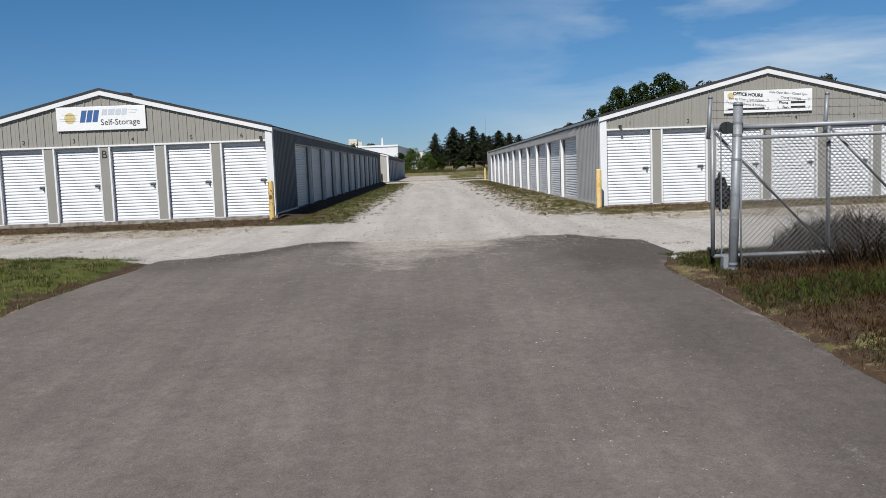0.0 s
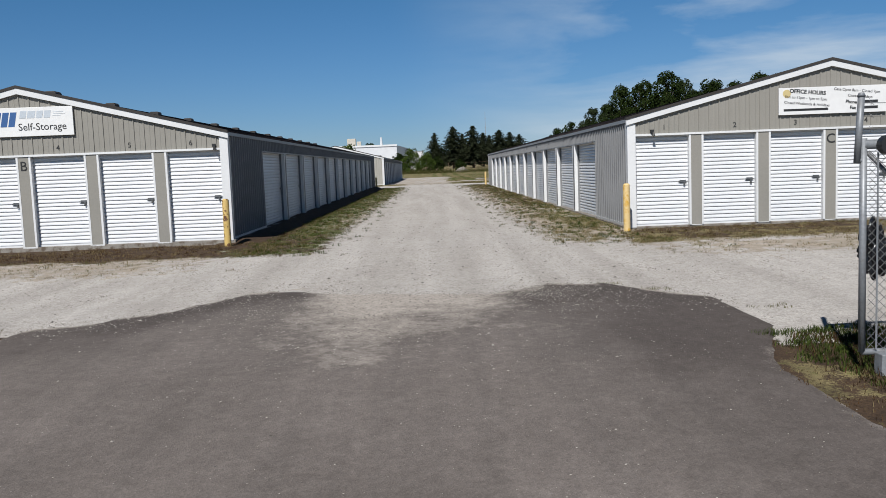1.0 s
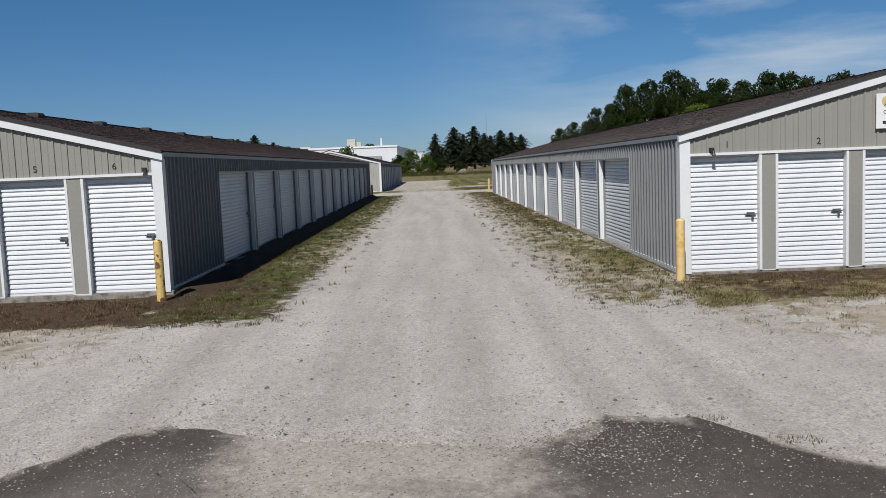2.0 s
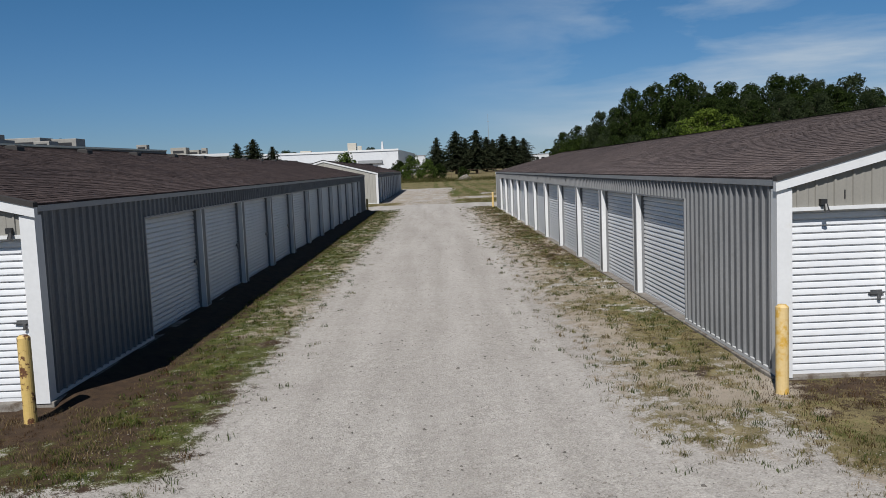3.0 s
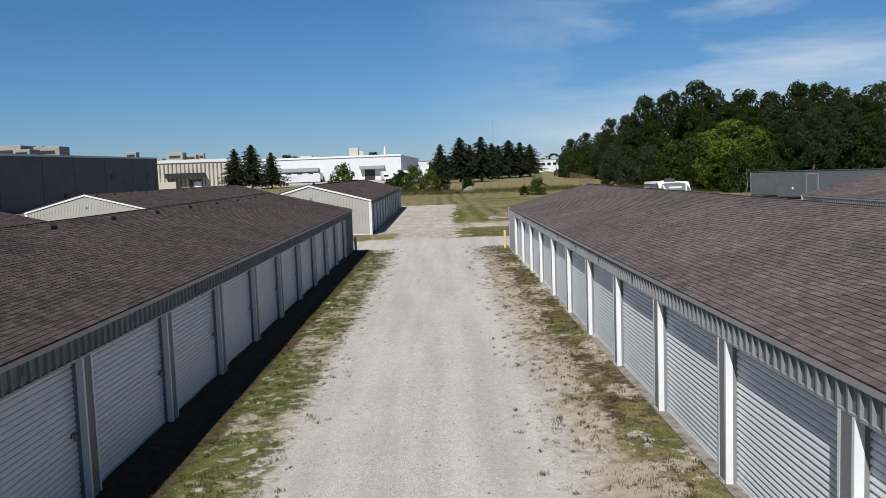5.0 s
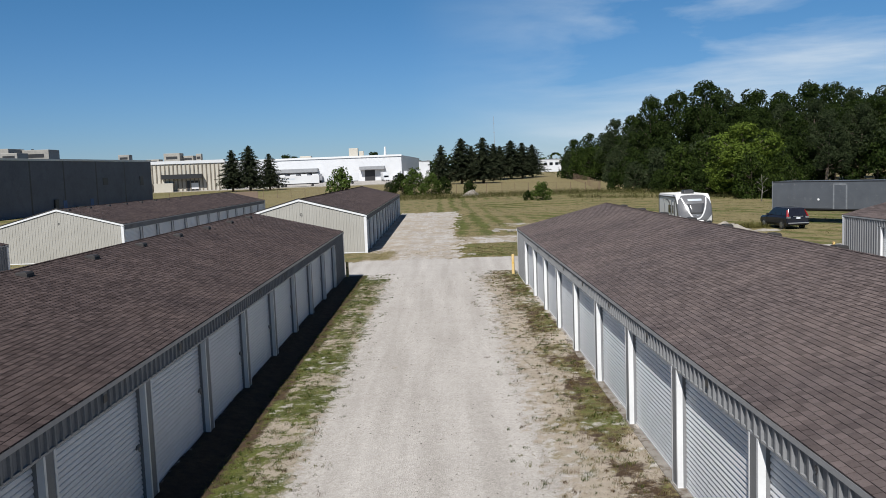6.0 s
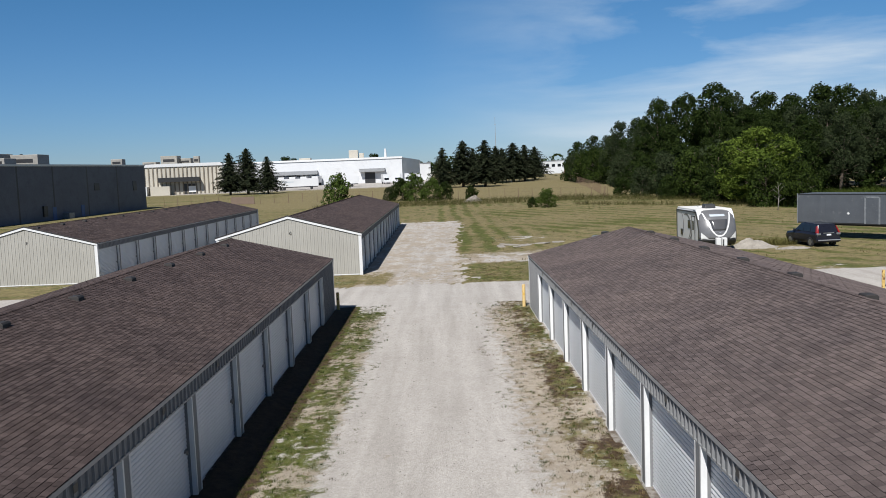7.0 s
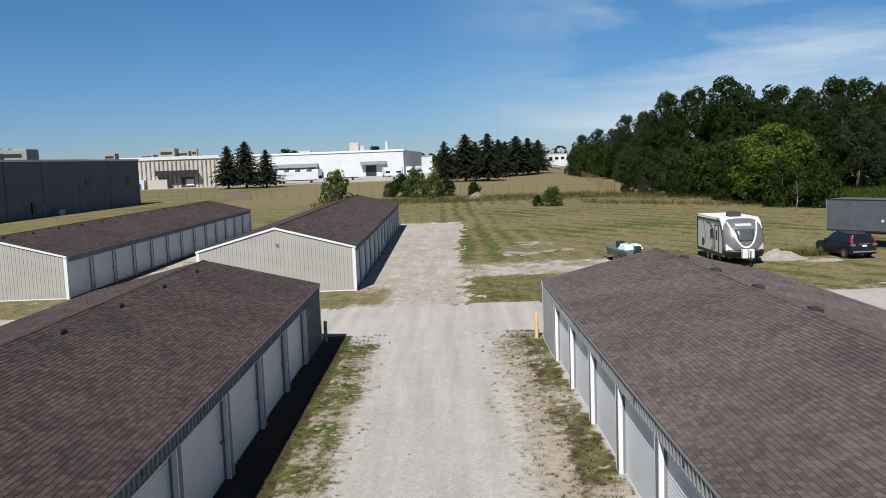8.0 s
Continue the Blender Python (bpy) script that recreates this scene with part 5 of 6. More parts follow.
def blades(name, spots, material, label, kind="stuff", wide=1.0):
    """Grass: at each spot (x, y, height, spread, count) a tuft of narrow bent blades."""
    rng = np.random.default_rng(len(spots))
    vs, fs = [], []
    for x, y, h, spread, count in spots:
        z = ground_z(x, y)
        for _ in range(count):
            a = rng.uniform(0, 2 * math.pi)
            r = spread * math.sqrt(rng.random())
            bx, by = x + r * math.cos(a * 3.1), y + r * math.sin(a * 3.1)
            hh = h * rng.uniform(0.5, 1.2)
            w = (0.003 + 0.016 * hh) * wide
            lean = hh * rng.uniform(0.4, 1.7)
            ca, sa = math.cos(a), math.sin(a)
            k = len(vs)
            vs += [(bx - sa * w, by + ca * w, z - 0.01), (bx + sa * w, by - ca * w, z - 0.01), (bx + ca * lean * 0.4 + sa * w * 0.7, by + sa * lean * 0.4 - ca * w * 0.7, z + hh * 0.6),
                   (bx + ca * lean * 0.4 - sa * w * 0.7, by + sa * lean * 0.4 + ca * w * 0.7, z + hh * 0.6), (bx + ca * lean, by + sa * lean, z + hh)]
            fs += [(k, k + 1, k + 2, k + 3), (k + 3, k + 2, k + 4)]
    me = bpy.data.meshes.new(name)
    me.from_pydata(vs, [], fs)
    me.materials.append(material)
    return single(name, me, None, label, "grass", kind=kind)


def scatter(count, x0, x1, y0, y1):
    return [(random.uniform(x0, x1), random.uniform(y0, y1)) for _ in range(count)]


green_spots, dry_spots, mid_spots, weed_spots, rust_spots = [], [], [], [], []
for zone, count, tall in (((-3.75, -1.3, 19, 72), 13000, 0.85), ((1.9, 4.6, 19, 72), 18000, 1.0), ((-17, -3.0, 17.2, 22.6), 13000, 1.0), ((3.0, 17, 17.2, 22.5), 13000, 1.0),
                          ((-12, -4.7, 8, 15.5), 8000, 1.0), ((-9, -4.9, 4, 12.5), 6000, 1.1), ((-6, 8, 79, 86), 3500, 1.3), ((3, 12, 80, 90), 1500, 1.4)):
    for x, y in scatter(count, *zone):
        g, grn, dry, sand = cover(x, y)
        clump = 0.5 + 0.5 * fbm(x, y, 1.6, 11.0)
        bare = 0.35 if sand > 0.9 and dry < 0.5 and grn < 0.45 else 1.0
        if g < 0.72 and random.random() < bare * (1.0 - g) * (0.2 + 1.2 * clump) and (y < 22.4 or -4.4 < x < 4.62 or y > 78):
            spot = (x, y, tall * random.uniform(0.016, 0.042) * (0.55 + 1.1 * clump), 0.04 + 0.05 * clump, random.randint(4, 8))
            pick = random.random()
            if y < 22.8 and 20.0 < y and abs(x) > 4.0 and pick < (0.6 if x < 0 else 0.42):
                rust_spots.append(spot)
            elif 2.9 < x < 4.62 and y > 32 and pick < 0.5 and clump > 0.3:
                rust_spots.append(spot)
            elif grn + 0.5 * (clump - 0.5) > 0.56 and pick < 0.7:
                green_spots.append(spot)
            elif pick < 0.55:
                mid_spots.append(spot)
            else:
                dry_spots.append(spot)
for side, count, x0, x1 in ((-1, 2600, 1.5, 3.7), (1, 3000, 1.9, 4.55)):
    # single clumps, thickest beside the walls
    for d, y in scatter(count, x0, x1, 19.5, 72):
        x = side * d
        clump = 0.5 + 0.5 * fbm(x, y, 0.9, 21.0)
        if random.random() > (0.15 + 0.85 * smooth01(d + 0.8 * (clump - 0.5), x0 + 0.3, x1 - 0.8)) * (0.35 + clump):
            continue
        tuft = (x, y, random.uniform(0.03, 0.075), random.uniform(0.05, 0.13), random.randint(14, 24))
        pick = random.random()
        if side < 0:
            (green_spots if pick < 0.68 else mid_spots if pick < 0.88 else rust_spots).append(tuft)
        else:
            (green_spots if pick < (0.5 if y < 34 else 0.4) else mid_spots if pick < (0.85 if y < 34 else 0.7) else rust_spots if pick < 0.85 else dry_spots).append(tuft)
for x, y in scatter(22000, 3.2, 8.5, 1.8, 11.3):
    out = x - drive_edges(y)[1]
    if out > 0.06 + 0.14 * nz(x, y, 1.2, 2.0) + 0.3 * smooth01(y, 8.4, 9.6) * (1 - smooth01(y, 9.9, 10.5)):
        patch = 0.5 + 0.5 * fbm(x, y, 0.9, 12.0)
        if random.random() < (0.3 + 0.7 * patch) * (1 - smooth01(x + 1.5 * fbm(x, y, 0.4, 3.0), 5.4, 8.4)) * smooth01(y, 1.5, 3.5):
            spot = (x, y, random.uniform(0.03, 0.07) + 0.05 * smooth01(out, 0.3, 1.2) * random.random(), 0.08, random.randint(6, 10))
            pick = random.random()
            (green_spots if pick < 0.62 * smooth01(patch, 0.3, 0.6) else (rust_spots if pick < 0.72 else weed_spots)).append(spot)
for x, y in scatter(2600, 3.0, 6.5, 1.5, 10.2):
    out = x - drive_edges(y)[1]
    if -0.2 < out + 0.12 * nz(x, y, 2.0, 5.0) < 0.75:
        (dry_spots if random.random() < 0.4 else rust_spots).append((x, y, random.uniform(0.012, 0.04), 0.09, random.randint(4, 8)))
for x, y in scatter(2300, 3.9, 8.9, 9.7, 12.2):
    if y > 10.4 + 1.6 * smooth01(x, 4.1, 5.6):
        continue
    thick = 0.5 + 0.5 * nz(x, 3.0, 1.4, 3.0)
    weed_spots.append((x, y, (random.uniform(0.12, 0.28) + 0.22 * thick * random.random()) * (0.5 + 1.0 * smooth01(x, 4.3, 5.8)), 0.1, random.randint(4, 8)))
for x, y, k in ((3.85, 12.5, 5), (2.95, 14.0, 7), (2.55, 14.6, 5), (3.75, 11.3, 20), (3.5, 10.9, 18), (3.95, 11.0, 18), (4.15, 11.4, 16), (3.65, 10.6, 14), (3.4, 11.3, 16), (4.4, 11.3, 14)):
    for _ in range(k):
        (mid_spots if y > 11.9 else green_spots).append((x + random.gauss(0, 0.1), y + random.gauss(0, 0.07), 0.03 if y > 11.9 else 0.05, 0.07, 12))
for ax, ay, bx, by in ((-3.5, 6.2, -2.9, 5.6), (-2.95, 4.85, -2.45, 4.6), (-3.6, 7.4, -3.2, 7.1), (-1.5, 3.4, -1.3, 3.3)):
    for k in range(14):
        u = random.random()
        mid_spots.append((ax + (bx - ax) * u + random.gauss(0, 0.03), ay + (by - ay) * u + random.gauss(0, 0.03), 0.012 * random.random() + 0.006, 0.05, 5))
blades("brown_weeds", weed_spots, m_weed, "dark brown dead weeds under the fence")
blades("rusty_weeds", rust_spots, m_rust, "low reddish-brown dead weeds along the walls")
blades("green_grass", green_spots, m_green, "short green weedy grass along the lane")
blades("grass", mid_spots, m_grass, "olive half-dry grass along the lane")
blades("dry_grass", dry_spots, m_straw, "dry straw-coloured grass along the lane")


def tall_grass():
    spots = []
    for x, y in scatter(5200, -22, 62, 176, 193):
        edge = 184 - 0.9 * max(0, x - 26)
        yy = y - max(0, x - 28) * 1.25
        spots.append((x, yy, random.uniform(0.35, 0.95), 0.5, 4))
    for x, y in scatter(900, 22, 60, 128, 134):
        spots.append((x, y + (60 - x) * 0.9, random.uniform(0.4, 1.0), 0.4, 4))
    blades("tall_grass", spots, m_rough, "tall unmown olive-green grass at the field's end")
    spots = []
    for x, y in scatter(5200, 44, 82, 140, 176):
        if y > 138 + 0.45 * (x - 44) and y < 178 - 0.1 * (x - 60):
            spots.append((x, y, random.uniform(0.5, 1.0), 0.6, 4))
    blades("green_meadow_grass", spots, m_green, "tall bright green weeds before the dark wood", wide=1.6)
    green, straw = [], []
    for x, y in scatter(11000, 1.5, 44, 84, 184):
        g, grn, dry, sand = cover(x, y)
        if g < 0.5 and random.random() < 0.35 + 0.65 * (0.5 + fbm(x, y, 0.25, 15.0)):
            (green if grn + random.gauss(0, 0.15) > 0.45 else straw).append((x, y, random.uniform(0.02, 0.06) + 0.15 * random.random() ** 14, 0.4, 5))
    blades("field_grass", green, m_meadow, "short olive stubble in the mown field", wide=4.0)
    blades("field_straw", straw, m_stubble, "short dry stubble in the mown field", wide=4.0)
    spots = [(x, y, random.uniform(0.2, 0.5), 0.3, 6) for x, y in scatter(420, 23.6, 26.8, 93, 96)]
    blades("tall_weeds", spots, m_grass, "dry weeds round the parked car")


tall_grass()


def pebbles(name, spots, material, label):
    vs, fs = [], []
    rng = np.random.default_rng(3)
    for x, y, s, z in spots:
        k = len(vs)
        a = rng.uniform(0, 6.3)
        ca, sa = math.cos(a), math.sin(a)
        e = rng.uniform(0.55, 1.0)
        for dx, dy, dz in ((1, 0, 0.2), (0.2, 0.8, 0.1), (-0.9, 0.1, 0.2), (-0.1, -0.9, 0.15), (0.1, 0.1, 0.75)):
            vs.append((x + s * (dx * ca - dy * e * sa), y + s * (dx * sa + dy * e * ca), z + s * dz * 0.9))
        fs += [(k, k + 1, k + 4), (k + 1, k + 2, k + 4), (k + 2, k + 3, k + 4), (k + 3, k, k + 4)]
    me = bpy.data.meshes.new(name)
    me.from_pydata(vs, [], fs)
    me.materials.append(material)
    single(name, me, None, label, "stones", kind="stuff")


m_pebble = surface("loose_stone", (0.156, 0.139, 0.121), (0.39, 0.363, 0.324), 9.0, 3.0, 0.95, 0.0, 0.2, 0.004)
m_pebble_dark = surface("dark_loose_stone", (0.0702, 0.0624, 0.0546), (0.156, 0.14, 0.125), 9.0, 3.0, 0.95, 0.0, 0.2, 0.004)
light_spots, dark_spots = [], []
for x, y in scatter(30000, -3.4, 4.4, 15, 70):
    light_spots.append((x, y, random.uniform(0.004, 0.013) + 0.008 * random.random() ** 5, ground_z(x, y)))
for x, y in scatter(4200, -3.2, 4.2, 15, 70):
    dark_spots.append((x, y, random.uniform(0.005, 0.012) + 0.02 * random.random() ** 8, ground_z(x, y)))
for x, y in scatter(1500, -2.2, 3.4, 15, 70):
    if random.random() < 0.25 + 0.75 * (0.5 + 0.5 * fbm(x, y, 0.5, 21.0)):
        dark_spots.append((x, y, random.uniform(0.012, 0.024) + 0.022 * random.random() ** 6, ground_z(x, y) - 0.004))
for x, y in scatter(16000, -11, 11, 14.2, 20):
    light_spots.append((x, y, random.uniform(0.006, 0.014) + 0.012 * random.random() ** 5, ground_z(x, y)))
for x, y in scatter(3600, -4.8, 3.3, 2.5, 14):
    light_spots.append((x, y, random.uniform(0.002, 0.005) + 0.006 * random.random() ** 6, drive_z(x, y)))
for x, y in scatter(3600, -4.8, 3.3, 2.5, 14):
    dark_spots.append((x, y, random.uniform(0.002, 0.006) + 0.008 * random.random() ** 6, drive_z(x, y)))
for cx, cy, sx, sy, k in ((1.5, 14.1, 0.4, 0.35, 1500), (2.2, 13.4, 0.7, 0.5, 900), (-1.6, 13.7, 0.5, 0.45, 1300), (-0.9, 12.5, 0.6, 0.7, 1500), (0.2, 13.4, 1.0, 0.9, 1600), (0.0, 11.2, 1.6, 1.0, 900), (-3.0, 13.0, 0.8, 0.4, 500), (1.35, 5.2, 0.22, 0.6, 160), (1.0, 9.0, 0.35, 1.6, 160)):
    for _ in range(k):
        x, y = random.gauss(cx, sx), random.gauss(cy, sy)
        (light_spots if random.random() < 0.6 else dark_spots).append((x, y, random.uniform(0.003, 0.008) + 0.011 * random.random() ** 5, max(drive_z(x, y), ground_z(x, y))))
        if random.random() < 0.3:
            dark_spots.append((x + 0.05, y + 0.1, random.uniform(0.004, 0.01), max(drive_z(x, y), ground_z(x, y))))
for _ in range(2600):
    x = random.uniform(-4.6, 3.7)
    y = drive_end(x) + random.gauss(-0.15, 0.35)
    (light_spots if random.random() < 0.6 else dark_spots).append((x, y, random.uniform(0.004, 0.011) + 0.014 * random.random() ** 6, max(drive_z(x, y) if y < drive_end(x) else -9, ground_z(x, y))))
pebbles("gravel", light_spots, m_pebble, "loose pale limestone chips on the lane and driveway")
pebbles("dark_gravel", dark_spots, m_pebble_dark, "scattered dark stones and clods on the lane")


# ---- parked vehicles and the yard ----
def wheel(parent, x, y, z, r, w):
    t = part("wheel", Form().tube((x - w / 2, y, z), (x + w / 2, y, z), r, n=24), m_rubber, parent, bevel=0.02)
    part("rim", Form().tube((x - w / 2 - 0.006, y, z), (x + w / 2 + 0.006, y, z), r * 0.62, n=18), m_rim, t, "silver alloy rim")


def loft(rings, close=True):
    f = Form()
    k = len(rings[0])
    vs = [p for r in rings for p in r]
    fs = []
    for j in range(len(rings) - 1):
        for i in range(k):
            fs.append((j * k + i, j * k + (i + 1) % k, (j + 1) * k + (i + 1) % k, (j + 1) * k + i))
    fs += [tuple(range(k - 1, -1, -1)), tuple(range((len(rings) - 1) * k, len(rings) * k))]
    return f.add(vs, fs)


def body_ring(y, half, z0, z1, tuck=0.06):
    """A rounded cross-section of a car body at y."""
    c = 0.12
    return [(-half + tuck, y, z0), (half - tuck, y, z0), (half, y, z0 + 0.2), (half, y, z1 - c), (half - c, y, z1), (-half + c, y, z1), (-half, y, z1 - c), (-half, y, z0 + 0.2)]


def car(at):
    m_car = surface("dark_blue_grey_car_paint", (0.012, 0.013, 0.02), (0.018, 0.019, 0.028), 5.0, 1.0, 0.18, 0.2, 0.02, 0.001)
    m_tail = plain("red_tail_light", (0.22, 0.012, 0.012), 0.2)
    m_plate = plain("number_plate", (0.65, 0.66, 0.7), 0.4)
    c = thing("car", "dark blue-grey compact sport utility car parked on grass", "car", at=at)
    low = [body_ring(0, 0.84, 0.38, 0.92), body_ring(0.12, 0.9, 0.3, 1.02), body_ring(1.4, 0.91, 0.27, 1.05), body_ring(3.2, 0.91, 0.27, 1.02), body_ring(4.1, 0.87, 0.3, 0.92), body_ring(4.42, 0.76, 0.38, 0.76)]
    part("body", loft(low), m_car, c, smooth=False, bevel=0.03)
    cab = [[(-0.78, y0, 1.0), (0.78, y0, 1.0), (0.8 - t, y1, z), (-0.8 + t, y1, z)] for y0, y1, z, t in ((0.06, 0.32, 1.62, 0.16), (2.0, 2.0, 1.68, 0.16), (3.3, 2.5, 1.6, 0.2))]
    part("cabin", loft([[cab[0][0], cab[0][1], cab[0][2], cab[0][3]], cab[1], cab[2]]), m_car, c, "dark roof and pillars", bevel=0.05)
    part("rear_window", Form().add([(-0.62, 0.11, 1.1), (0.62, 0.11, 1.1), (0.56, 0.27, 1.5), (-0.56, 0.27, 1.5), (-0.62, 0.14, 1.1), (0.62, 0.14, 1.1), (0.56, 0.3, 1.5), (-0.56, 0.3, 1.5)],
                                   [(0, 1, 2, 3), (7, 6, 5, 4), (0, 4, 5, 1), (1, 5, 6, 2), (2, 6, 7, 3), (3, 7, 4, 0)]), m_glass, c)
    for s in (-1, 1):
        for y0, y1, y2, y3 in ((0.35, 1.0, 1.0, 0.5), (1.08, 1.9, 1.9, 1.08), (1.98, 2.98, 2.45, 1.98)):
            f = Form().add([(s * 0.797, y0, 1.07), (s * 0.797, y1, 1.07), (s * 0.665, y2, 1.53), (s * 0.665, y3, 1.53), (s * 0.76, y0, 1.07), (s * 0.76, y1, 1.07), (s * 0.63, y2, 1.53), (s * 0.63, y3, 1.53)],
                           [(0, 1, 2, 3), (7, 6, 5, 4), (0, 4, 5, 1), (1, 5, 6, 2), (2, 6, 7, 3), (3, 7, 4, 0)])
            part("side_window", f, m_glass, c)
        part("tail_light", Form().add([(s * 0.88, 0.02, 1.0), (s * 0.74, -0.01, 1.0), (s * 0.66, 0.24, 1.48), (s * 0.73, 0.27, 1.48), (s * 0.88, 0.2, 1.0), (s * 0.74, 0.15, 1.0), (s * 0.66, 0.4, 1.48), (s * 0.73, 0.4, 1.48)],
                                      [(0, 1, 2, 3), (7, 6, 5, 4), (0, 4, 5, 1), (1, 5, 6, 2), (2, 6, 7, 3), (3, 7, 4, 0)]), m_tail, c, "tall red tail light")
        part("mirror", Form().box(*sorted((s * 0.88, s * 1.04)), 2.75, 2.9, 1.02, 1.18), m_car, c, bevel=0.03)
        for y in (0.85, 3.5):
            wheel(c, s * 0.8, y, 0.34, 0.34, 0.22)
    part("bumper", Form().box(-0.86, 0.86, -0.1, 0.25, 0.36, 0.62), m_car, c, "dark rear bumper", bevel=0.06)
    m_silver = plain("silver_bumper_trim", (0.3, 0.3, 0.31), 0.35, 0.4)
    part("bumper_trim", Form().box(-0.84, 0.84, -0.115, 0.1, 0.46, 0.54), m_silver, c, "silver bumper strip", bevel=0.02)
    for s in (-1, 1):
        part("lower_lamp", Form().box(*sorted((s * 0.6, s * 0.895)), -0.02, 0.14, 0.86, 1.0), m_rim, c, "clear lower lamp", bevel=0.02)
    part("number_plate", Form().box(-0.16, 0.16, -0.05, 0.0, 0.82, 0.93), m_plate, c, "blank white plate")
    part("rear_badge_bar", Form().box(-0.4, 0.4, -0.02, 0.02, 0.97, 1.02), m_rim, c, "thin chrome bar")


car(pose(27.9, 90.8, ground_z(28, 93) - 0.01, 0, 0, 7))


def travel_trailer(at):
    m_shell = surface("trailer_white_panel", (0.574, 0.574, 0.566), (0.652, 0.652, 0.644), 10, 1.0, 0.35, 0.0, 0.03, 0.001)
    m_cap = surface("trailer_grey_cap", (0.1, 0.1, 0.105), (0.15, 0.15, 0.155), 10, 1.0, 0.3, 0.0, 0.03, 0.001)
    m_roofw = surface("trailer_roof_membrane", (0.592, 0.583, 0.557), (0.679, 0.67, 0.644), 10, 1.0, 0.7, 0.0, 0.05, 0.001)
    t = thing("travel_trailer", "white and grey travel trailer with a dark rounded nose", "caravan", at=at)
    m_tint = plain("smoked_glass", (0.07, 0.07, 0.073), 0.2)
    L, W = 6.2, 1.27

    def nose_y(x, z):
        """The moulded nose: it bows forward in side view and in plan."""
        return float(np.interp(z, [0.5, 0.68, 1.0, 1.4, 1.8, 2.2, 2.55, 2.8, 2.95], [0.3, 0.06, -0.08, -0.06, 0.05, 0.24, 0.5, 0.82, 1.2])) + 0.42 * abs(x / W) ** 2.4

    def on_nose(outline, proud, deep=0.03):
        """A thin plate that follows the nose; outline holds rows of (x, z) from one edge to the other."""
        f, k = Form(), len(outline[0])
        front = [(x, nose_y(x, z) - proud, z) for row in outline for x, z in row]
        back = [(x, nose_y(x, z) + deep, z) for row in outline for x, z in row]
        n = len(front)
        fs = []
        for j in range(len(outline) - 1):
            for i in range(k - 1):
                a = j * k + i
                fs += [(a, a + 1, a + k + 1, a + k), (n + a + k, n + a + k + 1, n + a + 1, n + a)]
        for j in range(len(outline) - 1):
            for a, b in ((j * k, (j + 1) * k), (j * k + k - 1, (j + 1) * k + k - 1)):
                fs.append((a, b, n + b, n + a))
        for i in range(k - 1):
            for a in (i, (len(outline) - 1) * k + i):
                fs.append((a, a + 1, n + a + 1, n + a))
        return f.add(front + back, fs)

    side = [(0.55, 0.55), (L, 0.55), (L + 0.05, 0.8), (L, 2.85), (1.25, 2.93), (0.98, 2.75), (0.7, 2.3), (0.5, 1.6), (0.45, 1.0)]
    part("body", Form().prism(side, -W, W, "x"), m_shell, t, "white fibreglass body", bevel=0.04)
    zs = [0.95 + 2.0 * i / 14 for i in range(15)]
    part("nose_cap", on_nose([[(-W - 0.01 + (2 * W + 0.02) * i / 20, z) for i in range(21)] for z in zs], 0.0, 0.35), m_cap, t, "dark grey moulded front cap", smooth=True)
    part("skirt", on_nose([[(-W - 0.012 + (2 * W + 0.024) * i / 20, z) for i in range(21)] for z in (0.48, 0.6, 0.72, 0.84, 0.96)], 0.012, 0.35), m_dark, t, "black lower nose skirt", smooth=True)
    part("roof", Form().box(-W + 0.03, W - 0.03, 1.2, L - 0.05, 2.84, 2.99), m_roofw, t, "white membrane roof", bevel=0.04)
    # a pale band sweeps over the nose in a wide U, a pointed flash fills each lower corner
    rows = []
    for i in range(41):
        u = -1 + 2 * i / 40
        z = 1.12 + 1.6 * abs(u) ** 2.3
        wdt = 0.035 + 0.075 * (1 - abs(u)) ** 0.8
        rows.append([(u * 0.98, z), (u * 0.95 * (1 - 0.5 * wdt), z + wdt * 0.5), (u * 0.92 * (1 - wdt), z + wdt)])
    part("nose_band", on_nose(rows, 0.02), m_shell, t, "white curved stripe")
    part("nose_window", on_nose([[(s * (0.42 + 0.3 * (z - 1.5)), z) for s in (-1, -0.6, -0.2, 0.2, 0.6, 1)] for z in (1.55, 1.7, 1.85, 2.0, 2.15, 2.3)], 0.012), m_tint, t, "tinted front window", smooth=True)
    part("lettering_bar", on_nose([[(-0.52 + 1.04 * i / 8, z) for i in range(9)] for z in (2.5, 2.57, 2.64)], 0.014), m_pale, t, "pale maker's mark bar")
    part("emblem", on_nose([[(-0.16, 1.48), (0.0, 1.42)], [(0.02, 1.4), (0.16, 1.46)]], 0.014), m_pale, t, "small pale emblem")
    for s in (-1, 1):
        part("corner_flash", on_nose([[(s * 1.2, 1.42 - 0.1 * i), (s * (1.2 - 0.11 * i), 1.42 - 0.105 * i)] for i in range(6)], 0.016), m_shell, t, "white pointed flash")
        part("awning_rail", Form().box(*sorted((s * (W - 0.01), s * (W + 0.05))), 1.2, L, 2.74, 2.82), m_dark, t, "black awning tube")
        part("edge_trim", Form().box(*sorted((s * (W - 0.01), s * (W + 0.02))), L - 0.14, L + 0.05, 0.6, 2.8), m_dark, t)
        part("sill", Form().box(*sorted((s * (W - 0.02), s * (W + 0.015))), 0.8, L, 0.5, 0.72), m_dark, t, "black lower sill")

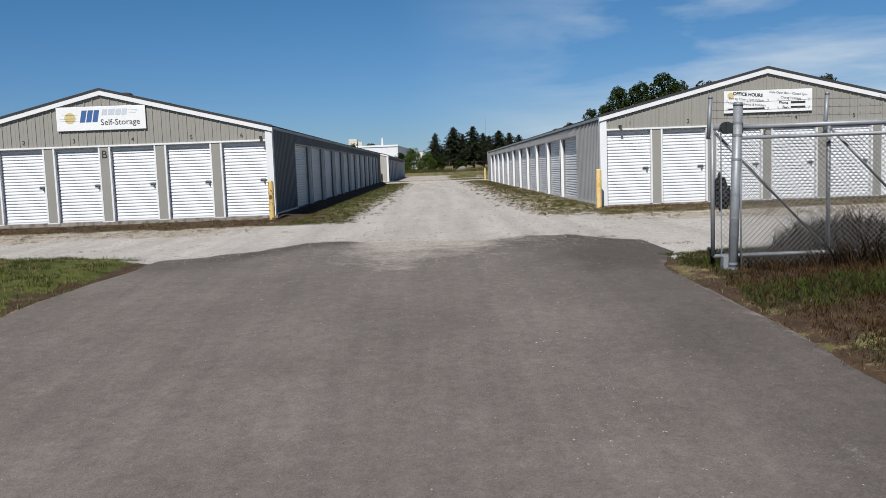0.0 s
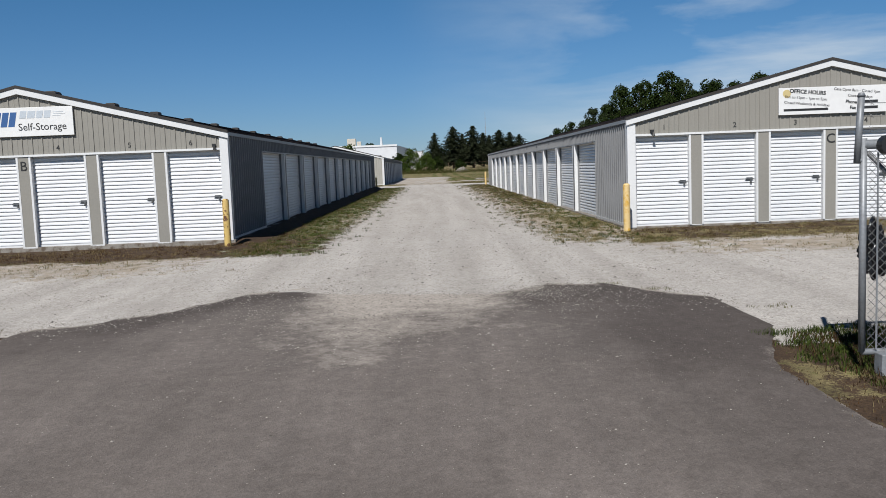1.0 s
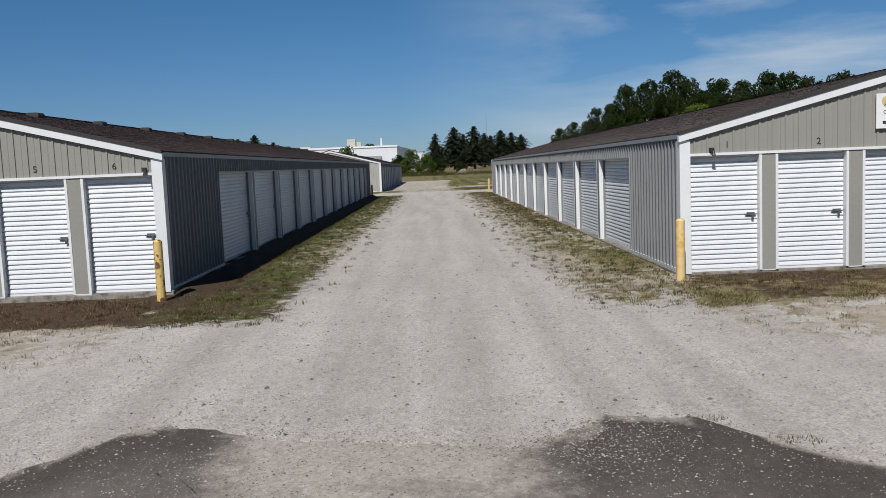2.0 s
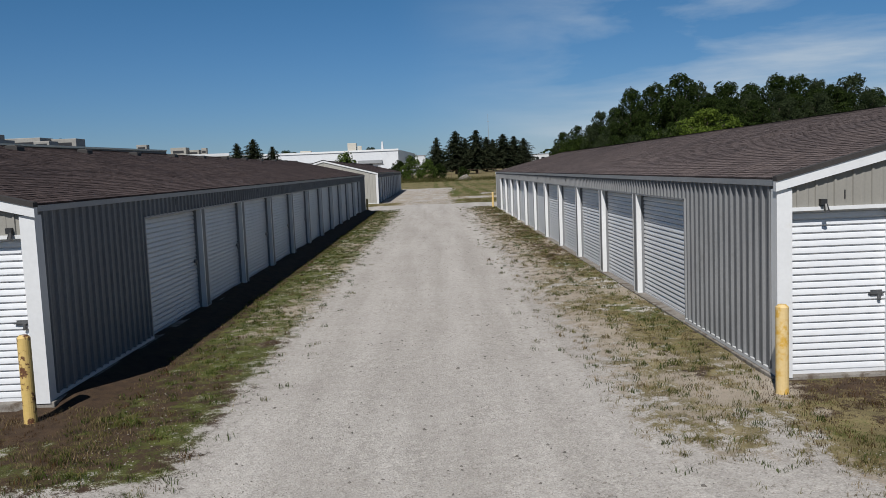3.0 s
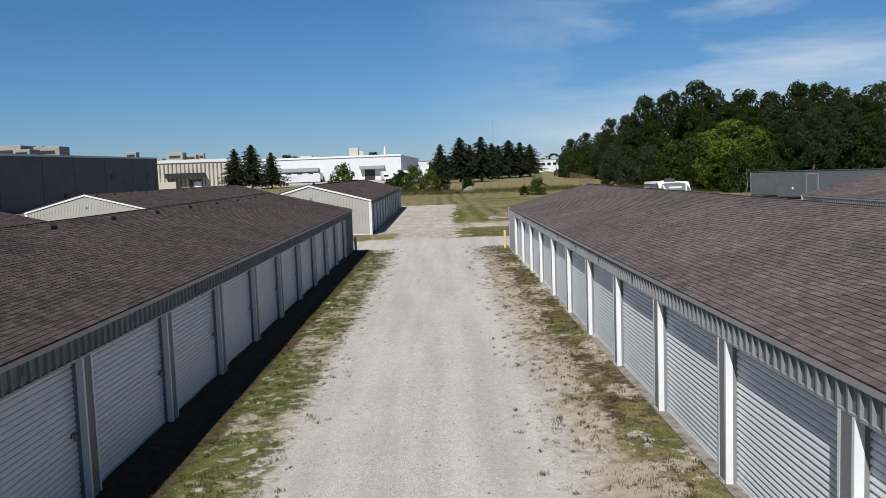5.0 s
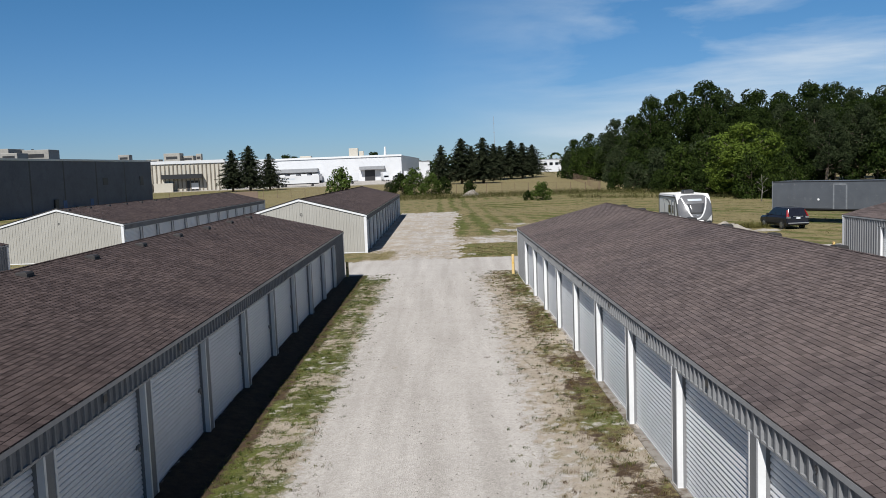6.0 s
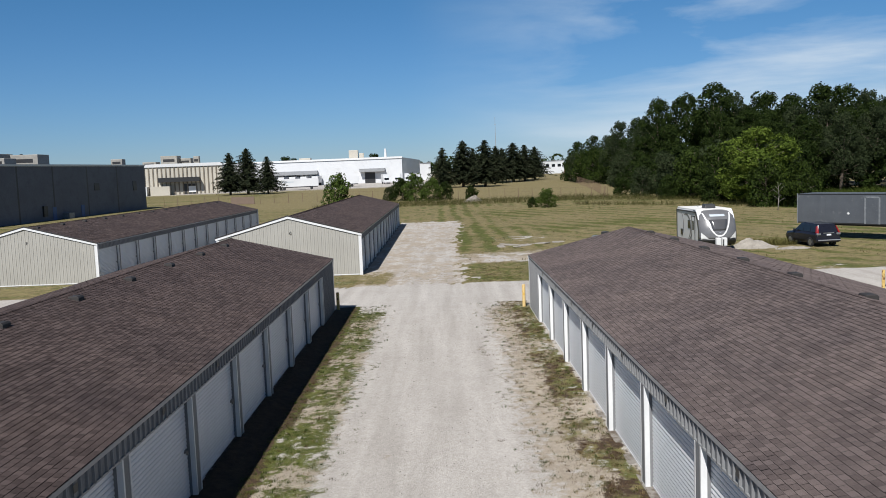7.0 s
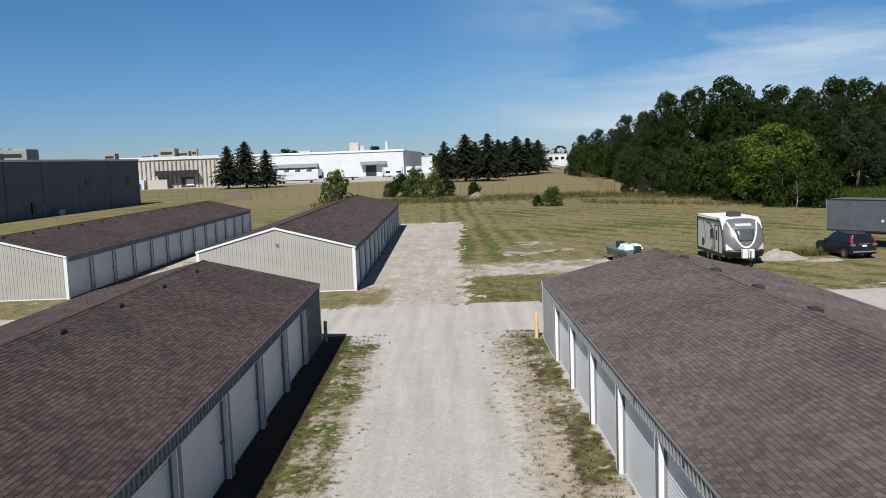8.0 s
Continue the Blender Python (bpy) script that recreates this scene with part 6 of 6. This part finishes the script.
    def arc_band(cy, cz, ry, rz, a0, a1, w):
        """A crescent on the entry side, thick in its middle."""
        n, outer, inner = 16, [], []
        for i in range(n + 1):
            a = radians(a0 + (a1 - a0) * i / n)
            thick = 0.015 + w * math.sin(math.pi * i / n)
            outer.append((cy + ry * math.cos(a), cz + rz * math.sin(a)))
            inner.append((cy + (ry - thick) * math.cos(a), cz + (rz - thick) * math.sin(a)))
        f = Form()
        for i in range(n):
            q = [outer[i], outer[i + 1], inner[i + 1], inner[i]]
            f.prism(q, -W - 0.014, -W + 0.01, "x")
        return f

    for cy, cz, ry, rz, a0, a1, w in ((3.6, 1.65, 1.15, 0.95, 60, 250, 0.2), (3.7, 1.5, 1.5, 1.0, 180, 300, 0.13), (2.4, 1.2, 0.9, 0.75, 200, 330, 0.12), (5.0, 1.7, 0.7, 0.9, 100, 260, 0.1), (1.1, 1.5, 0.7, 1.2, 270, 420, 0.14)):
        part("swoosh", arc_band(cy, cz, ry, rz, a0, a1, w), m_cap, t, "dark curved swoosh")
    door = part("door", Form().box(-W - 0.03, -W + 0.02, 1.5, 2.18, 0.72, 2.45), m_shell, t, "white entry door", bevel=0.02)
    part("frame", Form().box(-W - 0.034, -W + 0.02, 1.42, 1.5, 0.66, 2.52).box(-W - 0.034, -W + 0.02, 2.18, 2.26, 0.66, 2.52).box(-W - 0.034, -W + 0.02, 1.5, 2.18, 2.45, 2.52), m_dark, door)
    part("window", Form().box(-W - 0.04, -W + 0.02, 1.66, 2.02, 1.5, 2.15), m_glass, door, bevel=0.02)
    part("window", Form().box(-W - 0.03, -W + 0.02, 2.55, 3.2, 1.55, 2.15), m_glass, t, bevel=0.02)
    part("window", Form().box(-W - 0.03, -W + 0.02, 4.6, 5.1, 0.95, 1.4), m_glass, t, bevel=0.02)
    part("air_conditioner", Form().prism([(2.0, 2.97), (2.1, 3.27), (2.75, 3.29), (2.95, 2.97)], -0.38, 0.38, "x"), m_dark, t, "black rooftop air conditioner", bevel=0.05)
    part("roof_vent", Form().box(-0.2, 0.2, 4.2, 4.6, 2.98, 3.07), m_roofw, t, bevel=0.02)
    part("tongue", Form().tube((-0.6, 0.6, 0.5), (0, -1.1, 0.48), 0.05).tube((0.6, 0.6, 0.5), (0, -1.1, 0.48), 0.05), m_dark, t, "black A-frame tongue")
    part("jack", Form().tube((0, -0.85, 0.05), (0, -0.85, 1.0), 0.04), m_dark, t)
    for s in (-1, 1):
        part("gas_bottle", Form().box(*sorted((s * 0.03, s * 0.38)), -0.5, -0.16, 0.5, 1.08), m_shell, t, "white gas bottle cover", bevel=0.05)
        for y in (3.2, 4.05):
            wheel(t, s * 1.08, y, 0.34, 0.34, 0.22)
        part("chassis", Form().box(*sorted((s * 0.85, s * 0.95)), 0.4, L, 0.42, 0.58), m_dark, t)


travel_trailer(pose(19.85, 89.7, ground_z(20, 92), 0, 0, -0.5))


def box_trailer(at):
    m_grey = surface("grey_trailer_paint", (0.075, 0.082, 0.093), (0.1, 0.108, 0.12), 20, 1.0, 0.45, 0.1, 0.04, 0.001, (0.17, 0.17, 0.17))
    t = thing("box_trailer", "long grey box trailer with a side door on legs", "trailer", at=at)
    L = 13.5
    part("box", Form().box(0, L, 0, 2.5, 1.15, 3.45), m_grey, t, "faded grey sheet-metal box", bevel=0.02)
    part("top_rail", Form().box(0.05, L + 0.01, -0.012, 0.03, 3.38, 3.46), m_dark, t, "dark top rail")
    part("roof_edge", Form().box(-0.014, 0.05, -0.014, 0.05, 1.1, 3.47), m_steel, t, "pale corner rail")
    part("bottom_rail", Form().box(-0.01, L + 0.01, -0.012, 0.03, 1.12, 1.22), m_dark, t)
    for k in range(22):
        part("rivet_seam", Form().box(0.6 + k * 0.6, 0.612 + k * 0.6, -0.006, 0.0, 1.22, 3.38), m_grey, t)
    d = part("door", Form().box(5.6, 6.6, -0.02, 0.02, 1.2, 3.15), m_grey, t, "grey side door")
    part("frame", Form().box(5.5, 5.62, -0.03, 0.02, 1.18, 3.25).box(6.58, 6.7, -0.03, 0.02, 1.18, 3.25).box(5.5, 6.7, -0.03, 0.02, 3.13, 3.25), m_steel, d, "pale metal door frame")
    part("sign", Form().tube((4.25, -0.02, 1.95), (4.25, -0.006, 1.95), 0.12, n=4), m_sign, t, "small white diamond placard")
    for s in (0.35, 2.15):
        part("landing_leg", Form().box(7.6, 7.75, s - 0.08, s + 0.08, -0.05, 1.15), m_dark, t)
        for x in (10.6, 11.8):
            w = part("wheel", Form().tube((x, s - 0.15, 0.5), (x, s + 0.15, 0.5), 0.5, n=24), m_rubber, t, bevel=0.02)
            part("rim", Form().tube((x, s - 0.16, 0.5), (x, s + 0.16, 0.5), 0.3, n=18), m_white, w, "white steel rim")
    part("chassis", Form().box(0.4, L, 0.7, 1.8, 0.95, 1.15), m_dark, t)


box_trailer(pose(29.3, 99.4, ground_z(30, 100), 0, 0, -55))


def boat(at):
    m_hull = plain("dark_green_grey_hull", (0.1, 0.12, 0.115), 0.4)
    m_cover = surface("pale_blue_cover", (0.42, 0.5, 0.53), (0.52, 0.6, 0.62), 15, 2.0, 0.6, 0.0, 0.2, 0.01)
    b = thing("boat", "small dark open boat with pale blue covers on a trailer", "boat", at=at)
    rings = []
    for y, h, z0 in ((0, 0.75, 0.45), (1.5, 0.85, 0.42), (3.0, 0.8, 0.45), (4.0, 0.5, 0.55), (4.6, 0.06, 0.8)):
        rings.append([(-h * 0.7, y, z0), (h * 0.7, y, z0), (h, y, 0.95 + 0.05 * y * 0.4), (-h, y, 0.95 + 0.05 * y * 0.4)])
    part("hull", loft(rings), m_hull, b, bevel=0.03)
    part("cover", loft([[(-0.7, 0.2, 1.0), (0.05, 0.2, 1.0), (-0.1, 0.5, 1.35), (-0.6, 0.5, 1.35)], [(-0.75, 1.4, 1.0), (0.05, 1.4, 1.0), (-0.15, 1.2, 1.4), (-0.55, 1.2, 1.4)]]), m_cover, b, "pale blue tarpaulin", bevel=0.04)
    part("cover", loft([[(0.15, 0.5, 1.0), (0.8, 0.5, 1.0), (0.7, 0.8, 1.3), (0.3, 0.8, 1.3)], [(0.15, 1.8, 1.0), (0.85, 1.8, 1.0), (0.7, 1.5, 1.33), (0.3, 1.5, 1.33)]]), m_cover, b, "pale blue tarpaulin", bevel=0.04)
    part("seat", Form().box(-0.3, 0.2, 2.2, 2.6, 0.95, 1.45), m_dark, b, "black boat seat", bevel=0.06)
    part("motor", Form().box(-0.2, 0.2, -0.4, 0.0, 0.6, 1.3).tube((0, -0.2, 0.6), (0, -0.2, 0.2), 0.08), m_dark, b, "black outboard motor", bevel=0.05)
    for s in (-1, 1):
        wheel(b, s * 0.85, 1.4, 0.28, 0.28, 0.18)
    part("frame", Form().box(-0.8, 0.8, 1.3, 1.5, 0.3, 0.42).box(-0.06, 0.06, 0.2, 5.6, 0.32, 0.44), m_steel, b, "steel trailer frame")


boat(pose(13.3, 91.6, ground_z(13, 92), 0, 0, 12))


def heap(name, x, y, rx, ry, h, material, label, seed):
    n = 26
    vs, fs = [], []
    for j in range(n + 1):
        for i in range(n + 1):
            u, v = 2 * i / n - 1, 2 * j / n - 1
            d = min(1.0, math.hypot(u, v))
            z = h * (math.cos(d * math.pi) * 0.5 + 0.5) * (1 + 0.5 * fbm(u * 2, v * 2, 1.0, seed)) + (0.04 * nz(u, v, 9.0, seed) if d < 0.95 else -0.03)
            vs.append((u * rx, v * ry, z if d < 1 else -0.05))
    fs = [(j * (n + 1) + i, j * (n + 1) + i + 1, (j + 1) * (n + 1) + i + 1, (j + 1) * (n + 1) + i) for j in range(n) for i in range(n)]
    me = bpy.data.meshes.new(name)
    me.from_pydata(vs, [], fs)
    me.materials.append(material)
    single(name, me, None, label, "heap", at=pose(x, y, ground_z(x, y) - 0.02))


heap("gravel_heap", 23.1, 92.6, 2.2, 1.6, 0.6, m_spoil, "low pale heap of limestone gravel beside the caravan", 1.0)
heap("gravel_spill", 25.4, 90.8, 1.8, 1.0, 0.16, m_spoil, "flat spill of pale limestone gravel", 2.0)
heap("dirt_heap", 6.6, 189, 2.2, 1.5, 1.0, m_concrete, "small grey heap of rubble in the rough grass", 3.0)
for i, (x, y, w) in enumerate(((6.2, 101.5, 0.9), (7.4, 100.6, 0.7), (5.4, 100.2, 0.6), (8.8, 101.9, 0.8), (10.4, 102.4, 0.6), (6.7, 99.4, 0.5))):
    f = Form().prism([(-w, -w * 0.5), (w * 0.7, -w * 0.6), (w, w * 0.2), (w * 0.1, w * 0.55), (-w * 0.8, w * 0.4)], 0.0, 0.09, "z")
    single("stone_slab", f, m_spoil, "broken pale stone slab lying in the grass", "stone", "broken slabs", at=pose(x, y, ground_z(x, y) - 0.01, 4 * math.sin(i), 5 * math.cos(i * 2), i * 50), bevel=0.02)


# ---- far fence ----
def far_fence(points, spacing, height, label):
    f = thing("field_fence", label, "fence", at=pose(*points[0], 0))
    m_rust = plain("weathered_fence_post", (0.152, 0.0988, 0.0684), 0.8)
    x0, y0 = points[0]
    wire = Form()
    post = fixed(Form().tube((0, 0, -0.2), (0, 0, height), 0.045, n=6), "post", m_rust)
    for (ax, ay), (bx, by) in zip(points, points[1:]):
        n = max(1, int(math.hypot(bx - ax, by - ay) / spacing))
        prev = None
        for i in range(n + 1):
            x, y = ax + (bx - ax) * i / n, ay + (by - ay) * i / n
            z = ground_z(x, y)
            if i < n or (bx, by) == points[-1]:
                p = part("post", post, None, f)
                p.location = (x - x0, y - y0, z)
            if prev:
                for h in (0.1, 0.5, 0.9, 1.3, height - 0.04):
                    wire.tube((prev[0] - x0, prev[1] - y0, prev[2] + h), (x - x0, y - y0, z + h), 0.012 if h > 1.5 else 0.006, n=3)
            prev = (x, y, z)
    part("wire", wire.mesh("wire", m_rust), None, f, "thin rusty fence wires")


far_fence([(-62, 222), (-20, 214), (13, 196), (30, 181)], 3.2, 2.0, "rusty wire field fence on thin posts")
far_fence([(30, 181), (36, 230), (46, 330), (54, 400)], 3.5, 2.0, "weathered wire fence running along the wood")


# ---- factories beyond the field ----
def wall_block(parent, name, a, b, depth, z0, z1, material, label):
    """An upright block whose front runs from a to b and which goes depth back from it."""
    d = Vector((b[0] - a[0], b[1] - a[1], 0)).normalized()
    q = Vector((-d.y, d.x, 0)) * depth
    p = [Vector((*a, 0)), Vector((*b, 0)), Vector((*b, 0)) + q, Vector((*a, 0)) + q]
    f = Form().add([(*v.xy, z0) for v in p] + [(*v.xy, z1) for v in p], [(3, 2, 1, 0), (4, 5, 6, 7), (0, 1, 5, 4), (1, 2, 6, 5), (2, 3, 7, 6), (3, 0, 4, 7)])
    return part(name, f, material, parent, label)


def on_front(a, b, s, out):
    d = Vector((b[0] - a[0], b[1] - a[1])).normalized()
    n = Vector((d.y, -d.x))
    p = Vector(a) + d * s + n * out
    return p.x, p.y


def rail_on(parent, name, a, b, s0, s1, z0, z1, proud, material, label="", back=0.05):
    p = [on_front(a, b, s0, proud), on_front(a, b, s1, proud), on_front(a, b, s1, -back), on_front(a, b, s0, -back)]
    f = Form().add([(*v, z0) for v in p] + [(*v, z1) for v in p], [(3, 2, 1, 0), (4, 5, 6, 7), (0, 1, 5, 4), (1, 2, 6, 5), (2, 3, 7, 6), (3, 0, 4, 7)])
    return part(name, f, material, parent, label)


def roof_unit(parent, x, y, z, w, d, h, material, label):
    p = part("roof_unit", Form().box(x - w / 2, x + w / 2, y - d / 2, y + d / 2, z, z + h), material, parent, label, bevel=0.08)
    if material is m_unit:
        part("grille", Form().box(x - w * 0.35, x + w * 0.35, y - d / 2 - 0.04, y - d / 2, z + h * 0.35, z + h * 0.65), m_dark, p)


m_slate = surface("slate_blue_metal_wall", (0.1, 0.108, 0.135), (0.135, 0.145, 0.178), 4, 0.25, 0.6, 0.0, 0.1, 0.01, (0.085, 0.09, 0.115), (0.5, 0.75), 0.2)
m_cream = surface("cream_metal_wall", (0.39, 0.363, 0.304), (0.452, 0.421, 0.359), 4, 0.3, 0.5, 0.0, 0.1, 0.01)
m_factory = surface("white_factory_wall", (0.505, 0.513, 0.522), (0.574, 0.583, 0.592), 3, 0.2, 0.5, 0.0, 0.05, 0.01, (0.435, 0.435, 0.435))
m_unit = surface("beige_roof_unit", (0.2, 0.19, 0.17), (0.28, 0.268, 0.24), 3, 0.4, 0.6)

slate = thing("factory", "dark slate-blue metal factory hall with tall panels", "building")
A, B = (-78.0, 96.0), (-62.8, 213.0)
wall_block(slate, "wall", A, B, 70, -0.2, 10.0, m_slate, "slate-blue sheet metal wall")
span = math.hypot(B[0] - A[0], B[1] - A[1])
rail_on(slate, "parapet", A, B, -0.1, span + 0.1, 9.8, 10.15, 0.12, m_white, "white roof edge")
for s in (8, 22, 36, 50, 62, 74, 84, 95, 106):
    rail_on(slate, "panel_joint", A, B, s, s + 0.4, 0.0, 9.8, 0.012, m_dark)
for s in (83.5, 92.5):
    rail_on(slate, "door", A, B, s, s + 1.1, 0.3, 2.7, 0.05, m_blue, "blue steel door")
rail_on(slate, "louvre", A, B, 97.5, 99.3, 5.2, 6.6, 0.08, m_dark)
rail_on(slate, "louvre", A, B, 112.5, 114.0, 4.8, 6.8, 0.08, m_dark)
rail_on(slate, "stair", A, B, 86.5, 88.2, 0.3, 1.5, 1.2, m_steel, "small steel landing")
rail_on(slate, "louvre", A, B, 80.5, 81.6, 1.2, 3.0, 0.3, m_dark)
for x, y, w, d, h in ((-76, 158, 4.5, 4, 2.0), (-78, 166, 4, 4, 1.4), (-74, 176, 3, 4, 1.4), (-74.5, 186, 6, 4.5, 2.2), (-80, 182, 7, 6, 2.4), (-67.5, 211, 2.4, 2, 1.5), (-80, 140, 6, 5, 2)):
    roof_unit(slate, x, y, 9.95, w, d, h, m_unit, "beige rooftop air unit")
for x, y in ((-77, 184), (-78.5, 185), (-76, 187)):
    part("roof_pipe", Form().tube((x, y, 9.9), (x, y, 12.4), 0.25, n=10), m_dark, slate)

cream = thing("factory", "cream ribbed factory hall with a dark loading canopy", "building")
A, B = (-122.0, 327.0), (-78.0, 336.0)
wall_block(cream, "wall", A, B, 60, 0.5, 12.2, m_cream, "cream metal wall")
span = math.hypot(B[0] - A[0], B[1] - A[1])
# the ribs' shade is put into a dark tan colour on the cream wall
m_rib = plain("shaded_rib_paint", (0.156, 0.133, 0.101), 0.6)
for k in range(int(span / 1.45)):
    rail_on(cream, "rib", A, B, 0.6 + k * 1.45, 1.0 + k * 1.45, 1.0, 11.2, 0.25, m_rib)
rail_on(cream, "parapet", A, B, -0.2, span + 0.2, 11.4, 12.5, 0.4, m_factory, "white roof edge")
rail_on(cream, "canopy", A, B, 23, 37, 6.0, 7.6, 3.0, m_dark, "dark loading canopy")
rail_on(cream, "loading_door", A, B, 31, 36, 1.6, 5.2, 0.2, m_dark)
rail_on(cream, "loading_door", A, B, 33, 35.5, 2.2, 4.4, 0.3, m_white, "pale dock door")
rail_on(cream, "kiosk", A, B, 14, 19.5, 1.0, 4.6, 6.0, m_factory, "white site cabin")
rail_on(cream, "kiosk_door", A, B, 17.2, 18.6, 1.0, 3.4, 6.06, m_blue, "blue cabin door")
rail_on(cream, "kiosk", A, B, 20.5, 27, 1.0, 4.6, 5.0, m_cream, "cream site cabin")
for x, y, w, d, h in ((-99, 345, 6, 5, 3.4), (-94, 348, 4, 4, 2.4), (-90, 347, 2, 2, 3), (-108, 350, 5, 5, 1.5)):
    roof_unit(cream, x, y, 12.2, w, d, h, m_unit, "beige rooftop air unit")

white = thing("factory", "long white factory hall with loading docks", "building")
A, B = (-100.0, 404.0), (-16.2, 400.0)
wall_block(white, "wall", A, B, 110, 0.5, 12.9, m_factory, "white metal wall")
span = math.hypot(B[0] - A[0], B[1] - A[1])
rail_on(white, "parapet", A, B, -0.2, span + 0.2, 12.5, 13.3, 0.4, m_white, "white roof edge")
rail_on(white, "canopy", A, B, 27, 47, 6.9, 8.5, 3.0, m_fascia, "grey dock canopy")
for k in range(4):
    rail_on(white, "dock_door", A, B, 28 + k * 4.8, 31.4 + k * 4.8, 2.2, 6.4, 0.2, m_dark, "dark dock door")
rail_on(white, "canopy", A, B, 65.5, 76.5, 7.1, 8.5, 3.0, m_fascia, "grey dock canopy")
rail_on(white, "dock_door", A, B, 67.5, 72, 2.0, 6.8, 0.2, m_dark, "dark dock door")
for x, y, w, d, h in ((-38, 410, 4, 4, 4.0), (-34.5, 410, 2, 2, 2.6), (-60, 412, 5, 4, 1.3)):
    roof_unit(white, x, y, 12.9, w, d, h, m_cream, "pale rooftop unit")
part("vent_stack", Form().tube((-24, 412, 12.8), (-24, 412, 17.2), 0.7, 0.4, n=10), m_factory, white, "white vent stack")


def semi_trailer(at, L, label):
    t = thing("semi_trailer", label, "trailer", "semi trailers", at=at)
    part("box", Form().box(0, L, 0, 2.6, 1.2, 4.0), m_factory, t, "white box", bevel=0.03)
    part("chassis", Form().box(0.3, L - 0.3, 0.6, 2.0, 0.9, 1.2), m_dark, t)
    part("lettering_bar", Form().box(L * 0.12, L * 0.4, -0.02, 0, 2.7, 3.1), m_pale, t)
    for x in (1.2, 2.4, L - 2.5):
        part("wheel", Form().tube((x, 0.1, 0.5), (x, 2.5, 0.5), 0.5, n=16), m_rubber, t)


semi_trailer(pose(-57.5, 331, ground_z(-55, 331), 0, 0, 8), 14.5, "white semi trailer parked by the factory")
semi_trailer(pose(-43.2, 347, ground_z(-43, 347), 0, 0, 6), 13.0, "white semi trailer parked by the factory")
for k in range(5):
    x, y = on_front(A, B, 30 + 4.8 * k, 13)
    semi_trailer(pose(x, y, ground_z(x, y), 0, 0, 90), 12.0, "white semi trailer backed to the dock")


def truck(at):
    t = thing("truck", "white box truck parked at the factory", "truck", "white trucks", at=at)
    part("box", Form().box(-1.25, 1.25, 2.2, 8, 0.9, 3.9), m_factory, t, "white cargo box", bevel=0.05)
    cab = part("cab", Form().prism([(0, 0.6), (0, 1.5), (0.5, 2.5), (2.1, 2.6), (2.1, 0.6)], -1.1, 1.1, "x"), m_factory, t, "white cab", bevel=0.06)
    part("windscreen", Form().add([(-0.95, 0.05, 1.6), (0.95, 0.05, 1.6), (0.95, 0.42, 2.4), (-0.95, 0.42, 2.4), (-0.95, 0.12, 1.6), (0.95, 0.12, 1.6), (0.95, 0.5, 2.4), (-0.95, 0.5, 2.4)],
                                  [(0, 1, 2, 3), (7, 6, 5, 4), (0, 4, 5, 1), (1, 5, 6, 2), (2, 6, 7, 3), (3, 7, 4, 0)]), m_glass, cab)
    for s in (-1, 1):
        for y in (1.0, 6.3):
            part("wheel", Form().tube((s * 0.8, y, 0.45), (s * 1.12, y, 0.45), 0.45, n=16), m_rubber, t)


for k, (x, y) in enumerate(((-17.0, 372), (-12.8, 374), (-8.6, 376), (-21.2, 371))):
    truck(pose(x, y, ground_z(x, y), 0, 0, 4 * k))

# the first is a plain box standing in for stacked white containers
for x, y, w, d, h, mat, lab in ((-6.8, 436, 5, 9, 8.0, m_factory, "white block standing in for stacked containers behind the spruces"), (60, 486, 11, 16, 6.6, m_factory, "low white building behind the trees")):
    b = thing("far_building", lab, "building", at=pose(x, y, ground_z(x, y)))
    part("wall", Form().box(-w / 2, w / 2, -d / 2, d / 2, -0.3, h - 0.4), mat, b)
    part("roof", Form().box(-w / 2 - 0.2, w / 2 + 0.2, -d / 2 - 0.2, d / 2 + 0.2, h - 0.4, h), m_fascia, b)
    for k in range(3 if w > 6 else 0):
        part("window", Form().box(-w * 0.36 + k * w * 0.28, -w * 0.2 + k * w * 0.28, -d / 2 - 0.05, -d / 2 + 0.05, h * 0.5, h * 0.72), m_glass, b)

mast = thing("radio_mast", "thin grey lattice radio mast far away", "mast", at=pose(57.5, 900, 3))
part("pole", Form().tube((0, 0, 0), (0, 0, 55.5), 0.35, 0.16, n=5), m_fascia, mast)
for k in range(5):
    part("crossbar", Form().box(-0.8, 0.8, -0.05, 0.05, 12 + k * 9, 12.3 + k * 9), m_fascia, mast)

screen = Form().prism([(-45.8, 217.7), (-40.4, 216.6), (-40.42, 216.5), (-45.82, 217.6)], 0.75, 2.4, "z")
single("screen_fence", screen, plain("brown_screen", (0.14, 0.1, 0.075), 0.8), "brown mesh privacy screen along the field fence", "fence")
